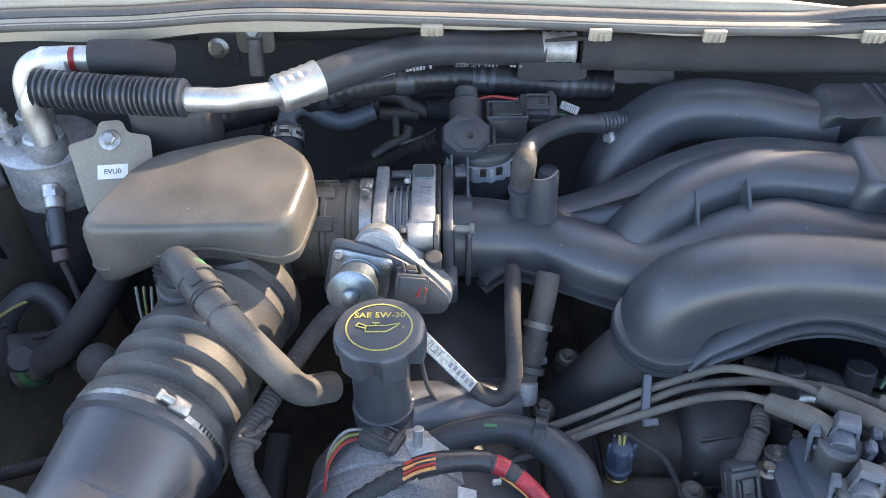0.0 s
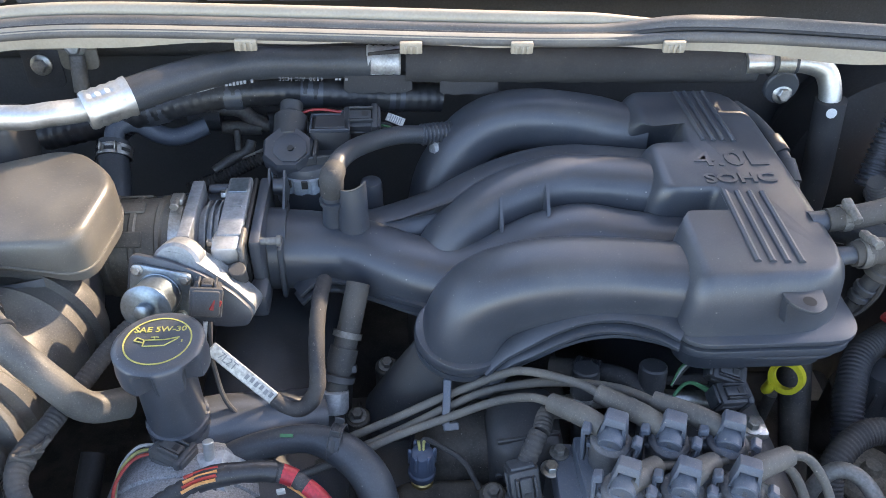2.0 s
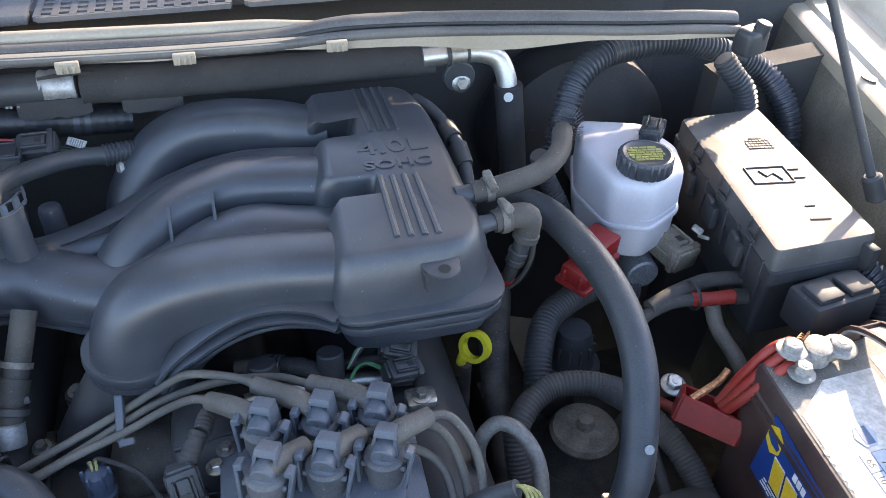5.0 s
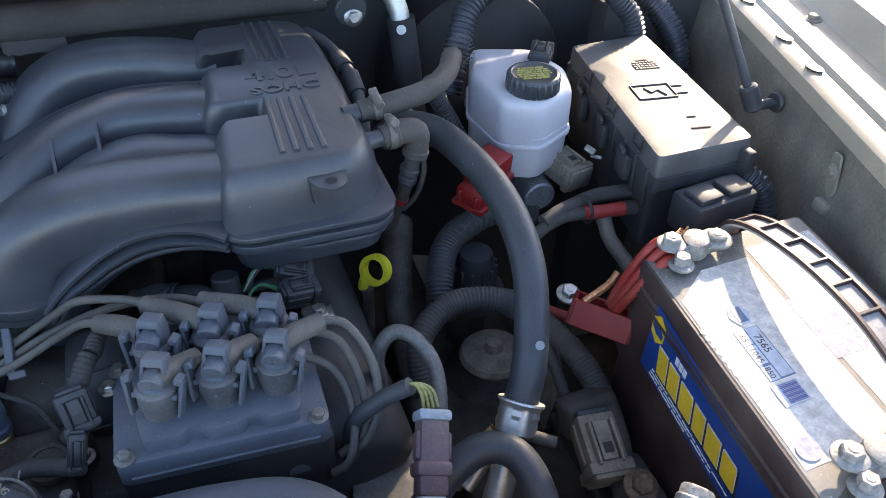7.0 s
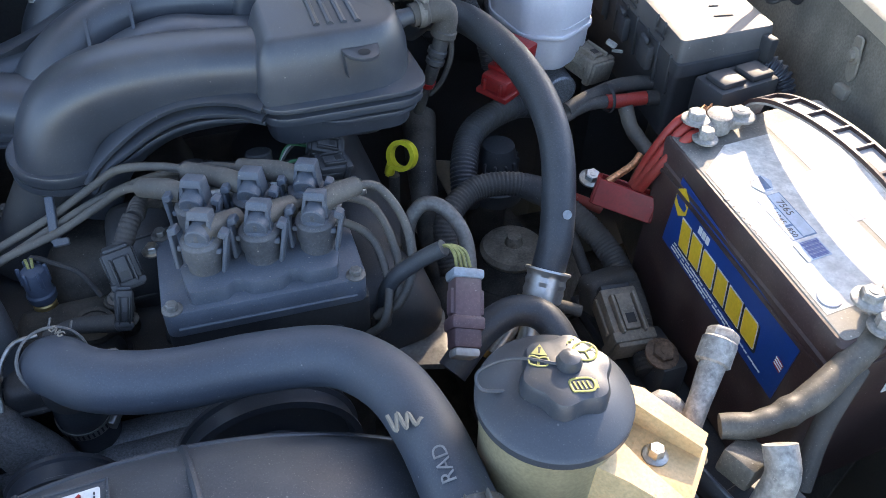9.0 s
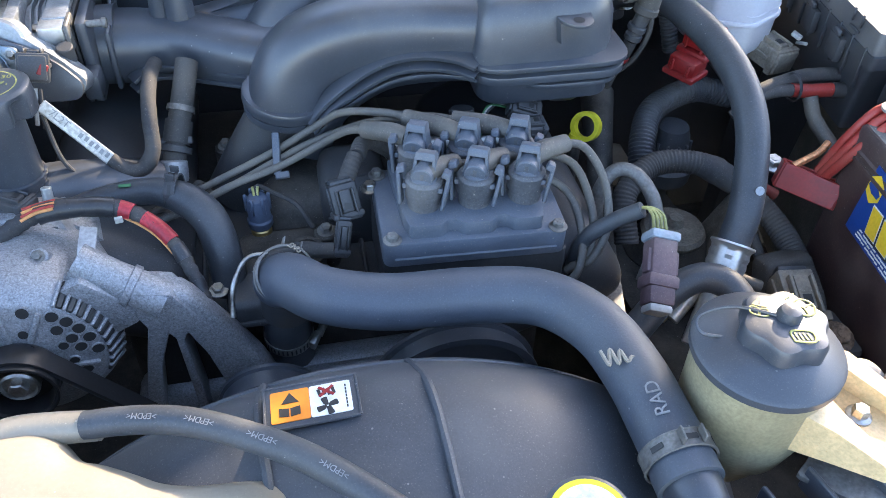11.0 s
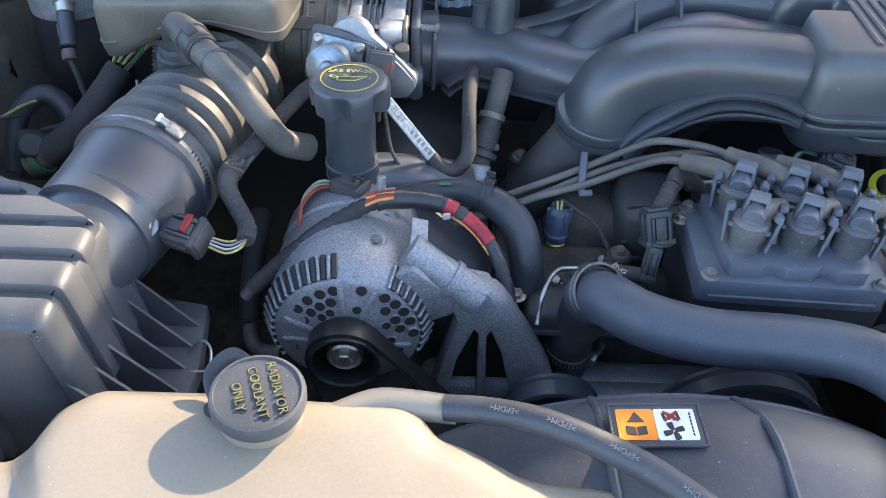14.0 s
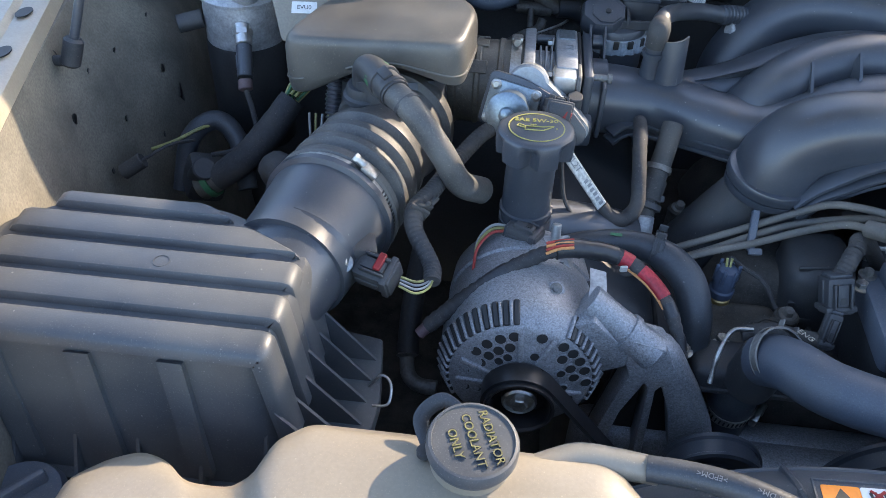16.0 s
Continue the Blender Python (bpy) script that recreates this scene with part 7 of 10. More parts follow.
part("rubber_hose", tube([(-0.135, 0.745, 1.033), (-0.09, 0.775, 1.036), (-0.02, 0.826, 1.028), (0.06, 0.852, 1.016), (0.117, 0.8585, 1.0120)], 0.0187, 24), RUBBER, ac1)
part("foam_sleeve", tube([(0.1600, 0.8560, 1.0118), (0.2555, 0.853, 1.0102), (0.4137, 0.8477, 1.0102), (0.5773, 0.8424, 1.0102)], [0.0222, 0.0206, 0.0206, 0.0206], 20, uneven=0.06), FOAM, ac1, "matt foam sleeve")
part("crimp", lathe([(0.0185, -0.02), (0.0195, -0.018), (0.0178, -0.012), (0.0195, -0.006), (0.0178, 0), (0.0195, 0.006), (0.0178, 0.012), (0.0195, 0.018), (0.0185, 0.02)], 24, along((0.1341, 0.8590, 1.0130), (0.309, 0.8560, 1.0118))), DULL_ALU, ac1, "dull crimp sleeve")
for c_at, c_to, half in (((-0.150, 0.737, 1.031), (-0.10, 0.767, 1.036), 0.024),):
    CM = along(c_at, c_to)
    part("crimp", loft([[tuple(CM @ Vector(((r + d * math.cos(8 * a)) * math.cos(a), (r + d * math.cos(8 * a)) * math.sin(a), z))) for a in [2 * math.pi * k / 64 for k in range(64)]] for z, r, d in ((-half, 0.0135, 0), (-half, 0.0190, 0), (-0.021, 0.0205, 0), (-0.017, 0.0208, 0.0003), (-0.013, 0.0192, 0.0010), (-0.009, 0.0208, 0.0003), (-0.004, 0.0192, 0.0010), (0.001, 0.0208, 0.0003), (0.006, 0.0192, 0.0010), (0.011, 0.0208, 0.0003), (0.016, 0.0198, 0.0006), (0.020, 0.0212, 0), (half, 0.0214, 0), (half, 0.0185, 0))]), ALU_TUBE, ac1, "dimpled crimp sleeve")
part("aluminium_pipe", tube([(-0.155, 0.734, 1.0308), (-0.174, 0.7215, 1.0325), (-0.198, 0.7080, 1.0365), (-0.2234, 0.7005, 1.0373), (-0.2919, 0.706, 1.0373), (-0.3505, 0.7109, 1.0392)], 0.0125, 20), ALU_TUBE, ac1)
part("ribbed_sleeve", tube([(-0.2547, 0.7031, 1.0383), (-0.2919, 0.706, 1.0383), (-0.331, 0.709, 1.0392), (-0.4073, 0.7139, 1.0441)], 0.0175, 24, ribs=0.0062, rib_depth=0.004), PLASTIC, ac1, "black corrugated sleeve")
part("pipe_elbow", tube([(-0.3897, 0.7129, 1.0432), (-0.4092, 0.7119, 1.0373), (-0.417, 0.709, 1.0177), (-0.4141, 0.706, 0.9854)], 0.0125, 20), ALU_TUBE, ac1)
part("upper_pipe", tube([(-0.4405, 0.7481, 1.0001), (-0.4386, 0.755, 1.0314), (-0.419, 0.7608, 1.049), (-0.3603, 0.7628, 1.051), (-0.3212, 0.7628, 1.051)], 0.013, 20), ALU_TUBE, ac1)
part("foam_sleeve", tube([(-0.3652, 0.7628, 1.052), (-0.3163, 0.7647, 1.051), (-0.2919, 0.7774, 1.0392)], 0.018, 18, uneven=0.05), FOAM, ac1)
part("sticker", lathe([(0.0134, -0.014), (0.0134, 0.014)], 24, along((-0.4043, 0.7618, 1.05), (-0.2919, 0.7628, 1.052)), cap=False), WHITE, ac1, "white paper sticker")
part("sticker_edge", lathe([(0.0136, -0.003), (0.0136, 0.003)], 24, along((-0.3828, 0.7618, 1.0505), (-0.2919, 0.7628, 1.052)), cap=False), RED, ac1, "orange red stripe")
acc = thing("ac_accumulator", "aluminium air conditioning accumulator can", "air conditioning part", (-0.435, 0.735, 0.85))
part("jacket", lathe([(0.05, 0.74), (0.0535, 0.745), (0.0535, 0.892), (0.0525, 0.895)], 44, pose(-0.438, 0.750, 0)), RUBBER_AND_SHADE, acc, "black insulating jacket")
part("can", lathe([(0.05, 0.88), (0.052, 0.885), (0.052, 0.94), (0.050, 0.950), (0.054, 0.952), (0.054, 0.956), (0.050, 0.960), (0.044, 0.9625), (0.012, 0.964)], 44, pose(-0.438, 0.750, 0)), DULL_ALU, acc)
part("fitting", join(cyl((-0.424, 0.722, 0.955), (-0.424, 0.722, 0.985), 0.0215, 24), cyl((-0.452, 0.768, 0.955), (-0.452, 0.768, 0.985), 0.0195, 24)), DULL_ALU, acc)
part("port", join(cyl((-0.470, 0.735, 0.955), (-0.473, 0.737, 1.005), 0.006, 14), hexagon(0.009, 0.008, pose(-0.471, 0.736, 0.975)), lathe([(0.008, 0), (0.008, 0.004)], 14, pose(-0.4725, 0.737, 0.994))), DULL_ALU, acc)
part("pressure_switch", join(cyl((-0.426, 0.703, 0.931), (-0.420, 0.684, 0.913), 0.0105, 18), hexagon(0.0125, 0.008, along((-0.4245, 0.698, 0.926), (-0.418, 0.672, 0.90)))), ALU_TUBE, acc, "bright hex switch body")
part("switch_plug", join(cyl((-0.420, 0.684, 0.913), (-0.413, 0.655, 0.884), 0.0100, 14), rbox(0.020, 0.004, 0.018, 0.001, 1, along((-0.418, 0.673, 0.906), (-0.413, 0.653, 0.886)))), PLASTIC, acc, "black clip plug")
part("plug_boot", cyl((-0.413, 0.652, 0.882), (-0.41, 0.643, 0.873), 0.009, 12), MAROON, acc)
part("wire", tube([(-0.41, 0.643, 0.873), (-0.40, 0.63, 0.85), (-0.395, 0.615, 0.825), (-0.42, 0.60, 0.81), (-0.45, 0.60, 0.80)], 0.0035, 8), LOOM, acc)
part("side_port", cyl((-0.485, 0.725, 0.925), (-0.515, 0.712, 0.92), 0.012, 14), PLASTIC_DULL, acc, "black port cap")
evb = thing("mounting_bracket", "pale painted steel bracket with a small sticker", "bracket", (-0.37, 0.73, 0.9))
EM = frame_at((-0.362, 0.726, 0.948), (1, 0.12, 0), (0, -0.62, 0.78))
part("plate", plate(rounded([(-0.030, -0.060), (0.006, -0.060), (0.04, -0.02), (0.036, 0.025), (0.012, 0.03), (0.006, 0.045), (-0.018, 0.045), (-0.022, 0.028), (-0.052, 0.02)], 0.006), 0, 0.003, 0.001, 2, EM), PAINT_DULL, evb)
part("bolt", bolt_bm(EM @ Vector((-0.006, 0.022, 0.003)), EM.to_3x3() @ Vector((0, 0, 1)), 0.0075, 0.007), STEEL, evb)
part("sticker", plate([(-0.02, -0.022), (0.012, -0.022), (0.012, -0.006), (-0.02, -0.006)], 0.003, 0.0036, 0, 1, EM), WHITE, evb, "white sticker")
part("lettering", letters("EVU0", 0.008, EM @ pose(-0.004, -0.014, 0.0037), 0.0002), INK, evb, "black letters", smooth=False)
part("box", rbox(0.09, 0.06, 0.07, 0.01, 3, pose(-0.31, 0.79, 0.92)), PLASTIC_DULL, evb, "black box behind")

pip = thing("heater_pipe", "aluminium pipe with black sleeve clamped to the firewall", "air conditioning line", (0.63, 0.79, 0.95))
part("pipe", tube([(0.545, 0.80, 1.035), (0.585, 0.80, 1.036), (0.615, 0.798, 1.036), (0.638, 0.794, 1.028), (0.648, 0.786, 1.008), (0.650, 0.780, 0.985), (0.655, 0.775, 0.93)], 0.0125, 20), ALU_TUBE, pip)
part("sleeve", tube([(0.650, 0.780, 0.998), (0.655, 0.776, 0.95), (0.660, 0.772, 0.90), (0.665, 0.77, 0.84)], 0.0175, 20), FOAM, pip, "black foam sleeve")
part("dot", lathe([(0.006, 0), (0.006, 0.0008)], 16, along((0.645, 0.7625, 0.99), (0.635, 0.70, 0.99 + 0.01))), WHITE, pip, "white paint dot")
part("clamp_liner", lathe([(0.0126, -0.014), (0.0158, -0.014), (0.0158, 0.014), (0.0126, 0.014)], 28, along((0.588, 0.80, 1.036), (0.70, 0.80, 1.036)), cap=False), RUBBER, pip, "rubber liner of the clamp")
part("p_clamp", lathe([(0.0156, -0.0095), (0.0172, -0.0095), (0.0172, 0.0095), (0.0156, 0.0095)], 28, along((0.588, 0.80, 1.036), (0.70, 0.80, 1.036)), cap=False), STEEL, pip, "steel clamp band")
part("clamp_ear", rbox(0.022, 0.004, 0.034, 0.002, 2, pose(0.590, 0.785, 0.995)), STEEL, pip)
part("bolt", bolt_bm((0.590, 0.783, 1.005), (0, -1, 0.2), 0.0075, 0.007), STEEL, pip)
part("rubber_pad", cyl((0.588, 0.79, 1.012), (0.588, 0.782, 1.012), 0.02, 20), RUBBER, pip)

wrp = thing("wrapped_harness", "black tape-wrapped wiring harness along the firewall", "wiring harness", (0.0, 0.8, 1.0))
WRP = [(-0.274, 0.838, 0.9308), (-0.168, 0.838, 0.9573), (-0.0726, 0.8486, 0.9764), (0.0122, 0.8539, 0.9785), (0.1182, 0.8592, 0.9679), (0.203, 0.8698, 0.9573)]
part("wrapped_cable", tube(WRP, 0.018, 18, ribs=0.012, rib_depth=0.0008), VINYL, wrp)
for k in (1, 2, 3, 4):
    a, b = Vector(WRP[k]), Vector(WRP[k + 1])
    part("tape_band", tube([a * 0.8 + b * 0.2, a * 0.55 + b * 0.45], 0.0187, 18), PLASTIC, wrp, "shiny tape band")
cond = hose("corrugated_conduit", "black corrugated wiring conduit over the brake booster", "wiring conduit", [(0.692, 0.690, 0.93), (0.704, 0.706, 0.965), (0.713, 0.716, 0.990), (0.728, 0.729, 1.018), (0.758, 0.742, 1.036), (0.792, 0.750, 1.041), (0.852, 0.757, 1.042), (0.90, 0.759, 1.034), (0.952, 0.757, 1.015), (0.985, 0.750, 0.999), (1.005, 0.738, 0.985), (1.020, 0.716, 0.960), (1.026, 0.70, 0.93), (1.024, 0.69, 0.89)], 0.0150, PLASTIC, n=16, ribs=0.006, rib_depth=0.0028)
hose("corrugated_conduit", "black corrugated conduit beside the fuse box", "wiring conduit", [(0.945, 0.766, 1.010), (0.962, 0.760, 0.988), (0.980, 0.752, 0.966), (0.988, 0.745, 0.93), (0.988, 0.742, 0.89)], 0.0135, PLASTIC, n=16, ribs=0.006, rib_depth=0.0028)
hose("corrugated_conduit", "black corrugated conduit between fuse box and battery", "wiring conduit", [(0.965, 0.47, 0.90), (0.985, 0.445, 0.88), (0.985, 0.425, 0.83), (0.97, 0.41, 0.76)], 0.0145, PLASTIC, n=16, ribs=0.006, rib_depth=0.003)
hose("corrugated_conduit", "black corrugated conduit under the brake reservoir", "wiring conduit", [(0.655, 0.655, 0.97), (0.672, 0.660, 0.93), (0.692, 0.655, 0.89), (0.705, 0.645, 0.84)], 0.0105, PLASTIC_DULL, n=16, ribs=0.005, rib_depth=0.0012)

# breather hose over the intake hose
brt = thing("breather_hose", "grey-black crankcase breather hose with a quick connector", "hose", (-0.15, 0.45, 0.94))
part("hose", tube([(-0.214, 0.498, 0.982), (-0.19, 0.468, 0.985), (-0.168, 0.446, 0.978), (-0.140, 0.437, 0.942), (-0.122, 0.440, 0.908), (-0.100, 0.462, 0.885)], [0.014, 0.0135, 0.0132, 0.0132, 0.0135, 0.0142], 24, step=0.006), BELLOWS, brt)
part("quick_connector", tube([(-0.234, 0.522, 0.962), (-0.231, 0.518, 0.985), (-0.216, 0.500, 0.990), (-0.192, 0.471, 0.985)], [0.0125, 0.0135, 0.015, 0.0155], 20, step=0.005), PLASTIC_DULL, brt)
part("green_lock", lathe([(0.0155, -0.003), (0.0155, 0.003)], 24, along((-0.213, 0.497, 0.989), (-0.19, 0.469, 0.985)), cap=False), GREEN, brt, "green locking ring")

# ---- struts ----
for nm, a, b in (("right", (1.010, 0.520, 0.948), (0.665, 0.765, 1.76)), ("left", (-0.570, 0.545, 0.948), (-0.33, 0.765, 1.76))):
    st = thing("gas_strut", "black gas strut with a rubber ball socket on the fender", "gas strut", a, "bonnet struts")
    A, B = Vector(a), Vector(b)
    part("socket", join(cyl(A - (B - A).normalized() * 0.005, A + (B - A).normalized() * 0.028, 0.011, 18, bevel=0.003), cyl(A, A + Vector((0.03 if nm == "right" else -0.03, 0, 0)), 0.006, 14)), PLASTIC_DULL, st)
    part("rod", cyl(A + (B - A).normalized() * 0.025, B, 0.0052, 14), PLASTIC, st)
    part("ball_pad", lathe([(0.013, 0), (0.011, 0.003)], 20, along(A + Vector((0.032 if nm == "right" else -0.024, 0, 0)), A)), PLASTIC_DULL, st)

# smooth tape bands on the conduit
for band in ([(0.772, 0.746, 1.0385), (0.792, 0.750, 1.041), (0.802, 0.7515, 1.0413)], [(0.936, 0.7578, 1.0213), (0.952, 0.757, 1.015), (0.966, 0.754, 1.0085)]):
    part("tape_band", tube(band, 0.0158, 16, step=0.006), VINYL, cond, "smooth black tape")


# ---- left rear: purge valve, heater pipes, harness ----
pv = thing("purge_valve", "black purge valve on a toothed pale blue disc", "valve", (0.035, 0.755, 0.93))
part("toothed_disc", loft([[(0.044 + (0.0405 + 0.0025 * (math.cos(18 * a) > 0)) * math.cos(a), 0.761 + (0.0405 + 0.0025 * (math.cos(18 * a) > 0)) * math.sin(a), z) for a in [2 * math.pi * i / 72 for i in range(72)]] for z in (0.922, 0.940)]), PALE_BLUE, pv, "pale blue-grey toothed rim")
part("base", lathe([(0.038, 0.895), (0.038, 0.939), (0.0385, 0.944), (0.036, 0.949), (0.030, 0.951)], 44, pose(0.044, 0.761, 0)), PLASTIC, pv)
octm = along((0.026, 0.757, 0.945), (0.026, 0.757 - 0.38, 0.945 + 0.9)) @ pose(0, 0, 0, 0, 0, 22.5)
part("octagon_cap", lathe([(0.027, 0), (0.0295, 0.003), (0.0295, 0.021), (0.0265, 0.026), (0.020, 0.0262)], 8, octm), PLASTIC, pv)
part("port", join(cyl((0.026, 0.770, 0.960), (0.026, 0.800, 0.975), 0.019, 20), cyl((0.026, 0.795, 0.970), (0.027, 0.815, 0.985), 0.013, 18)), PLASTIC_DULL, pv)
part("relay_frame", join(rbox(0.044, 0.034, 0.03, 0.003, 2, pose(0.072, 0.782, 0.945)), rbox(0.034, 0.026, 0.004, 0.001, 1, pose(0.072, 0.782, 0.975))), PLASTIC_DULL, pv)
cn2 = connector(pv, (0.108, 0.795, 0.968), (1, 0, 0), (0, -0.4, 1), (0.042, 0.03, 0.026))
for k in range(3):
    part("wire", tube([(0.128, 0.79 + 0.005 * k, 0.965), (0.142, 0.785 + 0.006 * k, 0.962), (0.15, 0.775 + 0.005 * k, 0.95)], 0.0013, 6), GREEN if k == 1 else LOOM, cn2)
part("red_wire", tube([(0.035, 0.80, 0.978), (0.055, 0.803, 0.982), (0.085, 0.80, 0.98)], 0.0016, 6), RED, pv)
eh = thing("purge_hose", "black vacuum hose with corrugated end from the manifold post", "hose", (0.15, 0.70, 0.97))
part("hose", tube([(0.081, 0.660, 0.985), (0.086, 0.682, 0.990), (0.100, 0.715, 0.984), (0.125, 0.750, 0.973), (0.152, 0.774, 0.964), (0.180, 0.785, 0.957)], 0.0105, 18), RUBBER, eh)
part("corrugated_end", tube([(0.174, 0.783, 0.958), (0.200, 0.792, 0.955), (0.232, 0.800, 0.95)], 0.0118, 18, ribs=0.005, rib_depth=0.002), PLASTIC, eh)
part("elbow_cap", join(tube([(0.0797, 0.655, 0.970), (0.0800, 0.655, 0.985), (0.081, 0.659, 0.990), (0.083, 0.670, 0.989)], [0.0120, 0.0125, 0.0125, 0.0118], 20, step=0.004), lathe([(0.0105, 0.988), (0.007, 0.997), (0.004, 1.000), (0.001, 1.0005)], 20, pose(0.0805, 0.6545, 0))), RUBBER_DUSTY, eh)
part("white_tag", rbox(0.022, 0.010, 0.0012, 0.0004, 1, pose(0.146, 0.806, 0.965, 40, 12, -22)), TAG, eh)
part("tag_print", join(*[rbox(0.0012, 0.0075, 0.0003, 0, 1, pose(0.146, 0.806, 0.965, 40, 12, -22) @ pose(-0.006 + 0.0026 * k, 0, 0.0012)) for k in range(6)]), GREY_MARK, eh, "bar marks", smooth=False)
part("foil_wrap", tube([(0.188, 0.778, 0.941), (0.205, 0.786, 0.938), (0.222, 0.793, 0.938)], 0.008, 12, ribs=0.005, rib_depth=0.002, uneven=0.2), DULL_ALU, eh, "crumpled foil wrap")
hp = thing("heater_hose", "black heater hose elbow with a grey pipe and spring clamp", "hose", (-0.16, 0.74, 0.9))
part("hose", tube([(-0.158, 0.670, 0.90), (-0.160, 0.700, 0.935), (-0.166, 0.735, 0.962), (-0.166, 0.752, 0.975)], 0.0165, 18), RUBBER, hp)
part("pipe", tube([(-0.166, 0.745, 0.97), (-0.164, 0.762, 0.985), (-0.148, 0.775, 0.985), (-0.128, 0.780, 0.968), (-0.105, 0.782, 0.962), (-0.075, 0.795, 0.968)], 0.0105, 16), PLASTIC_GREY, hp, "grey pipe")
spring_clamp(hp, (-0.165, 0.742, 0.967), (0, 0.7, 0.5), 0.0172, 0.012)
part("second_hose", tube([(-0.20, 0.80, 0.90), (-0.19, 0.79, 0.94), (-0.17, 0.79, 0.97), (-0.13, 0.80, 0.985)], 0.014, 16, ribs=0.006, rib_depth=0.002), PLASTIC, hp)
fl = thing("fuel_fittings", "small bare metal pipes and fittings against the firewall", "pipe fitting", (-0.03, 0.80, 0.93))
part("pipe", tube([(-0.075, 0.815, 0.978), (-0.045, 0.818, 0.975), (-0.028, 0.815, 0.962), (-0.01, 0.815, 0.955)], 0.009, 14), DULL_METAL, fl)
part("pipe", tube([(-0.065, 0.812, 0.955), (-0.04, 0.81, 0.955), (-0.02, 0.812, 0.953)], 0.008, 14), DULL_METAL, fl)
part("sleeve", tube([(-0.10, 0.812, 0.965), (-0.085, 0.812, 0.966), (-0.065, 0.813, 0.966)], 0.014, 14), RUBBER, fl)
part("hose_stub", tube([(-0.012, 0.815, 0.957), (0.01, 0.82, 0.955), (0.03, 0.825, 0.94)], 0.0135, 16), RUBBER, fl)
part("small_pipe", tube([(-0.072, 0.765, 0.925), (-0.055, 0.775, 0.933), (-0.035, 0.782, 0.94), (-0.03, 0.79, 0.95)], 0.006, 12), DULL_METAL, fl)
part("stud", cyl((-0.045, 0.785, 0.94), (-0.046, 0.795, 0.962), 0.004, 10), DULL_METAL, fl)
part("wire", tube([(-0.04, 0.775, 0.935), (-0.01, 0.765, 0.955), (0.0, 0.76, 0.965)], 0.0018, 6), STEEL, fl)
part("loom", tube([(-0.10, 0.745, 0.915), (-0.06, 0.755, 0.925), (-0.02, 0.765, 0.94), (0.0, 0.77, 0.945)], 0.007, 10, ribs=0.004, rib_depth=0.0012), LOOM, fl)
part("dark_pipe", tube([(-0.15, 0.69, 0.925), (-0.11, 0.695, 0.93), (-0.06, 0.70, 0.93), (0.0, 0.70, 0.925)], 0.011, 14), RUBBER, fl)
fb1 = thing("firewall_bracket", "beige painted firewall bracket with a zinc bolt", "bracket", (-0.27, 0.85, 1.0))
for bx, bz in ((-0.262, 1.012), (-0.218, 1.035)):
    part("plate", plate(rounded([(-0.022, -0.03), (0.022, -0.03), (0.022, 0.03), (-0.022, 0.03)], 0.01), 0, 0.004, 0.001, 2, frame_at((bx, 0.868, bz), (1, 0, 0), (0, -1, 0.1))), PAINT_DULL if bx > -0.25 else PLASTIC_DULL, fb1)
    part("bolt", bolt_bm((bx, 0.862, bz), (0, -1, 0.2), 0.008, 0.008), STEEL, fb1)
part("stud", cyl((-0.218, 0.86, 1.025), (-0.218, 0.845, 0.985), 0.009, 14), DULL_METAL, fb1)
part("arm", rbox(0.09, 0.10, 0.004, 0.001, 1, pose(-0.24, 0.912, 1.03)), PAINT_DULL, fb1)

# hose print
AC_PRINT = [(-0.095, 0.7600, 1.0225), (-0.05, 0.7890, 1.0200), (0.0, 0.8160, 1.0140), (0.045, 0.8310, 1.0065), (0.09, 0.8380, 1.0010), (0.125, 0.8400, 0.9980)]


def on_hose(u):
    """The place and way of the print line at u from 0 to 1."""
    S = spline(AC_PRINT, 0.004)
    k = min(int(u * (len(S) - 1)), len(S) - 2)
    return S[k][0], (S[k + 1][0] - S[k][0]).normalized()


for k, ch in enumerate("4890 A/C HOSE"):
    if ch != " ":
        o, d = on_hose(0.74 - 0.0175 * k)
        part("lettering", letters(ch, 0.0062, frame_at(o, -d, (0.1, -0.93, 0.35)), 0.0003), GREY_MARK, ac1, "white print on the hose", smooth=False)
for k in range(22):                      # trade names as plain bars
    if k not in (9, 10, 18):
        o, d = on_hose(0.06 + 0.0195 * k if k < 19 else 0.80 + 0.03 * (k - 19))
        part("print_bar", rbox(0.0030, 0.0026 + 0.0014 * (12 < k < 18), 0.0006, 0, 1, frame_at(o, d, (0.1, -0.93, 0.35))), GREY_MARK, ac1, "print bar", smooth=False)
part("stripe", tube([(0.097, 0.8431, 1.0039), (0.1267, 0.8438, 1.0034)], 0.0009, 6), WHITE, ac1)
part("foam_flap", loft([[(0.1161, 0.8433, 1.0283), (0.1606, 0.8401, 1.0325), (0.1871, 0.8486, 1.0262), (0.1606, 0.8539, 1.0283)], [(0.1161, 0.8433, 1.0325), (0.1606, 0.8401, 1.0368), (0.1871, 0.8486, 1.0294), (0.1606, 0.8539, 1.0325)]]), FOAM, ac1)


def foam_skirt(x0, x1, top, deep):
    n = 14
    rings = []
    for i in range(n + 1):
        x = x0 + (x1 - x0) * i / n
        h = deep * (0.92 + 0.05 * math.sin(i * 2.3) + 0.04 * math.sin(i * 5.1))
        if i in (0, n):
            h *= 0.75
        rings.append([(x, 0.850, top), (x, 0.8405, top), (x, 0.8375, top - h), (x, 0.8420, top - h - 0.001)])
    return loft(rings)


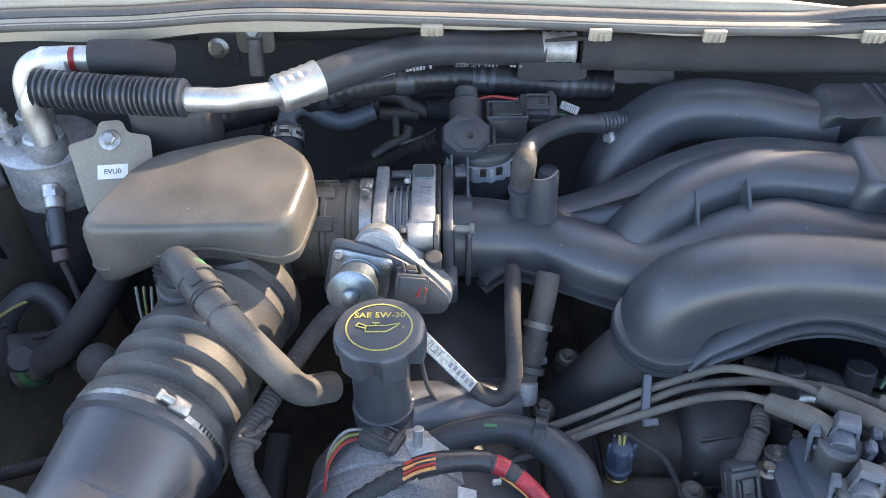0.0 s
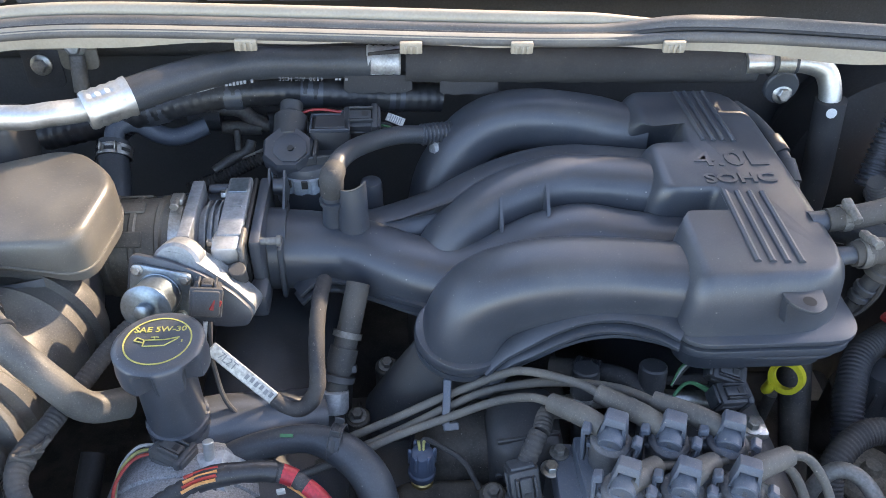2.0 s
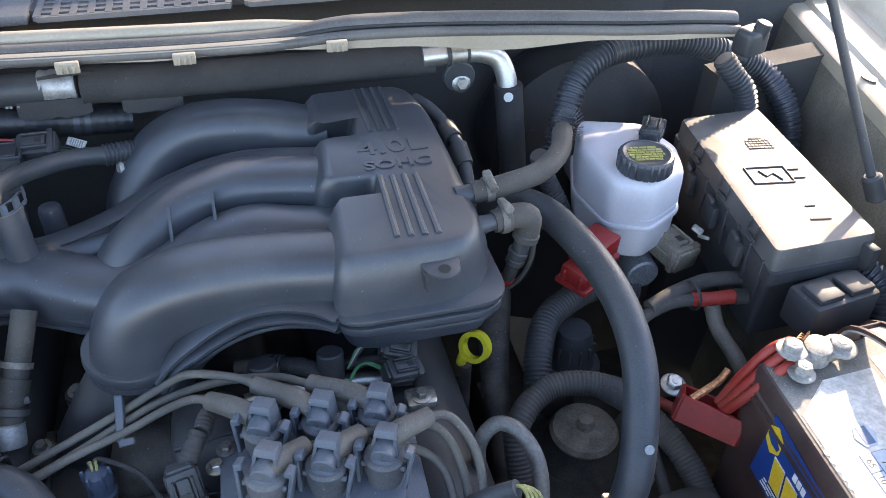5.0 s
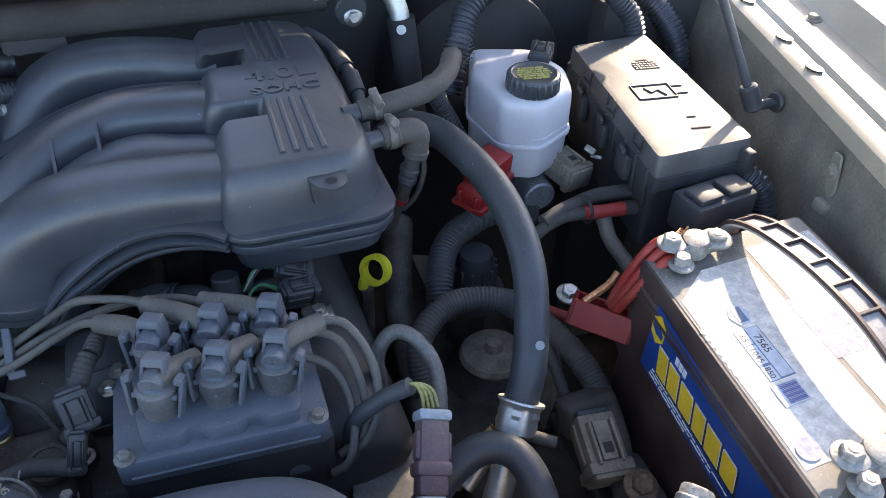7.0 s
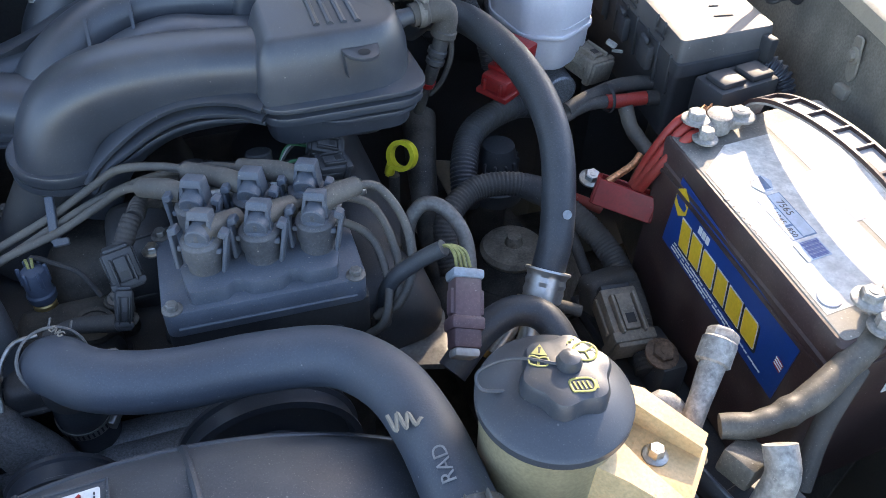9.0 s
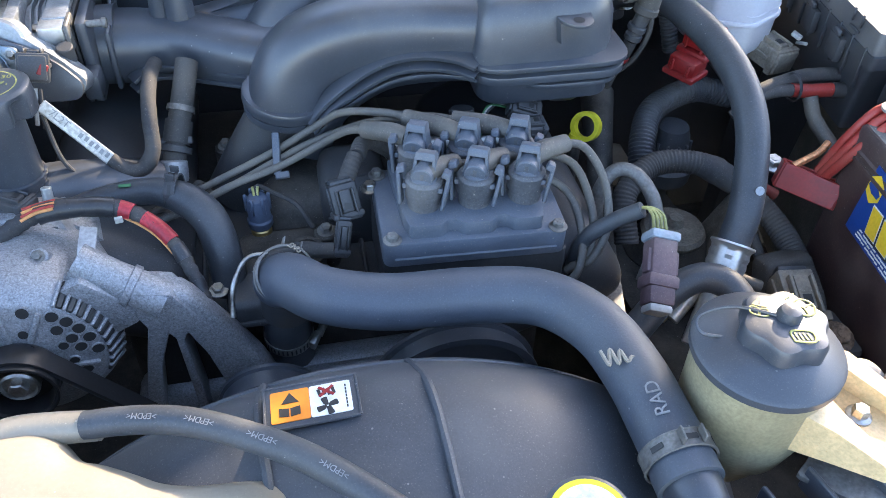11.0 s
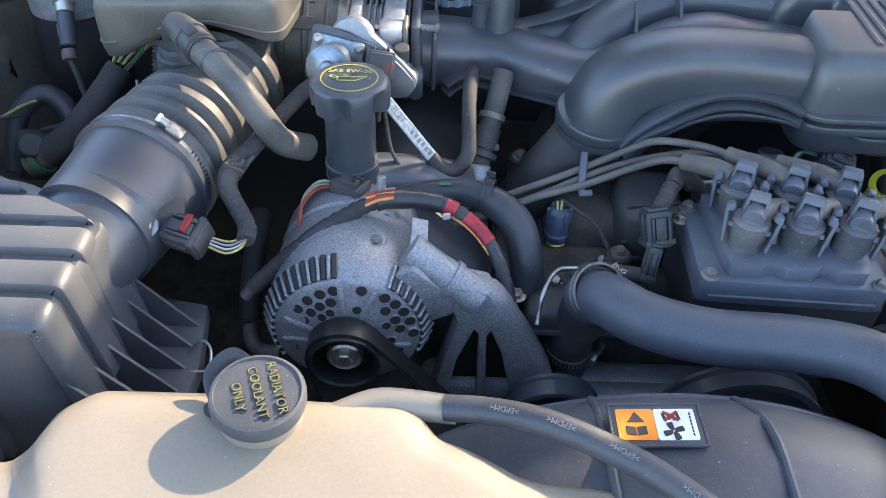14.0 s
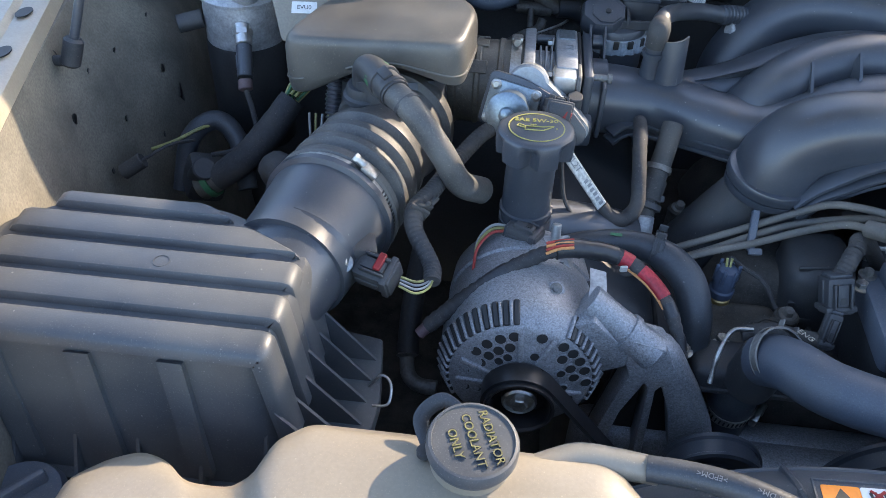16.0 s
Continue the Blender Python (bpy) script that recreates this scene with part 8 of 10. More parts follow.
part("torn_foam", foam_skirt(0.087, 0.167, 1.004, 0.023), FOAM, ac1, "loose lower edge of the foam sleeve")
part("torn_foam", foam_skirt(0.200, 0.269, 0.996, 0.018), FOAM, ac1, "torn lower edge of the foam sleeve")

# ---- centre: filler label strap, looms, pipes ----
stp = thing("tagged_cable", "cable with a long white part-number tag ending in black loom", "cable", (0.0, 0.48, 0.9))
P0, P1 = Vector((-0.021, 0.480, 0.934)), Vector((0.030, 0.472, 0.868))
tm = frame_at((P0 + P1) / 2, P1 - P0, (0.35, -0.75, 0.55))
part("tag", rbox((P1 - P0).length, 0.0125, 0.0035, 0.001, 1, tm @ pose(0, 0, -0.001)), TAG, stp, "speckled white paper tag")
part("lettering", letters("7L2T", 0.0100, tm @ pose(-0.022, 0.0, 0.0027), 0.0002), GREY_MARK, stp, "dark part number", smooth=False)
part("print", join(*[rbox(0.0035, 0.005, 0.0003, 0, 1, tm @ pose(0.002 + k * 0.006, 0.0008 * (k % 2), 0.0026)) for k in range(6)]), GREY_MARK, stp, "faded characters", smooth=False)
part("loom", tube([(0.027, 0.473, 0.872), (0.040, 0.470, 0.858), (0.055, 0.474, 0.856), (0.066, 0.486, 0.868), (0.066, 0.508, 0.889), (0.066, 0.535, 0.903), (0.068, 0.565, 0.910), (0.070, 0.595, 0.905)], [0.0070, 0.0075, 0.0080, 0.0082, 0.0078, 0.0078, 0.0080, 0.0080], 14, uneven=0.10), LOOM, stp)
part("thin_wire", tube([(-0.022, 0.478, 0.925), (-0.012, 0.462, 0.88), (0.012, 0.456, 0.855), (0.036, 0.462, 0.852)], 0.0022, 8), LOOM, stp)
cpipe = thing("coolant_pipe", "grey metal pipe with a capped end and collar", "pipe", (0.078, 0.5, 0.87))
part("pipe", tube([(0.104, 0.565, 0.928), (0.094, 0.533, 0.897), (0.083, 0.505, 0.865), (0.078, 0.487, 0.842)], 0.0115, 18), RUBBER_DUSTY, cpipe)
part("sleeve", tube([(0.0895, 0.522, 0.884), (0.0835, 0.507, 0.867)], 0.0138, 18), RUBBER_DUSTY, cpipe)
part("collar", lathe([(0.0135, -0.004), (0.0165, -0.003), (0.0165, 0.003), (0.0135, 0.004)], 20, along((0.0825, 0.503, 0.862), (0.089, 0.52, 0.882))), PLASTIC_DULL, cpipe)
part("end_cap", lathe([(0.0125, -0.004), (0.0150, -0.002), (0.0150, 0.016), (0.0140, 0.0185), (0.0100, 0.0190)], 24, along((0.0777, 0.4935, 0.851), (0.0768, 0.482, 0.834))), DULL_ALU, cpipe, "bare metal end cap")
part("band", lathe([(0.0130, -0.003), (0.0142, -0.003), (0.0142, 0.003), (0.0130, 0.003)], 24, along((0.0925, 0.53, 0.893), (0.0850, 0.510, 0.871)), cap=False), DULL_METAL, cpipe)
part("clip", rbox(0.034, 0.010, 0.008, 0.002, 2, pose(0.084, 0.505, 0.866, -35, 0, 0)), PLASTIC_DULL, cpipe)
ch = thing("bypass_hose", "black coolant hose with a spring clamp bending down behind the alternator", "hose", (0.08, 0.42, 0.84))
part("hose", tube([(-0.02, 0.428, 0.842), (0.017, 0.436, 0.85), (0.060, 0.440, 0.852), (0.094, 0.425, 0.850), (0.117, 0.402, 0.840), (0.127, 0.378, 0.812), (0.129, 0.365, 0.775)], [0.0125, 0.0125, 0.013, 0.0165, 0.0175, 0.0175, 0.017], 20), RUBBER, ch)
part("paint_mark", rbox(0.012, 0.003, 0.0008, 0, 1, pose(0.042, 0.434, 0.8655, 25, -5, -8)), GREEN, ch, "green paint mark")
spring_clamp(ch, (0.086, 0.433, 0.854), (1, -0.25, -0.05), 0.0162, 0.011, (0, 0.1, 1), PLASTIC_DULL)
ah = thing("alternator_harness", "black taped wiring loom with red tape over the alternator", "wiring harness", (0.0, 0.38, 0.87))
AHP = [(-0.139, 0.322, 0.818), (-0.106, 0.338, 0.845), (-0.064, 0.360, 0.870), (-0.026, 0.374, 0.886), (0.004, 0.384, 0.884), (0.040, 0.390, 0.874), (0.068, 0.378, 0.864), (0.088, 0.358, 0.851), (0.101, 0.338, 0.830), (0.110, 0.322, 0.800), (0.112, 0.318, 0.775)]
part("loom", tube(AHP, [0.0078, 0.0080, 0.0078, 0.0072, 0.0088, 0.0082, 0.0068, 0.0064, 0.0066, 0.0066, 0.0062], 14, ribs=0.009, rib_depth=0.0008, uneven=0.06), LOOM, ah)
AHS = [p for p, u in spline(AHP, 0.003)]


def harness_run(f0, f1):
    n = len(AHS) - 1
    return AHS[int(f0 * n):int(f1 * n) + 1]


part("red_tape", tube(harness_run(0.585, 0.625), 0.0084, 14), TAPE_RED, ah, "red tape band")
part("red_tape", tube(harness_run(0.66, 0.745), 0.0074, 14), TAPE_RED, ah, "red tape band")
for f0, f1, r in ((0.40, 0.47, 0.0098), (0.47, 0.575, 0.0092), (0.20, 0.26, 0.0087), (0.765, 0.80, 0.0074), (0.86, 0.89, 0.0074)):
    part("tape_wrap", tube(harness_run(f0, f1), r, 14, uneven=0.08), VINYL, ah, "overlapping black tape")
for k in range(4):
    part("orange_wire", tube([(-0.032, 0.362 + 0.004 * k, 0.892 + 0.001 * k), (-0.020, 0.367 + 0.004 * k, 0.895), (-0.006, 0.371 + 0.004 * k, 0.895)], 0.0015, 6), (COPPER_WIRE, RED_WIRE, COPPER_WIRE, RED_WIRE)[k], ah, "bare red or orange wire")
part("frayed_end", tube([(-0.138, 0.3225, 0.8185), (-0.146, 0.318, 0.811)], 0.006, 10), MAROON, ah)
ac_c = connector(ah, (-0.052, 0.415, 0.868), (1, -0.5, -0.1), (0, 0.1, 1), (0.034, 0.024, 0.02))
for k, mm in enumerate((RED_WIRE, YELLOW_WIRE, WHITE_WIRE)):
    part("wire", tube([(-0.066, 0.420 + 0.004 * k, 0.868), (-0.085, 0.412 + 0.006 * k, 0.870), (-0.098, 0.395 + 0.007 * k, 0.862), (-0.10, 0.375 + 0.006 * k, 0.850)], 0.0016, 6), mm, ac_c)
ts = thing("temperature_sensor", "blue-grey coolant temperature sensor with brass base", "sensor", (0.16, 0.41, 0.79))
part("base", join(hexagon(0.012, 0.010, pose(0.161, 0.413, 0.794)), cyl((0.161, 0.413, 0.80), (0.161, 0.414, 0.812), 0.0105, 18)), BRASS, ts, "brass hex base")
plug = part("plug", lathe([(0.0105, 0.812), (0.0125, 0.815), (0.0128, 0.822), (0.0112, 0.824), (0.0116, 0.842), (0.0098, 0.848), (0.0065, 0.850)], 20, pose(0.161, 0.416, 0)), SENSOR_BLUE, ts)
for k in range(6):
    part("rib", rbox(0.0035, 0.0035, 0.020, 0.001, 1, pose(0.161, 0.416, 0.833) @ pose(0, 0, 0, 0, 0, 60 * k) @ pose(0.0112, 0, 0)), SENSOR_BLUE, plug)
part("wire", tube([(0.161, 0.418, 0.848), (0.163, 0.424, 0.856), (0.178, 0.424, 0.845), (0.198, 0.412, 0.838), (0.212, 0.395, 0.82)], 0.0025, 8), LOOM, ts)
part("wire_stub", join(*[tube([(0.159 + 0.003 * k, 0.417, 0.848), (0.158 + 0.005 * k, 0.421, 0.858)], 0.0014, 6) for k in range(2)]), YELLOW_WIRE, ts)
wh = thing("water_outlet", "dark cast coolant outlet with an open round port", "engine part", (0.19, 0.39, 0.78))
part("body", join(rbox(0.09, 0.07, 0.05, 0.015, 3, pose(0.18, 0.40, 0.745)), cyl((0.205, 0.385, 0.77), (0.206, 0.380, 0.802), 0.019, 24)), IRON, wh)
part("port", lathe([(0.015, 0), (0.019, 0.001), (0.019, 0.004), (0.015, 0.004), (0.013, -0.01)], 24, along((0.206, 0.380, 0.800), (0.207, 0.376, 0.83)), cap=False), IRON, wh)
for q in ((0.158, 0.372, 0.79), (0.236, 0.378, 0.80), (0.118, 0.352, 0.79)):
    part("bolt", bolt_bm(q, (0, -0.1, 1), 0.006, 0.006), STEEL, wh)
cs = thing("crank_sensor_plug", "dusty black wiring plug beside the coil pack", "connector", (0.245, 0.38, 0.85))
connector(cs, (0.246, 0.372, 0.868), (0.15, -0.5, -0.9), (0.1, -0.8, 0.5), (0.036, 0.026, 0.022))
connector(cs, (0.240, 0.345, 0.845), (-0.2, -0.5, -0.8), (0.1, -0.8, 0.5), (0.036, 0.014, 0.012))
part("loom", tube([(0.262, 0.405, 0.895), (0.256, 0.395, 0.89), (0.249, 0.385, 0.88)], 0.0085, 12, ribs=0.004, rib_depth=0.0005, uneven=0.08), LOOM, cs)
part("loom", tube([(0.264, 0.405, 0.895), (0.272, 0.425, 0.895), (0.290, 0.44, 0.88), (0.32, 0.46, 0.84)], 0.008, 12, ribs=0.004, rib_depth=0.0005, uneven=0.08), LOOM, cs)
part("tail", tube([(0.235, 0.34, 0.835), (0.215, 0.355, 0.825), (0.195, 0.362, 0.822), (0.17, 0.36, 0.815)], 0.008, 10), LOOM, cs)
part("bolt", bolt_bm((0.272, 0.386, 0.868), (0, 0, 1), 0.006, 0.006), STEEL, cs)
cl = thing("water_pump_hose", "short hose with a slotted steel clamp under the thermostat", "hose", (0.17, 0.305, 0.735))
part("hose", tube([(0.180, 0.352, 0.66), (0.179, 0.348, 0.70), (0.178, 0.344, 0.73), (0.178, 0.341, 0.745), (0.180, 0.36, 0.775)], 0.0235, 24), RUBBER, cl)
clamp(cl, (0.178, 0.3445, 0.727), (0, -0.22, 1), 0.0243, 0.0125, screw_dir=(0.88, -0.47, 0))
part("gear_case", rbox(0.20, 0.05, 0.06, 0.02, 3, pose(0.27, 0.31, 0.635)), ALU, eng, "grey cast cover")
# black block added where the engine only has a dark cavity
part("rear_web", rbox(0.07, 0.08, 0.15, 0.02, 3, pose(0.262, 0.475, 0.70, 6, 0, 0)), PLASTIC_DULL, eng, "added black ribbed block in place of a dark cavity")
for k in range(4):
    part("cover_rib", rbox(0.06, 0.004, 0.006, 0.001, 1, pose(0.262, 0.437 - 0.003 * k, 0.842 - 0.022 * k, 0, 0, 8)), PLASTIC_DULL, eng)
part("injector_rail", tube([(0.30, 0.47, 0.85), (0.335, 0.475, 0.85), (0.40, 0.475, 0.848), (0.47, 0.47, 0.845)], 0.009, 12), STEEL, eng, "dull metal fuel rail")
for ix in (0.32, 0.385):
    part("injector", join(cyl((ix, 0.455, 0.80), (ix, 0.475, 0.85), 0.011, 16), cyl((ix, 0.478, 0.855), (ix, 0.485, 0.885), 0.0135, 16)), PLASTIC_DULL, eng)
    part("injector_ring", lathe([(0.0125, -0.002), (0.0128, 0.002)], 18, along((ix, 0.470, 0.838), (ix, 0.475, 0.85)), cap=False), STEEL, eng)
cm = thing("cam_sensor", "black cam sensor with plug and bolt beside the coil", "sensor", (0.46, 0.43, 0.85))
connector(cm, (0.452, 0.455, 0.872), (1, 0.2, -0.2), (0, -0.3, 1), (0.036, 0.022, 0.02))
part("bolt_ear", join(rbox(0.03, 0.024, 0.01, 0.004, 2, pose(0.462, 0.425, 0.858)), bolt_bm((0.462, 0.422, 0.868), (0, 0, 1), 0.006, 0.007)), STEEL, cm)
part("wires", join(*[tube([(0.435, 0.458, 0.873 + 0.002 * k), (0.415, 0.468, 0.878), (0.40, 0.46, 0.865), (0.395, 0.44, 0.845)], 0.0016, 6) for k in range(3)]), GREEN, cm, "thin green wires")

# ---- right of the engine ----
dip = thing("dipstick", "yellow ring dipstick handle on a black tube", "dipstick", (0.54, 0.52, 0.75))
part("ring", lathe([(0.0125, -0.0055), (0.0178, -0.0055), (0.0178, 0.0055), (0.0125, 0.0055), (0.0125, -0.0055)], 36, along((0.545, 0.516, 0.824), (0.46, 0.44, 0.875)), cap=False), YELLOW_RING, dip, "yellow plastic ring")
part("stem", tube([(0.533, 0.518, 0.813), (0.531, 0.518, 0.806), (0.531, 0.52, 0.80)], 0.006, 10), YELLOW_RING, dip)
part("tube", tube([(0.535, 0.515, 0.80), (0.537, 0.52, 0.70), (0.54, 0.52, 0.60)], 0.0065, 10), IRON, dip)
pc1 = thing("manifold_port_hose", "vacuum port elbow with clamps on the intake manifold", "hose", (0.56, 0.53, 0.99))
part("spigot", tube([(0.530, 0.555, 0.995), (0.552, 0.556, 1.0), (0.572, 0.556, 1.003)], [0.013, 0.009, 0.0085], 14), PLASTIC, pc1)
clamp(pc1, (0.562, 0.556, 1.0015), (1, 0.02, 0.1), 0.0118, 0.008, screw_dir=(0, -0.2, 1), slots=False, STEEL=DULL_METAL)
part("spigot", tube([(0.528, 0.515, 0.985), (0.550, 0.516, 0.990), (0.565, 0.517, 0.990)], [0.012, 0.0085, 0.0085], 14), PLASTIC, pc1)
part("elbow", join(tube([(0.556, 0.517, 0.990), (0.578, 0.519, 0.992), (0.590, 0.519, 0.990), (0.594, 0.519, 0.984), (0.593, 0.519, 0.968)], [0.0115, 0.0125, 0.0130, 0.0125, 0.0120], 18, step=0.004), cyl((0.593, 0.519, 0.970), (0.591, 0.519, 0.961), 0.0135, 20), cyl((0.566, 0.518, 0.991), (0.574, 0.518, 0.992), 0.0138, 20)), RUBBER_DUSTY, pc1)
part("coupler", join(cyl((0.591, 0.519, 0.962), (0.584, 0.521, 0.935), 0.0085, 16), cyl((0.587, 0.520, 0.948), (0.585, 0.5205, 0.941), 0.0105, 16), cyl((0.585, 0.521, 0.937), (0.583, 0.521, 0.930), 0.0100, 16)), PLASTIC_DULL, pc1)
part("braided_line", tube([(0.583, 0.521, 0.930), (0.580, 0.525, 0.912), (0.577, 0.534, 0.892), (0.574, 0.545, 0.86)], [0.0075, 0.007, 0.0065, 0.0065], 12), LOOM, pc1)
clamp(pc1, (0.566, 0.5175, 0.9905), (1, 0, 0), 0.0126, 0.007, screw_dir=(0, 0.2, 1), slots=False, STEEL=DULL_METAL)
part("side_line", tube([(0.600, 0.519, 0.962), (0.601, 0.520, 0.935), (0.594, 0.526, 0.905), (0.584, 0.535, 0.885)], 0.0030, 8), LOOM, pc1)
part("red_band", tube([(0.5795, 0.526, 0.908), (0.5785, 0.529, 0.902)], 0.0078, 10), RED, pc1)
part("hose_band", lathe([(0.0172, -0.005), (0.0185, -0.005), (0.0185, 0.005), (0.0172, 0.005)], 24, along((0.619, 0.631, 0.930), (0.636, 0.60, 0.944)), cap=False), STEEL, pc1)
vl = thing("vacuum_line", "black ribbed vacuum line with couplings beside the plenum", "hose", (0.57, 0.7, 0.95))
part("line", tube([(0.541, 0.79, 0.985), (0.556, 0.76, 0.983), (0.566, 0.72, 0.977), (0.572, 0.69, 0.966), (0.573, 0.66, 0.945), (0.570, 0.63, 0.91)], 0.0078, 12), RUBBER, vl)
for p, q in (((0.5640, 0.727, 0.9785), (0.5685, 0.706, 0.9725)), ((0.5705, 0.697, 0.969), (0.5727, 0.674, 0.956))):
    part("coupling", tube([p, q], 0.0112, 14), PLASTIC_DULL, vl)
part("cut_braid", join(*[tube([(0.705 + 0.012 * math.cos(k), 0.698 + 0.012 * math.sin(k) * 0.6, 0.978 + 0.012 * math.sin(k)), (0.709 + 0.020 * math.cos(k), 0.702 + 0.016 * math.sin(k) * 0.6, 0.976 + 0.02 * math.sin(k + 0.2))], 0.0006, 5) for k in [i * 0.22 for i in range(28)]]), PLASTIC, vl, "frayed braid sleeve")

red1 = thing("red_relay_cover", "red plastic fuse cover beside the brake reservoir", "fuse cover", (0.68, 0.56, 0.89))
for cx, cy, cz, sx, sy, sz in ((0.695, 0.560, 0.894, 0.036, 0.038, 0.024), (0.675, 0.549, 0.870, 0.036, 0.032, 0.018)):
    RM = frame_at((cx, cy, cz), (0.55, -0.83, -0.06), (0.1, -0.12, 1))
    cover = part("cover", join(rbox(sx, sy, sz, 0.003, 2, RM), rbox(sx * 0.86, 0.008, sz * 0.7, 0.002, 1, RM @ pose(0, sy / 2 - 0.001, 0))), RED, red1)
    part("rim", rbox(sx + 0.006, sy + 0.006, 0.007, 0.0018, 2, RM @ pose(0, 0, -sz * 0.38)), RED, cover)
    part("hinge_rib", join(*[rbox(0.003, 0.006, sz * 0.8, 0.0008, 1, RM @ pose(sx * f, -sy / 2 - 0.001, 0)) for f in (-0.3, 0.3)]), RED, cover)
bcn = thing("brown_connector", "dusty brown wiring plug on a grey cable", "connector", (0.79, 0.48, 0.87))
connector(bcn, (0.790, 0.505, 0.885), (0.3, -0.9, -0.1), (0.1, 0, 1), (0.05, 0.034, 0.026), TAN_PLUG)
part("white_clip", join(rbox(0.008, 0.013, 0.005, 0.001, 1, pose(0.82, 0.51, 0.90, 20, 0, 40)), rbox(0.004, 0.016, 0.004, 0.001, 1, pose(0.826, 0.503, 0.893, -20, 20, 10))), TAG, bcn)
fc = thing("fuse_box_cables", "grey sleeved power cables with red sections", "cable", (0.8, 0.46, 0.88))
part("sleeve", tube([(0.885, 0.455, 0.885), (0.845, 0.478, 0.890), (0.80, 0.488, 0.890), (0.755, 0.480, 0.888), (0.72, 0.470, 0.882)], 0.0085, 12, uneven=0.08), RUBBER_DUSTY, fc)
part("sleeve", tube([(0.885, 0.440, 0.878), (0.85, 0.458, 0.882), (0.815, 0.464, 0.884)], 0.0085, 12, uneven=0.08), RUBBER_DUSTY, fc)
part("red_cable", tube([(0.838, 0.461, 0.883), (0.815, 0.464, 0.884), (0.79, 0.466, 0.884), (0.768, 0.469, 0.885)], 0.0078, 12, uneven=0.05), RED_WIRE, fc, "red section of the cable")
part("sleeve", tube([(0.77, 0.4688, 0.885), (0.745, 0.470, 0.884), (0.72, 0.468, 0.876), (0.70, 0.465, 0.86)], 0.0070, 12, uneven=0.08), RUBBER_DUSTY, fc)
part("tie", lathe([(0.016, -0.002), (0.017, 0), (0.016, 0.002)], 16, along((0.772, 0.474, 0.886), (0.83, 0.476, 0.888)), cap=False), LOOM, fc)
part("branch", tube([(0.79, 0.462, 0.878), (0.792, 0.445, 0.86), (0.80, 0.42, 0.845), (0.805, 0.40, 0.83)], 0.0085, 12, uneven=0.1), RUBBER_BROWN, fc, "dusty tan sleeve")
part("white_wires", join(*[tube([(0.785 + 0.003 * k, 0.463, 0.88), (0.787 + 0.004 * k, 0.45, 0.865)], 0.0014, 6) for k in range(3)]), WHITE_WIRE, fc)
bcab = thing("battery_cable", "faded red positive battery cables with a red cover box", "battery cable", (0.74, 0.35, 0.89))
for k in range(3):
    part("red_cable", tube([(0.800, 0.357 - 0.010 * k, 0.926 - 0.003 * k), (0.778, 0.356 - 0.011 * k, 0.920 - 0.002 * k), (0.760, 0.360 - 0.010 * k, 0.884), (0.752, 0.368 - 0.006 * k, 0.842)], 0.0050, 12), RED_WIRE, bcab)
CBX = frame_at((0.744, 0.366, 0.826), (0.75, -0.6, -0.15), (0.25, 0.35, 0.9)) @ Matrix.Scale(1.09, 4)
part("cover_box", join(rbox(0.058, 0.030, 0.004, 0.001, 1, CBX @ pose(0, 0, -0.012)), rbox(0.058, 0.004, 0.026, 0.001, 1, CBX @ pose(0, 0.015, -0.012)), rbox(0.058, 0.004, 0.026, 0.001, 1, CBX @ pose(0, -0.015, -0.012)), rbox(0.004, 0.030, 0.026, 0.001, 1, CBX @ pose(0.029, 0, -0.012)), rbox(0.004, 0.030, 0.026, 0.001, 1, CBX @ pose(-0.029, 0, -0.012))), RED, bcab, "open red cover box")
part("copper_end", tube([(0.7687, 0.3876, 0.8636), (0.7559, 0.3822, 0.855), (0.7238, 0.3736, 0.8476)], 0.004, 8), COPPER, bcab)
nc = thing("ground_cable", "dusty tan wrapped ground cable from the battery", "battery cable", (0.73, 0.07, 0.88))
part("sleeve", tube([(0.80, 0.085, 0.915), (0.768, 0.070, 0.906), (0.74, 0.060, 0.900), (0.70, 0.048, 0.892), (0.66, 0.046, 0.885), (0.635, 0.056, 0.88)], [0.009, 0.0105, 0.011, 0.0105, 0.010, 0.009], 14, uneven=0.14), RUBBER_BROWN, nc)
part("second_cable", tube([(0.76, 0.062, 0.89), (0.72, 0.040, 0.86), (0.70, 0.02, 0.82)], 0.008, 12), RUBBER_DUSTY, nc)
part("front_sticker", plate([(-0.04, -0.02), (0.03, -0.02), (0.03, 0.018), (-0.04, 0.018)], 0, 0.001, 0, 1, BM @ frame_at((0.02, -LN / 2 - 0.0008, 0.842), (1, 0, 0), (0, -1, 0))), WHITE, bat, "white bar code sticker")
FMX = BM @ frame_at((0.018, -LN / 2 - 0.0022, 0.836), (1, 0, 0), (0, -1, 0))
part("lettering", letters("7565", 0.011, FMX, 0.0003), INK, bat, "black number", smooth=False)
for k in range(20):
    part("bar_code_stripe", rbox(0.001 + 0.0008 * (k % 3), 0.010, 0.0003, 0, 1, FMX @ pose(-0.025 + k * 0.0026, 0.012, 0)), INK, bat, smooth=False)
sv = thing("ac_service_port", "dusty brass service port with a bright hex cap on bent pipes", "pipe fitting", (0.64, 0.09, 0.86))
part("stem", tube([(0.618, 0.066, 0.86), (0.636, 0.082, 0.878), (0.660, 0.104, 0.895)], [0.0085, 0.0085, 0.0105], 16), LEAD, sv, "dusty pipe")
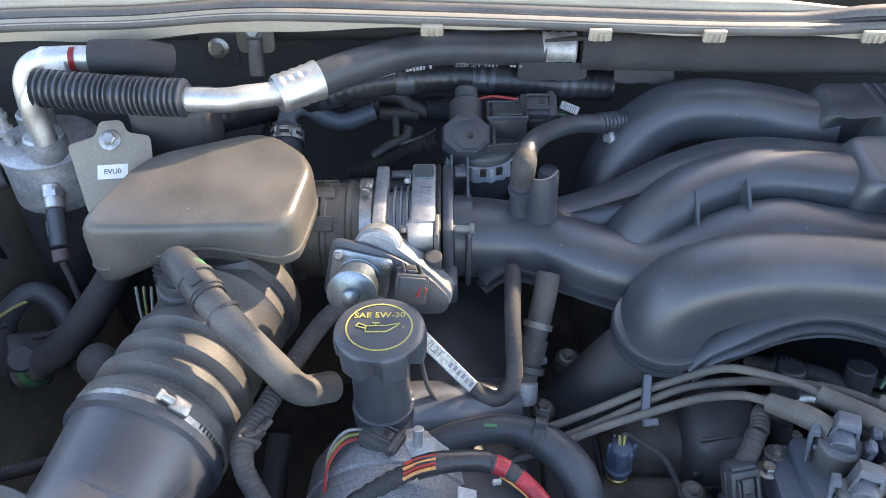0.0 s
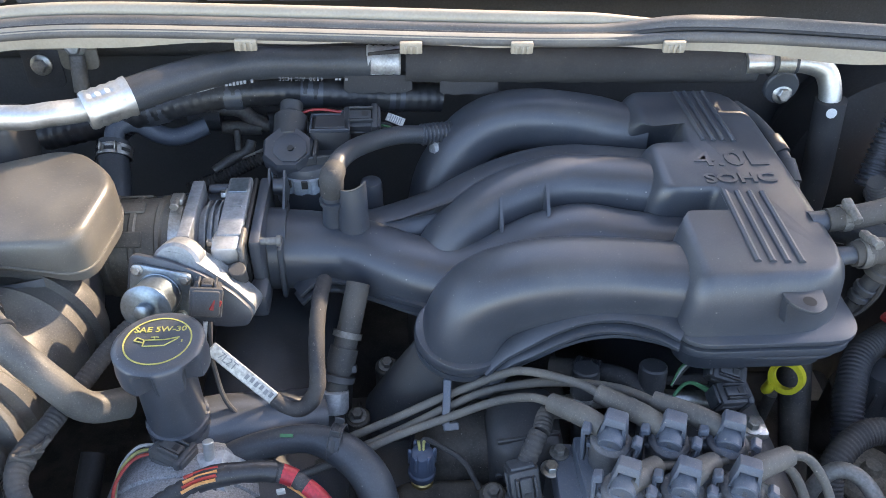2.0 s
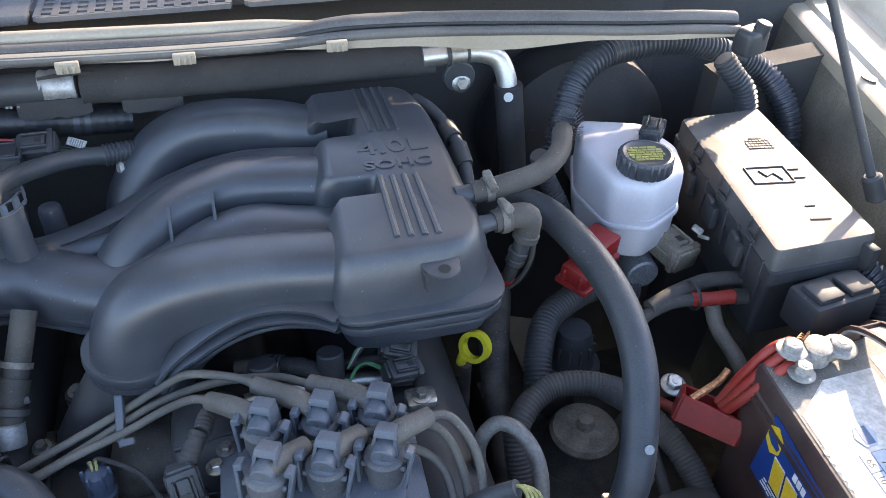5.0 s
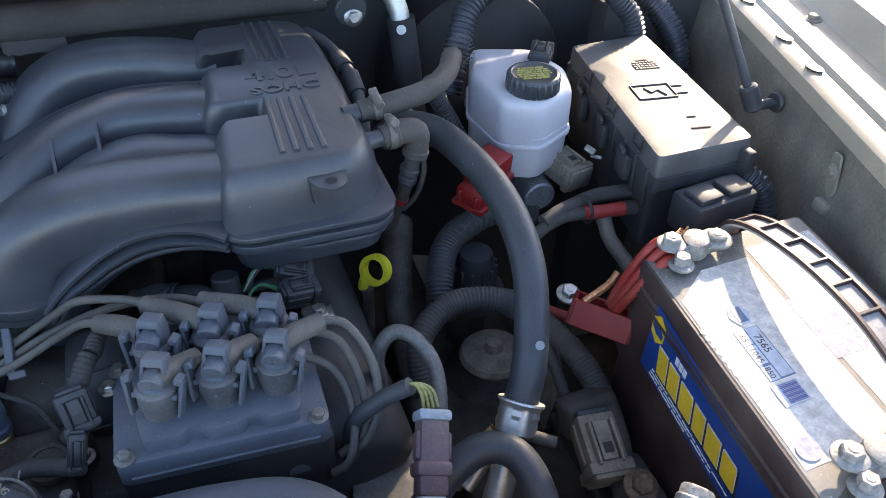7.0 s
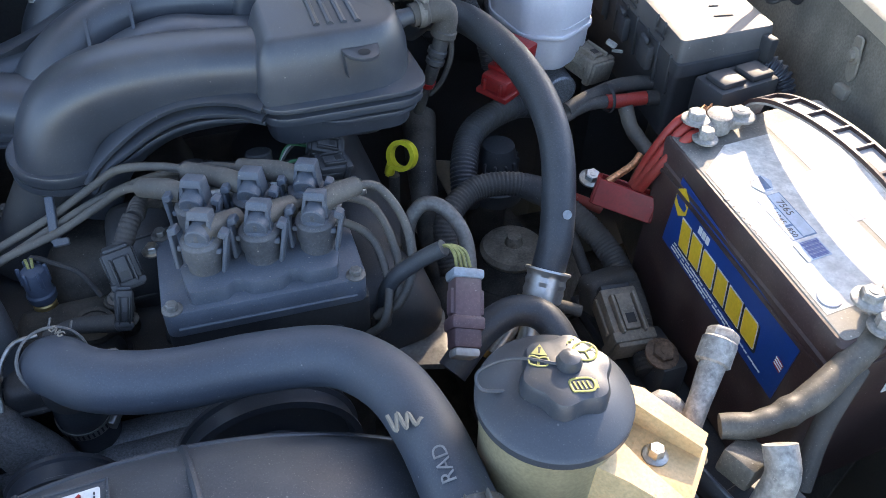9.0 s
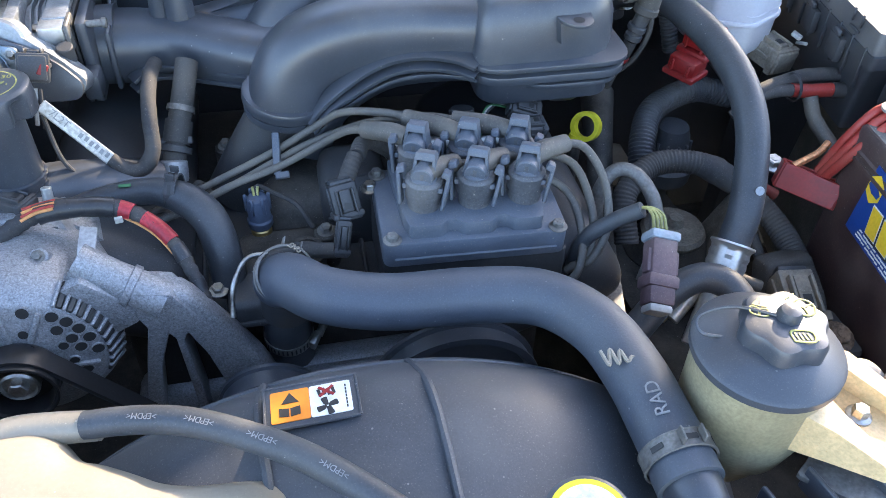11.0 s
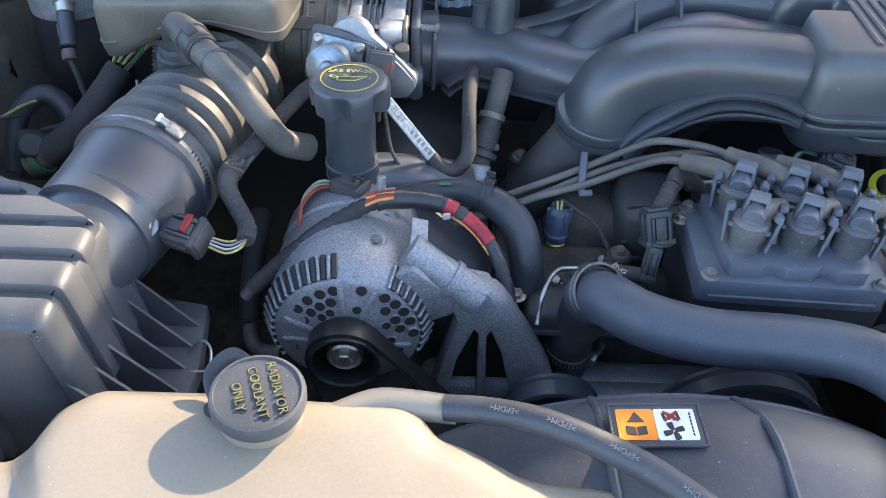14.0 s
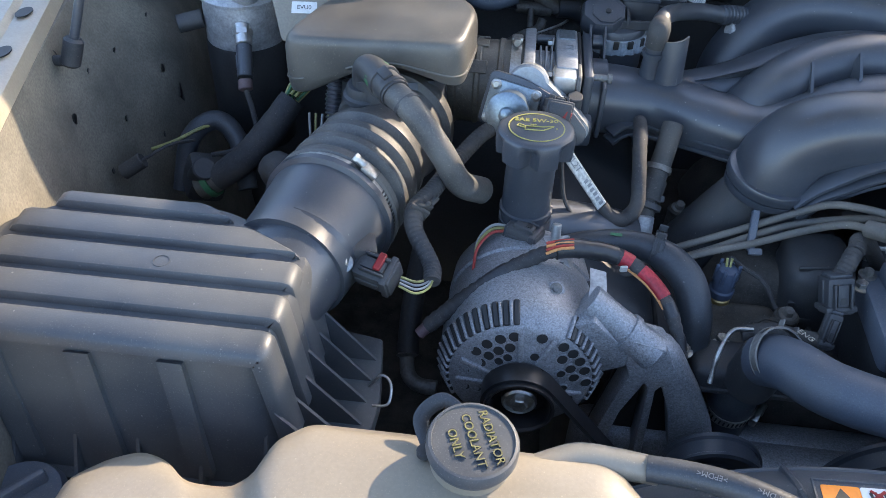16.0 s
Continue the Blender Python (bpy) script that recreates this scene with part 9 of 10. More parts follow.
part("hex_cap", join(hexagon(0.0125, 0.015, along((0.664, 0.108, 0.897), (0.682, 0.124, 0.912))), cyl((0.655, 0.100, 0.89), (0.668, 0.112, 0.901), 0.0135, 18)), LEAD, sv, "bare metal hex cap")
part("bent_pipe", tube([(0.600, 0.075, 0.83), (0.600, 0.088, 0.862), (0.612, 0.094, 0.872), (0.624, 0.082, 0.862), (0.632, 0.06, 0.83)], 0.0085, 16), LEAD, sv, "dusty pipe")
bh = thing("cooler_hose", "black rubber hose loop behind the steering reservoir", "hose", (0.58, 0.23, 0.8))
part("hose", tube([(0.50, 0.232, 0.79), (0.535, 0.250, 0.812), (0.568, 0.256, 0.822), (0.592, 0.243, 0.82), (0.602, 0.215, 0.805), (0.60, 0.18, 0.78), (0.585, 0.14, 0.76)], 0.0145, 18), RUBBER, bh)
CRM = along((0.621, 0.294, 0.824), (0.600, 0.268, 0.786))
part("crimp", join(loft([[tuple(CRM @ Vector(((r + d * math.cos(6 * a)) * math.cos(a), (r + d * math.cos(6 * a)) * math.sin(a), z))) for a in [2 * math.pi * k / 48 for k in range(48)]] for z, r, d in ((0.0, 0.0176, 0), (0.0, 0.0222, 0), (0.002, 0.0226, 0), (0.005, 0.0198, 0.0002), (0.008, 0.0184, 0.0008), (0.013, 0.0198, 0.0004), (0.017, 0.0183, 0.0008), (0.022, 0.0197, 0.0004), (0.026, 0.0186, 0.0006), (0.030, 0.0188, 0), (0.033, 0.0150, 0))]), cyl((0.603, 0.272, 0.791), (0.572, 0.236, 0.744), 0.0135, 20)), ALU_TUBE, bh, "crimped aluminium end")
part("side_nut", join(hexagon(0.0105, 0.016, along((0.594, 0.284, 0.800), (0.578, 0.282, 0.786))), cyl((0.584, 0.2825, 0.7915), (0.548, 0.272, 0.752), 0.0070, 14), lathe([(0.0125, 0), (0.0125, 0.004)], 18, along((0.583, 0.282, 0.790), (0.56, 0.276, 0.77)))), BRASS, bh, "dull brass nut and pipe")
part("stub", cyl((0.622, 0.275, 0.795), (0.645, 0.262, 0.79), 0.006, 14), IRON, bh)
part("fitting", join(hexagon(0.012, 0.014, along((0.592, 0.282, 0.79), (0.575, 0.275, 0.775))), cyl((0.585, 0.278, 0.783), (0.555, 0.262, 0.76), 0.008, 14)), STEEL, bh)
pcn = thing("oxygen_sensor_plug", "mauve wiring connector with a pale collar and wires", "connector", (0.49, 0.21, 0.84))
PA, PB = Vector((0.512, 0.262, 0.882)), Vector((0.488, 0.196, 0.840))
pm = frame_at((PA + PB) / 2, PB - PA, (0.1, -0.5, 0.8))
part("body", join(rbox(0.060, 0.024, 0.022, 0.003, 2, pm @ pose(-0.003, 0, -0.011)), rbox(0.012, 0.029, 0.026, 0.003, 2, pm @ pose(0.006, 0, -0.013)), rbox(0.022, 0.030, 0.012, 0.002, 2, pm @ pose(-0.012, 0, -0.004))), MAROON, pcn)
part("collar", rbox(0.009, 0.028, 0.025, 0.003, 2, pm @ pose(-0.036, 0, -0.0125)), PALE_BLUE, pcn, "pale grey collar")
part("end_ring", rbox(0.008, 0.022, 0.02, 0.003, 2, pm @ pose(0.030, 0, -0.010)), WHITE_WIRE, pcn)
part("wires", join(*[tube([PA + Vector((0.004 * k - 0.006, 0.002, 0.0)), PA + Vector((0.003 * k - 0.006, 0.012, 0.012)), PA + Vector((-0.012, 0.022, 0.012)), (0.478, 0.292, 0.872)], 0.0016, 6) for k in range(4)]), YELLOW_WIRE, pcn, "yellow and white wires")
part("sleeve", tube([PA + Vector((-0.012, 0.020, 0.012)), (0.478, 0.292, 0.874), (0.455, 0.296, 0.85), (0.45, 0.30, 0.80)], 0.0075, 12), RUBBER, pcn)
lp = thing("bare_pipe_loop", "grey metal pipe looping beside the coil wires", "pipe", (0.52, 0.34, 0.82))
part("pipe", tube([(0.508, 0.372, 0.80), (0.505, 0.372, 0.845), (0.520, 0.374, 0.868), (0.538, 0.362, 0.868), (0.550, 0.338, 0.85), (0.546, 0.310, 0.82), (0.53, 0.29, 0.79)], 0.0072, 16), DULL_METAL, lp)
# plate in a darker metal, for the shade it lies in
part("bracket_plate", plate(rounded([(0.455, 0.29), (0.515, 0.272), (0.535, 0.345), (0.478, 0.378)], 0.008), 0.742, 0.750, 0.002), DULL_METAL, lp, "dusty aluminium plate toned dark for shade")
rl = thing("body_harness", "dusty ribbed wiring conduit looping over the frame rail", "wiring harness", (0.62, 0.42, 0.8))
part("conduit", tube([(0.545, 0.35, 0.80), (0.550, 0.385, 0.838), (0.590, 0.412, 0.852), (0.640, 0.405, 0.852), (0.672, 0.380, 0.840), (0.695, 0.335, 0.825), (0.702, 0.29, 0.81), (0.695, 0.245, 0.80), (0.68, 0.19, 0.78)], 0.0125, 16, ribs=0.004, rib_depth=0.0007, uneven=0.04), RUBBER_DUSTY, rl)
part("conduit", tube([(0.588, 0.425, 0.82), (0.60, 0.465, 0.848), (0.628, 0.505, 0.86), (0.69, 0.535, 0.86), (0.74, 0.53, 0.85)], 0.0145, 16, ribs=0.0045, rib_depth=0.0012), PLASTIC_DULL, rl)
part("branch", tube([(0.672, 0.37, 0.835), (0.676, 0.335, 0.81), (0.672, 0.29, 0.795)], 0.006, 10), RUBBER_DUSTY, rl)
part("red_band", tube([(0.640, 0.405, 0.850), (0.668, 0.398, 0.844), (0.70, 0.385, 0.832), (0.722, 0.375, 0.822)], 0.006, 10), RED_WIRE, rl, "red cable")
part("taped_joint", tube([(0.640, 0.405, 0.852), (0.656, 0.396, 0.847), (0.672, 0.380, 0.840)], [0.0130, 0.0142, 0.0130], 14, uneven=0.1, step=0.006), LOOM, rl, "tape wound over the joint")
connector(rl, (0.672, 0.235, 0.805), (-0.1, -0.9, -0.3), (0, -0.3, 1), (0.06, 0.036, 0.032), TAN_PLUG)
part("collar", rbox(0.055, 0.03, 0.04, 0.008, 3, pose(0.682, 0.272, 0.785, -20, 0, 5)), RUBBER_DUSTY, rl)
rail = thing("frame_rail", "dark dirty frame rail and cup beneath the wiring", "car frame", (0.66, 0.35, 0.6))
part("rail", rbox(0.15, 0.75, 0.16, 0.02, 3, pose(0.685, 0.36, 0.43)), IRON, rail)
part("spring_cup", lathe([(0.042, 0.70), (0.044, 0.706), (0.040, 0.712), (0.012, 0.716), (0.009, 0.728), (0.004, 0.730)], 32, pose(0.696, 0.512, -0.062)), GRIMED, rail, "round dusty cup with a stud")
part("cup_seat", lathe([(0.062, 0.600), (0.060, 0.612), (0.052, 0.618), (0.047, 0.630), (0.040, 0.636)], 40, pose(0.696, 0.512, 0)), IRON, rail, "dusty pressed seat round the cup")
part("stud_nut", hexagon(0.0085, 0.008, pose(0.696, 0.512, 0.655)), RUST, rail)
part("sheet", loft([[(0.735, 0.40, 0.70), (0.775, 0.52, 0.70), (0.775, 0.52, 0.696), (0.735, 0.40, 0.696)], [(0.715, 0.40, 0.60), (0.745, 0.54, 0.60), (0.745, 0.54, 0.596), (0.715, 0.40, 0.596)]]), GRIMED, rail, "dusty sloping sheet beside the cup")
part("cross_sheet", loft([[(0.60, 0.40, 0.615), (0.75, 0.40, 0.615), (0.75, 0.40, 0.609), (0.60, 0.40, 0.609)], [(0.60, 0.66, 0.60), (0.75, 0.66, 0.60), (0.75, 0.66, 0.594), (0.60, 0.66, 0.594)]]), IRON, rail, "grimy floor sheet under the cup")
cone = part("motor_cone", lathe([(0.036, 0.74), (0.038, 0.76), (0.030, 0.765), (0.024, 0.80), (0.020, 0.815)], 24, pose(0.682, 0.554, -0.030)), PLASTIC_DULL, rail, "ribbed black cap")
part("motor_body", lathe([(0.024, 0.58), (0.026, 0.60), (0.026, 0.712)], 24, pose(0.690, 0.592, 0)), IRON, rail, "dusty dark motor body")
for k in range(6):
    part("fin", rbox(0.004, 0.056, 0.034, 0.001, 1, pose(0.682, 0.554, 0.735, 0, 0, 30 * k)), PLASTIC_DULL, cone)
part("tray", join(rbox(0.10, 0.28, 0.012, 0.003, 1, pose(0.745, 0.22, 0.69)), rbox(0.03, 0.06, 0.05, 0.006, 2, pose(0.722, 0.225, 0.70))), PLASTIC_DULL, rail, "black battery tray")
part("bolt", bolt_bm((0.715, 0.215, 0.752), (0, -0.3, 1), 0.011, 0.008), RUST, rail)
part("bolt", bolt_bm((0.735, 0.42, 0.815), (0, -0.2, 1), 0.009, 0.008), STEEL, rail)
part("column_shaft", tube([(0.60, 0.62, 0.80), (0.575, 0.53, 0.77), (0.57, 0.47, 0.70), (0.57, 0.40, 0.62)], [0.022, 0.017, 0.014, 0.014], 16), IRON, rail, "dark steering shaft")
part("tan_plate", plate([(0.664, 0.645), (0.712, 0.645), (0.714, 0.745), (0.668, 0.765)], 0.618, 0.622, 0.001), PAINT_DULL, rail, "beige heat plate")
ap = thing("radiator_support", "black ribbed plastic radiator support beside the neck", "car body", (0.55, 0.0, 0.8))
part("beam", rbox(0.20, 0.04, 0.05, 0.006, 2, pose(0.58, -0.005, 0.80, 0, 0, 12)), PLASTIC_DULL, ap)
for k in range(4):
    part("rib", rbox(0.004, 0.045, 0.024, 0.001, 1, pose(0.50 + 0.04 * k, 0.0 + 0.008 * k, 0.835, 0, 0, 12)), PLASTIC, ap)
part("tube", tube([(0.64, 0.0, 0.85), (0.648, 0.005, 0.885), (0.652, 0.02, 0.90)], 0.012, 14), LEAD, ap, "dusty bent pipe")
part("square_fitting", rbox(0.03, 0.026, 0.022, 0.003, 2, pose(0.640, 0.030, 0.858, 0, 10, 20)), RUBBER_BROWN, ap)

# overflow hose with print
oh = thing("overflow_hose", "black overflow hose with printed marks crossing the shroud", "hose", (0.1, 0.12, 0.9))
OHP = [(0.045, 0.136, 0.890), (0.075, 0.130, 0.896), (0.112, 0.118, 0.902), (0.150, 0.098, 0.905), (0.19, 0.073, 0.904), (0.235, 0.035, 0.898), (0.28, -0.01, 0.885)]
part("hose", tube(OHP, 0.0098, 20), RUBBER, oh)
for i in range(4):
    a, b = Vector(OHP[i + 1]), Vector(OHP[i + 2])
    d = (b - a).normalized()
    upv = Vector((0.1, -0.35, 1)) - d * Vector((0.1, -0.35, 1)).dot(d)
    part("lettering", letters(">EPDM<", 0.0058, frame_at((a * 0.65 + b * 0.35) + upv.normalized() * 0.0102, -d, upv), 0.0002), GREY_MARK, oh, "grey printed letters", smooth=False)

# ---- left: airflow sensor plug, looms, wheel house ----
mp = thing("airflow_sensor_plug", "black airflow sensor plug with a red lock and loom", "connector", (-0.18, 0.32, 0.9))
part("sensor_flange", rbox(0.04, 0.03, 0.035, 0.005, 2, pose(-0.213, 0.330, 0.878, 0, 10, 15)), PLASTIC_DULL, mp)
part("bolt", bolt_bm((-0.214, 0.308, 0.903), (-0.2, -0.5, 0.8), 0.006, 0.006), STEEL, mp)
pb = connector(mp, (-0.184, 0.312, 0.893), (1, -0.35, -0.05), (0.1, -0.4, 0.9), (0.038, 0.027, 0.023))
part("lock_tab", rbox(0.007, 0.018, 0.004, 0.001, 1, frame_at((-0.181, 0.309, 0.9075), (1, -0.35, -0.05), (0.1, -0.4, 0.9))), RED, pb, "red lock tab")
for k, mm in enumerate((YELLOW_WIRE, WHITE_WIRE, GREY_MARK, YELLOW_WIRE)):
    part("wire", tube([(-0.163, 0.300 + 0.004 * k, 0.890), (-0.148, 0.297 + 0.005 * k, 0.886), (-0.137, 0.306 + 0.005 * k, 0.885), (-0.133, 0.325, 0.886)], 0.0012, 6), mm, pb)
part("loom", tube([(-0.135, 0.316, 0.884), (-0.138, 0.336, 0.887), (-0.158, 0.366, 0.902), (-0.160, 0.392, 0.906), (-0.149, 0.422, 0.907), (-0.128, 0.475, 0.912), (-0.108, 0.508, 0.922), (-0.088, 0.525, 0.93)], [0.0082, 0.0082, 0.0085, 0.0105, 0.009, 0.0085, 0.0085, 0.0085], 14, ribs=0.0045, rib_depth=0.0005, uneven=0.05), LOOM, mp)
part("loose_tape", join(*[rbox(0.02, 0.004, 0.012, 0.001, 1, pose(-0.160 + 0.003 * k, 0.384 + 0.006 * k, 0.905, 20 * k, 30, 40 * k)) for k in range(4)]), LOOM, mp)
ll = thing("headlamp_harness", "black wrapped wiring loom with bare green and yellow wires", "wiring harness", (-0.4, 0.58, 0.8))
part("loom", tube([(-0.350, 0.640, 0.868), (-0.375, 0.612, 0.835), (-0.405, 0.590, 0.805), (-0.440, 0.577, 0.780)], [0.016, 0.019, 0.018, 0.0165], 16, uneven=0.06), LOOM, ll)
part("green_ring", lathe([(0.0175, -0.004), (0.020, -0.004), (0.020, 0.004), (0.0175, 0.004)], 24, along((-0.448, 0.575, 0.775), (-0.47, 0.57, 0.76)), cap=False), GREEN, ll, "green ring")
part("end_plug", cyl((-0.436, 0.578, 0.783), (-0.462, 0.572, 0.765), 0.0165, 18), RUBBER_BROWN, ll)
for k in range(9):
    a = k * 0.7
    part("wire", tube([(-0.352 + 0.008 * math.cos(a), 0.637, 0.868 + 0.008 * math.sin(a)), (-0.340 + 0.012 * math.cos(a), 0.652, 0.882 + 0.010 * math.sin(a)), (-0.322 + 0.010 * math.cos(a + 1), 0.668, 0.892 + 0.008 * math.sin(a + 1)), (-0.305, 0.69, 0.89)], 0.0019, 6), YELLOW_WIRE if k % 3 else GREEN, ll)
for k in range(6):
    part("wire", tube([(-0.315 + 0.005 * k, 0.585, 0.83), (-0.318 + 0.007 * k, 0.595, 0.855), (-0.32 + 0.008 * k, 0.605, 0.872)], 0.0016, 6), YELLOW_WIRE if k % 2 else WHITE_WIRE, ll)
part("ribbed_drop", tube([(-0.288, 0.63, 0.91), (-0.290, 0.615, 0.88), (-0.285, 0.60, 0.84), (-0.28, 0.58, 0.80)], 0.0115, 14, ribs=0.005, rib_depth=0.002), PLASTIC, ll)
part("lower_loom", tube([(-0.33, 0.545, 0.80), (-0.345, 0.535, 0.83), (-0.335, 0.52, 0.845), (-0.305, 0.50, 0.82)], 0.02, 14, uneven=0.08), LOOM, ll)
part("thin_loom", tube([(-0.52, 0.42, 0.76), (-0.47, 0.44, 0.765), (-0.42, 0.45, 0.77), (-0.36, 0.47, 0.77)], 0.007, 10), LOOM, ll)
part("rubber_arch", tube([(-0.50, 0.60, 0.74), (-0.49, 0.63, 0.80), (-0.46, 0.65, 0.82), (-0.43, 0.64, 0.80), (-0.41, 0.60, 0.75)], 0.013, 14), RUBBER, ll)
part("valve_block", join(rbox(0.05, 0.05, 0.05, 0.01, 2, pose(-0.475, 0.60, 0.74, 10, 20, 30)), cyl((-0.47, 0.59, 0.77), (-0.45, 0.57, 0.80), 0.015, 16)), PLASTIC_DULL, ll)
part("fender_plug", join(cyl((-0.545, 0.545, 0.80), (-0.52, 0.555, 0.815), 0.010, 14), tube([(-0.52, 0.555, 0.815), (-0.49, 0.57, 0.83), (-0.47, 0.60, 0.82)], 0.002, 6)), RUBBER_DUSTY, ll)
# inner aprons: pressed panels that swell over the wheels, darkened for shade
def apron(name, fx, sign, swell, y0, y1):
    secs = []
    for i in range(31):
        y = y0 + (y1 - y0) * i / 30
        t = max(0.0, min(1.0, (y - 0.5) / 0.35))
        inner = 0.006 + swell * t * t * (3 - 2 * t)
        ring = [(fx(y) - sign * (inner * min(1, (0.975 - z) / 0.12 + 0.05) + 0.10 * max(0.0, 0.93 - z) + 0.004 * math.exp(-((y - 0.62) ** 2 + (z - 0.80) ** 2) / 0.02)), y, z) for z in (0.972, 0.965, 0.95, 0.92, 0.88, 0.84, 0.80, 0.74, 0.66, 0.50, 0.36)]
        secs.append(ring + [(x + sign * 0.004, yy, z) for x, yy, z in reversed(ring)])
    return structure(name, loft(secs), FENDER_DIRT_SHADE, "dirty beige inner apron panel beside the wheel, darkened for shade")


apron_left = apron("wall_apron_left", left_x, -1, 0.105, 0.10, 0.955)
apron("wall_apron_right", right_x, 1, 0.0, 0.10, 0.955)


def apron_at(y, z):
    t = max(0.0, min(1.0, (y - 0.5) / 0.35))
    inner = 0.006 + 0.105 * t * t * (3 - 2 * t)
    return Vector((left_x(y) + inner * min(1, (0.975 - z) / 0.12 + 0.05) + 0.10 * max(0.0, 0.93 - z) + 0.004 * math.exp(-((y - 0.62) ** 2 + (z - 0.80) ** 2) / 0.02), y, z))


for y, z, r in ((0.529, 0.883, 0.0065), (0.60, 0.905, 0.004), (0.665, 0.90, 0.004), (0.62, 0.83, 0.004), (0.72, 0.85, 0.005), (0.56, 0.79, 0.004), (0.47, 0.82, 0.004), (0.77, 0.90, 0.004), (0.68, 0.77, 0.004)):
    p = apron_at(y, z)
    part("drain_hole", lathe([(r, 0), (r, 0.0012)], 14, along(p - Vector((0.0006, 0, 0)), p + Vector((0.3, 0.06, 0.03)))), INK, apron_left, "dark round hole")
for y, z in ((0.372, 0.862), (0.745, 0.80)):
    p = apron_at(y, z)
    part("square_hole", rbox(0.020, 0.020, 0.0012, 0, 1, along(p - Vector((0.0006, 0, 0)), p + Vector((0.3, 0.06, 0.03))) @ pose(0, 0, 0, 0, 0, 40)), INK, apron_left, "dark square hole", smooth=False)
part("scratch_wire", tube([(-0.53, 0.60, 0.80), (-0.50, 0.61, 0.81), (-0.47, 0.63, 0.82), (-0.45, 0.66, 0.81)], 0.0022, 6), YELLOW_WIRE, ll)
hc = thing("headlamp_housing", "round bluish-black headlamp bulb cover with a grip", "headlamp", (-0.44, 0.09, 0.79))
part("cap", lathe([(0.034, 0.78), (0.037, 0.785), (0.037, 0.80), (0.033, 0.808), (0.012, 0.810)], 36, pose(-0.440, 0.100, 0)), PLASTIC_GREY, hc)
part("grip", rbox(0.05, 0.008, 0.016, 0.003, 2, pose(-0.440, 0.100, 0.806, 0, 0, 50)), PLASTIC_GREY, hc)
part("symbol", rbox(0.012, 0.010, 0.0005, 0, 1, pose(-0.45, 0.075, 0.8095)), YELLOW, hc)

# ---- right fender fittings ----
fr = thing("fender_bracket", "small beige sheet metal tab bolted to the inner fender", "bracket", (1.01, 0.38, 0.93))
part("tab", plate(rounded([(-0.008, -0.03), (0.008, -0.03), (0.010, 0.012), (0.0, 0.022), (-0.010, 0.012)], 0.006), 0, 0.003, 0.0008, 1, frame_at((right_x(0.378) - 0.004, 0.378, 0.935), (0.27, 1, -0.2), (-1, 0.27, 0))), PAINT_DULL, fr)
part("foot", rbox(0.012, 0.02, 0.014, 0.003, 2, pose(right_x(0.375) - 0.010, 0.374, 0.898)), PAINT_DULL, fr)
part("bolt", bolt_bm((right_x(0.379) - 0.008, 0.379, 0.945), (-1, 0.2, 0), 0.006, 0.005), PAINT_DULL, fr)


def rail_fitting(x, y, z, kind):
    if kind == "hole":
        return lathe([(0.010, 0), (0.010, 0.0012)], 20, pose(x, y, z + 0.0016) @ Matrix.Diagonal((0.8, 1.3, 1, 1)))
    return bolt_bm((x, y, z), (0, 0, 1), 0.0075, 0.006)


for y in (0.70, 0.585, 0.505):
    part("flange_hole", rail_fitting(right_x(y) + 0.02, y, 0.9932, "hole"), INK, fender_right, "dark slotted hole")
for y in (0.62, 0.42, 0.30):
    part("flange_bolt", rail_fitting(right_x(y) + 0.083, y, 0.994, "bolt"), PAINT_DULL, fender_right, "painted bolt")
for y in (0.56, 0.47):
    part("flange_hole", rail_fitting(left_x(y) - 0.02, y, 0.9932, "hole"), INK, fender_left, "dark slotted hole")
for y in (0.50, 0.38):
    part("flange_bolt", rail_fitting(left_x(y) - 0.083, y, 0.994, "bolt"), PAINT_DULL, fender_left, "painted bolt")
# cable over the fuse box corner
gr = thing("grommet", "black rubber grommet where the conduit meets the cowl", "grommet", (0.98, 0.75, 1.03))
part("body", join(rbox(0.04, 0.03, 0.035, 0.008, 3, pose(0.965, 0.748, 1.022, 0, 0, 20)), cyl((0.97, 0.745, 1.04), (0.975, 0.742, 1.065), 0.01, 14)), RUBBER, gr)
# yellow strands that show under the red tape, and the tie
for k in range(3):
    part("orange_wire", tube([p + Vector((-0.0035 + 0.001 * k, -0.0062 + 0.0012 * k, -0.0030 - 0.001 * k)) for p in harness_run(0.62, 0.76)], 0.0014, 6), (COPPER_WIRE, RED_WIRE, COPPER_WIRE)[k], ah, "orange strand")
part("tie_tab", rbox(0.007, 0.003, 0.007, 0.0006, 1, pose(0.044, 0.371, 0.872, 10, 0, 10)), WHITE_WIRE, ah, "cut cable tie")


# ---- more parts of the large things ----
part("rim_bead", tube([shroud_pt(radians(a), 0.176 - 0.02 * math.sin(radians(a)) ** 2, 0.3545) for a in range(-50, 51, 4)], 0.0034, 8, step=0.02), PLASTIC, shr, "raised rear bead")
# toothed ring of the purge valve: clips with small arrows
for k in range(7):
    a = radians(195 + 25 * k)
    part("ring_clip", rbox(0.003, 0.007, 0.010, 0.0006, 1, pose(0.044 + 0.0428 * math.cos(a), 0.761 + 0.0428 * math.sin(a), 0.931, 0, 0, math.degrees(a))), INK, pv, "dark clip")
part("cap_face", lathe([(0.0195, 0), (0.0195, 0.0018), (0.0175, 0.0024)], 8, octm @ pose(0.002, -0.004, 0.026)), PLASTIC, pv, "raised octagon face")
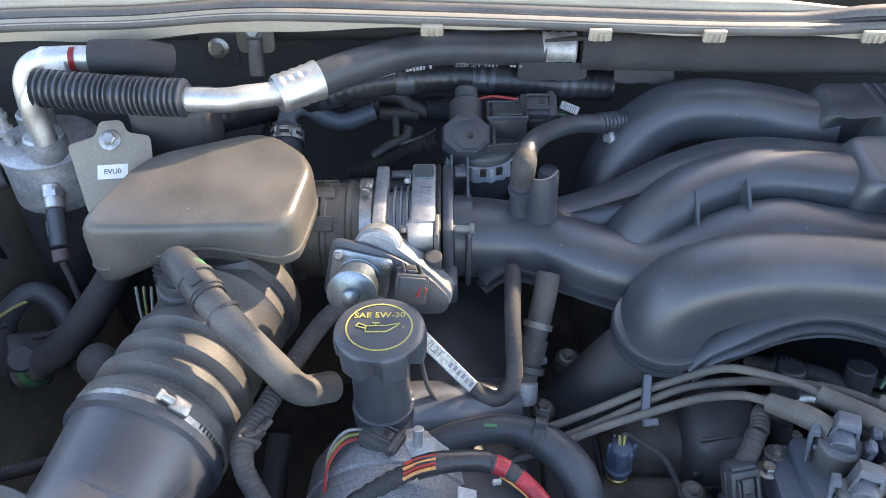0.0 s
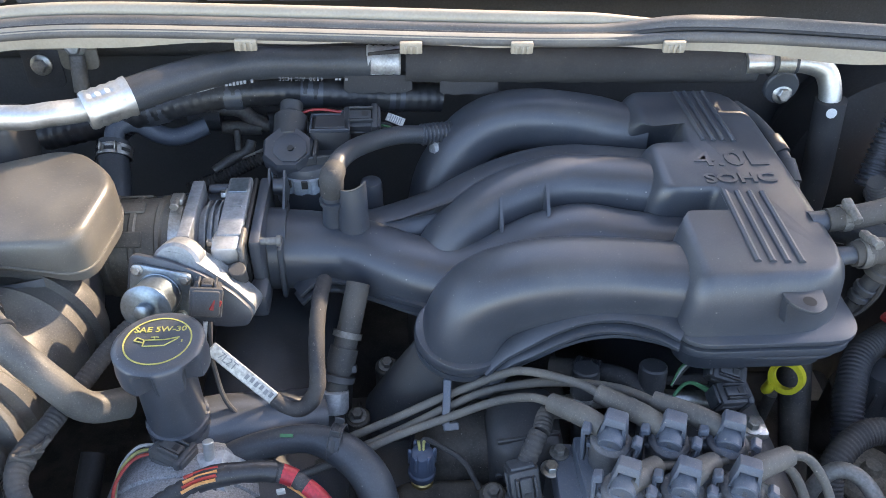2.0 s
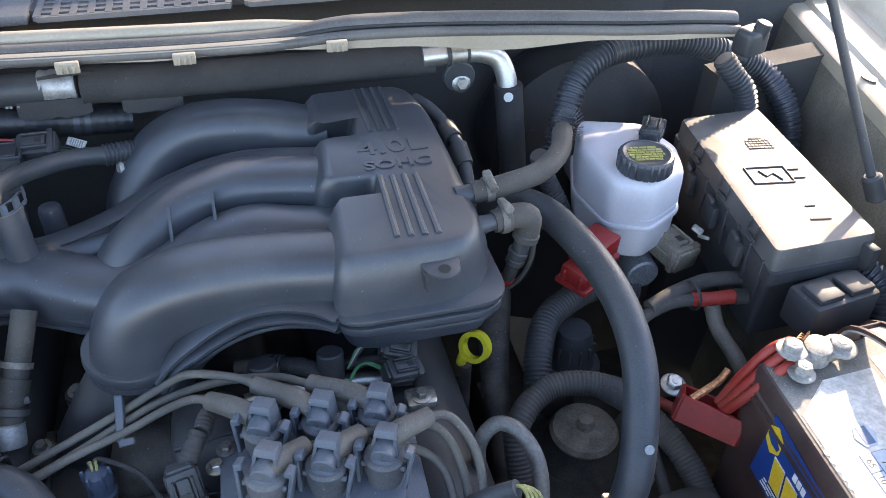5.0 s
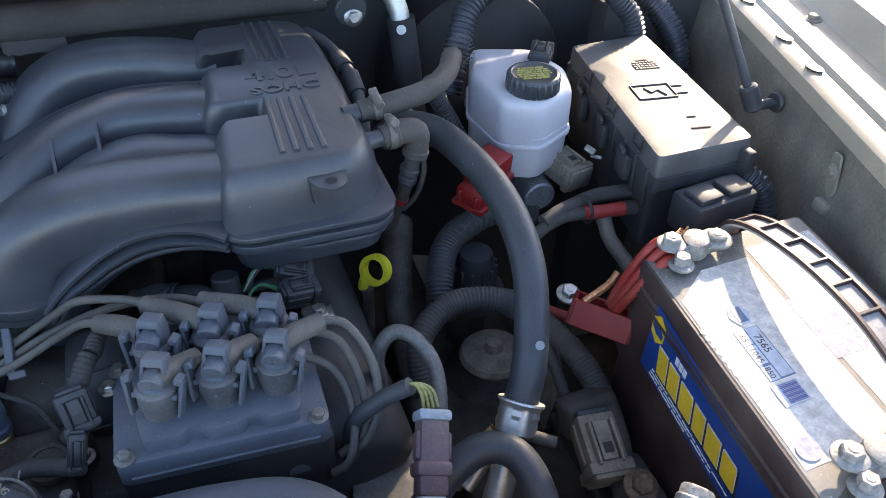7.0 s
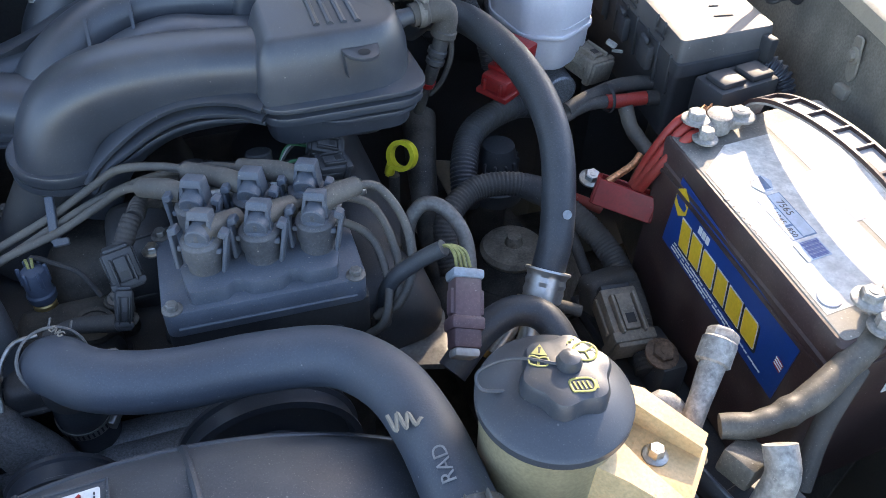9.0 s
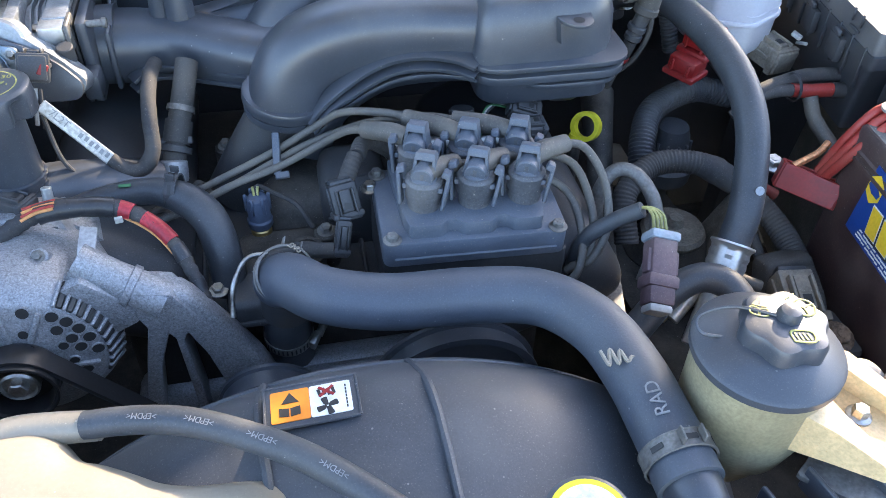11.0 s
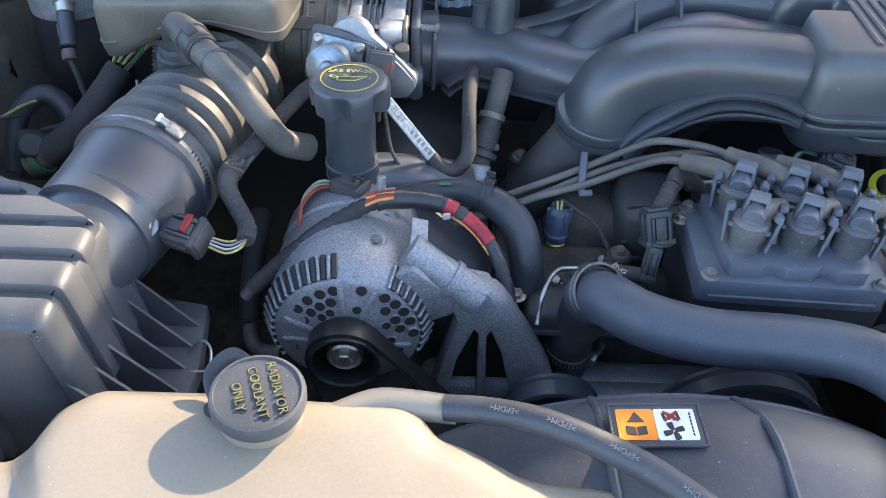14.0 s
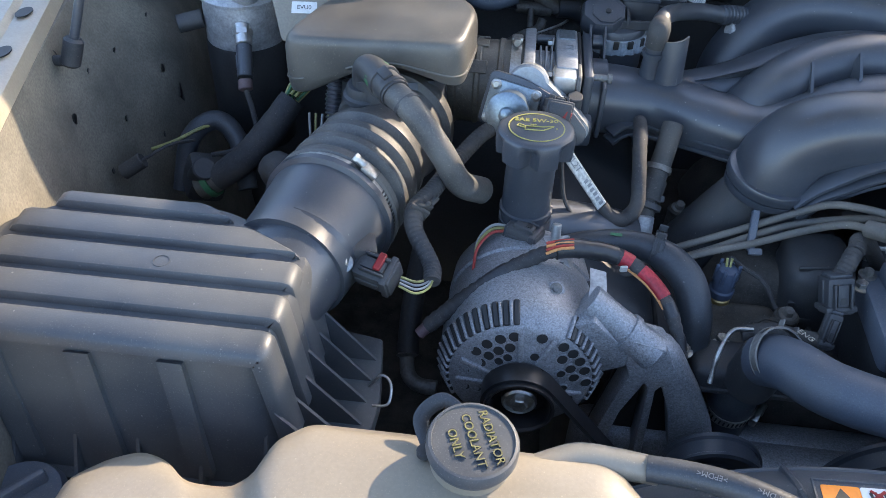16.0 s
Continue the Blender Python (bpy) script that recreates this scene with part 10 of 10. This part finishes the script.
part("cap_pin", lathe([(0.0035, 0), (0.0035, 0.002)], 12, octm @ pose(0.002, -0.006, 0.0283)), INK, pv)
part("relay_rim", join(*[rbox(0.046, 0.0025, 0.005, 0.0008, 1, pose(0.072, 0.782 + s * 0.0165, 0.974)) for s in (-1, 1)], *[rbox(0.0025, 0.036, 0.005, 0.0008, 1, pose(0.072 + s * 0.0215, 0.782, 0.974)) for s in (-1, 1)]), PLASTIC, pv)
part("body_web", join(rbox(0.05, 0.004, 0.012, 0.001, 1, pose(0.066, 0.739, 0.949, 0, 0, 8)), rbox(0.004, 0.05, 0.014, 0.001, 1, pose(0.056, 0.760, 0.952))), PLASTIC_DULL, pv)
# breather: collars of the quick connector
for p, q, r in (((-0.207, 0.490, 0.9885), (-0.19, 0.468, 0.985), 0.0172), ((-0.196, 0.476, 0.9862), (-0.18, 0.458, 0.982), 0.0166), ((-0.178, 0.456, 0.9825), (-0.168, 0.446, 0.978), 0.0150)):
    part("collar", lathe([(r - 0.002, -0.003), (r, -0.002), (r, 0.002), (r - 0.002, 0.003)], 24, along(p, q)), PLASTIC_DULL, brt)
part("release_tab", rbox(0.016, 0.011, 0.006, 0.0015, 2, frame_at((-0.2035, 0.481, 0.9995), (0.6, -0.75, -0.1), (-0.2, -0.4, 0.9))), PLASTIC_DULL, brt)
part("base_boot", lathe([(0.021, 0), (0.021, 0.006), (0.018, 0.008), (0.018, 0.014), (0.0165, 0.018)], 24, along((-0.236, 0.522, 0.947), (-0.234, 0.521, 0.975))), RUBBER, brt)
# bolts and looms in the valley under the intake
for bx, by, bz in ((0.131, 0.560, 0.814), (0.228, 0.408, 0.802), (0.305, 0.44, 0.80), (0.335, 0.46, 0.81), (0.10, 0.505, 0.80)):
    part("cover_bolt", bolt_bm((bx, by, bz), (0, -0.2, 1), 0.006, 0.007), DULL_METAL, eng)
    part("bolt_pad", cyl((bx, by, bz - 0.10), (bx, by, bz), 0.013, 16), IRON, eng)
part("valley_cover", rbox(0.30, 0.20, 0.03, 0.012, 3, pose(0.20, 0.46, 0.735, 4, 0, 0)), PLASTIC_DULL, eng, "black valley cover")
for k in range(4):
    part("valley_rib", rbox(0.005, 0.17, 0.010, 0.002, 1, pose(0.10 + 0.055 * k, 0.46, 0.762, 4, 0, 0)), PLASTIC_DULL, eng)
ih = thing("injector_harness", "black taped injector wiring under the intake runners", "wiring harness", (0.35, 0.49, 0.85))
part("loom", tube([(0.295, 0.52, 0.85), (0.33, 0.505, 0.858), (0.365, 0.488, 0.862), (0.385, 0.462, 0.85), (0.392, 0.44, 0.835)], 0.0095, 14, uneven=0.12), LOOM, ih)
part("branch", tube([(0.365, 0.488, 0.862), (0.405, 0.486, 0.862), (0.44, 0.482, 0.866)], 0.0055, 10, uneven=0.1), LOOM, ih)
part("sleeve", tube([(0.318, 0.512, 0.856), (0.34, 0.50, 0.860)], 0.0115, 12, ribs=0.004, rib_depth=0.0012), PLASTIC, ih)
for k in range(3):
    part("wire", tube([(0.40, 0.470, 0.872), (0.415 + 0.003 * k, 0.485, 0.885), (0.438, 0.478 + 0.003 * k, 0.884)], 0.0014, 6), (GREEN, WHITE_WIRE, LOOM)[k], ih)
connector(ih, (0.452, 0.474, 0.882), (1, -0.2, -0.3), (0, -0.5, 1), (0.034, 0.02, 0.018))
# hose and pipe stub in the gap between air box and alternator
gp = thing("heater_return_hose", "rubber hose darkened for shade, ending in a bare pipe elbow beside the alternator", "hose", (-0.15, 0.33, 0.8))
# darker than the other rubber, for the shadow the hose lies in
part("hose", tube([(-0.164, 0.49, 0.775), (-0.167, 0.455, 0.755), (-0.168, 0.415, 0.728), (-0.167, 0.385, 0.705)], 0.0125, 16), RUBBER_AND_SHADE, gp)
part("pipe", tube([(-0.167, 0.383, 0.703), (-0.163, 0.366, 0.692), (-0.150, 0.356, 0.688), (-0.130, 0.354, 0.688)], 0.0085, 16), DULL_METAL, gp, "bare metal pipe elbow")
part("bead", lathe([(0.0088, -0.003), (0.0128, 0), (0.0088, 0.003)], 20, along((-0.167, 0.384, 0.704), (-0.165, 0.372, 0.696))), DULL_METAL, gp)

# ---- depths set last: things shifted and scaled to fit the camera's view ----
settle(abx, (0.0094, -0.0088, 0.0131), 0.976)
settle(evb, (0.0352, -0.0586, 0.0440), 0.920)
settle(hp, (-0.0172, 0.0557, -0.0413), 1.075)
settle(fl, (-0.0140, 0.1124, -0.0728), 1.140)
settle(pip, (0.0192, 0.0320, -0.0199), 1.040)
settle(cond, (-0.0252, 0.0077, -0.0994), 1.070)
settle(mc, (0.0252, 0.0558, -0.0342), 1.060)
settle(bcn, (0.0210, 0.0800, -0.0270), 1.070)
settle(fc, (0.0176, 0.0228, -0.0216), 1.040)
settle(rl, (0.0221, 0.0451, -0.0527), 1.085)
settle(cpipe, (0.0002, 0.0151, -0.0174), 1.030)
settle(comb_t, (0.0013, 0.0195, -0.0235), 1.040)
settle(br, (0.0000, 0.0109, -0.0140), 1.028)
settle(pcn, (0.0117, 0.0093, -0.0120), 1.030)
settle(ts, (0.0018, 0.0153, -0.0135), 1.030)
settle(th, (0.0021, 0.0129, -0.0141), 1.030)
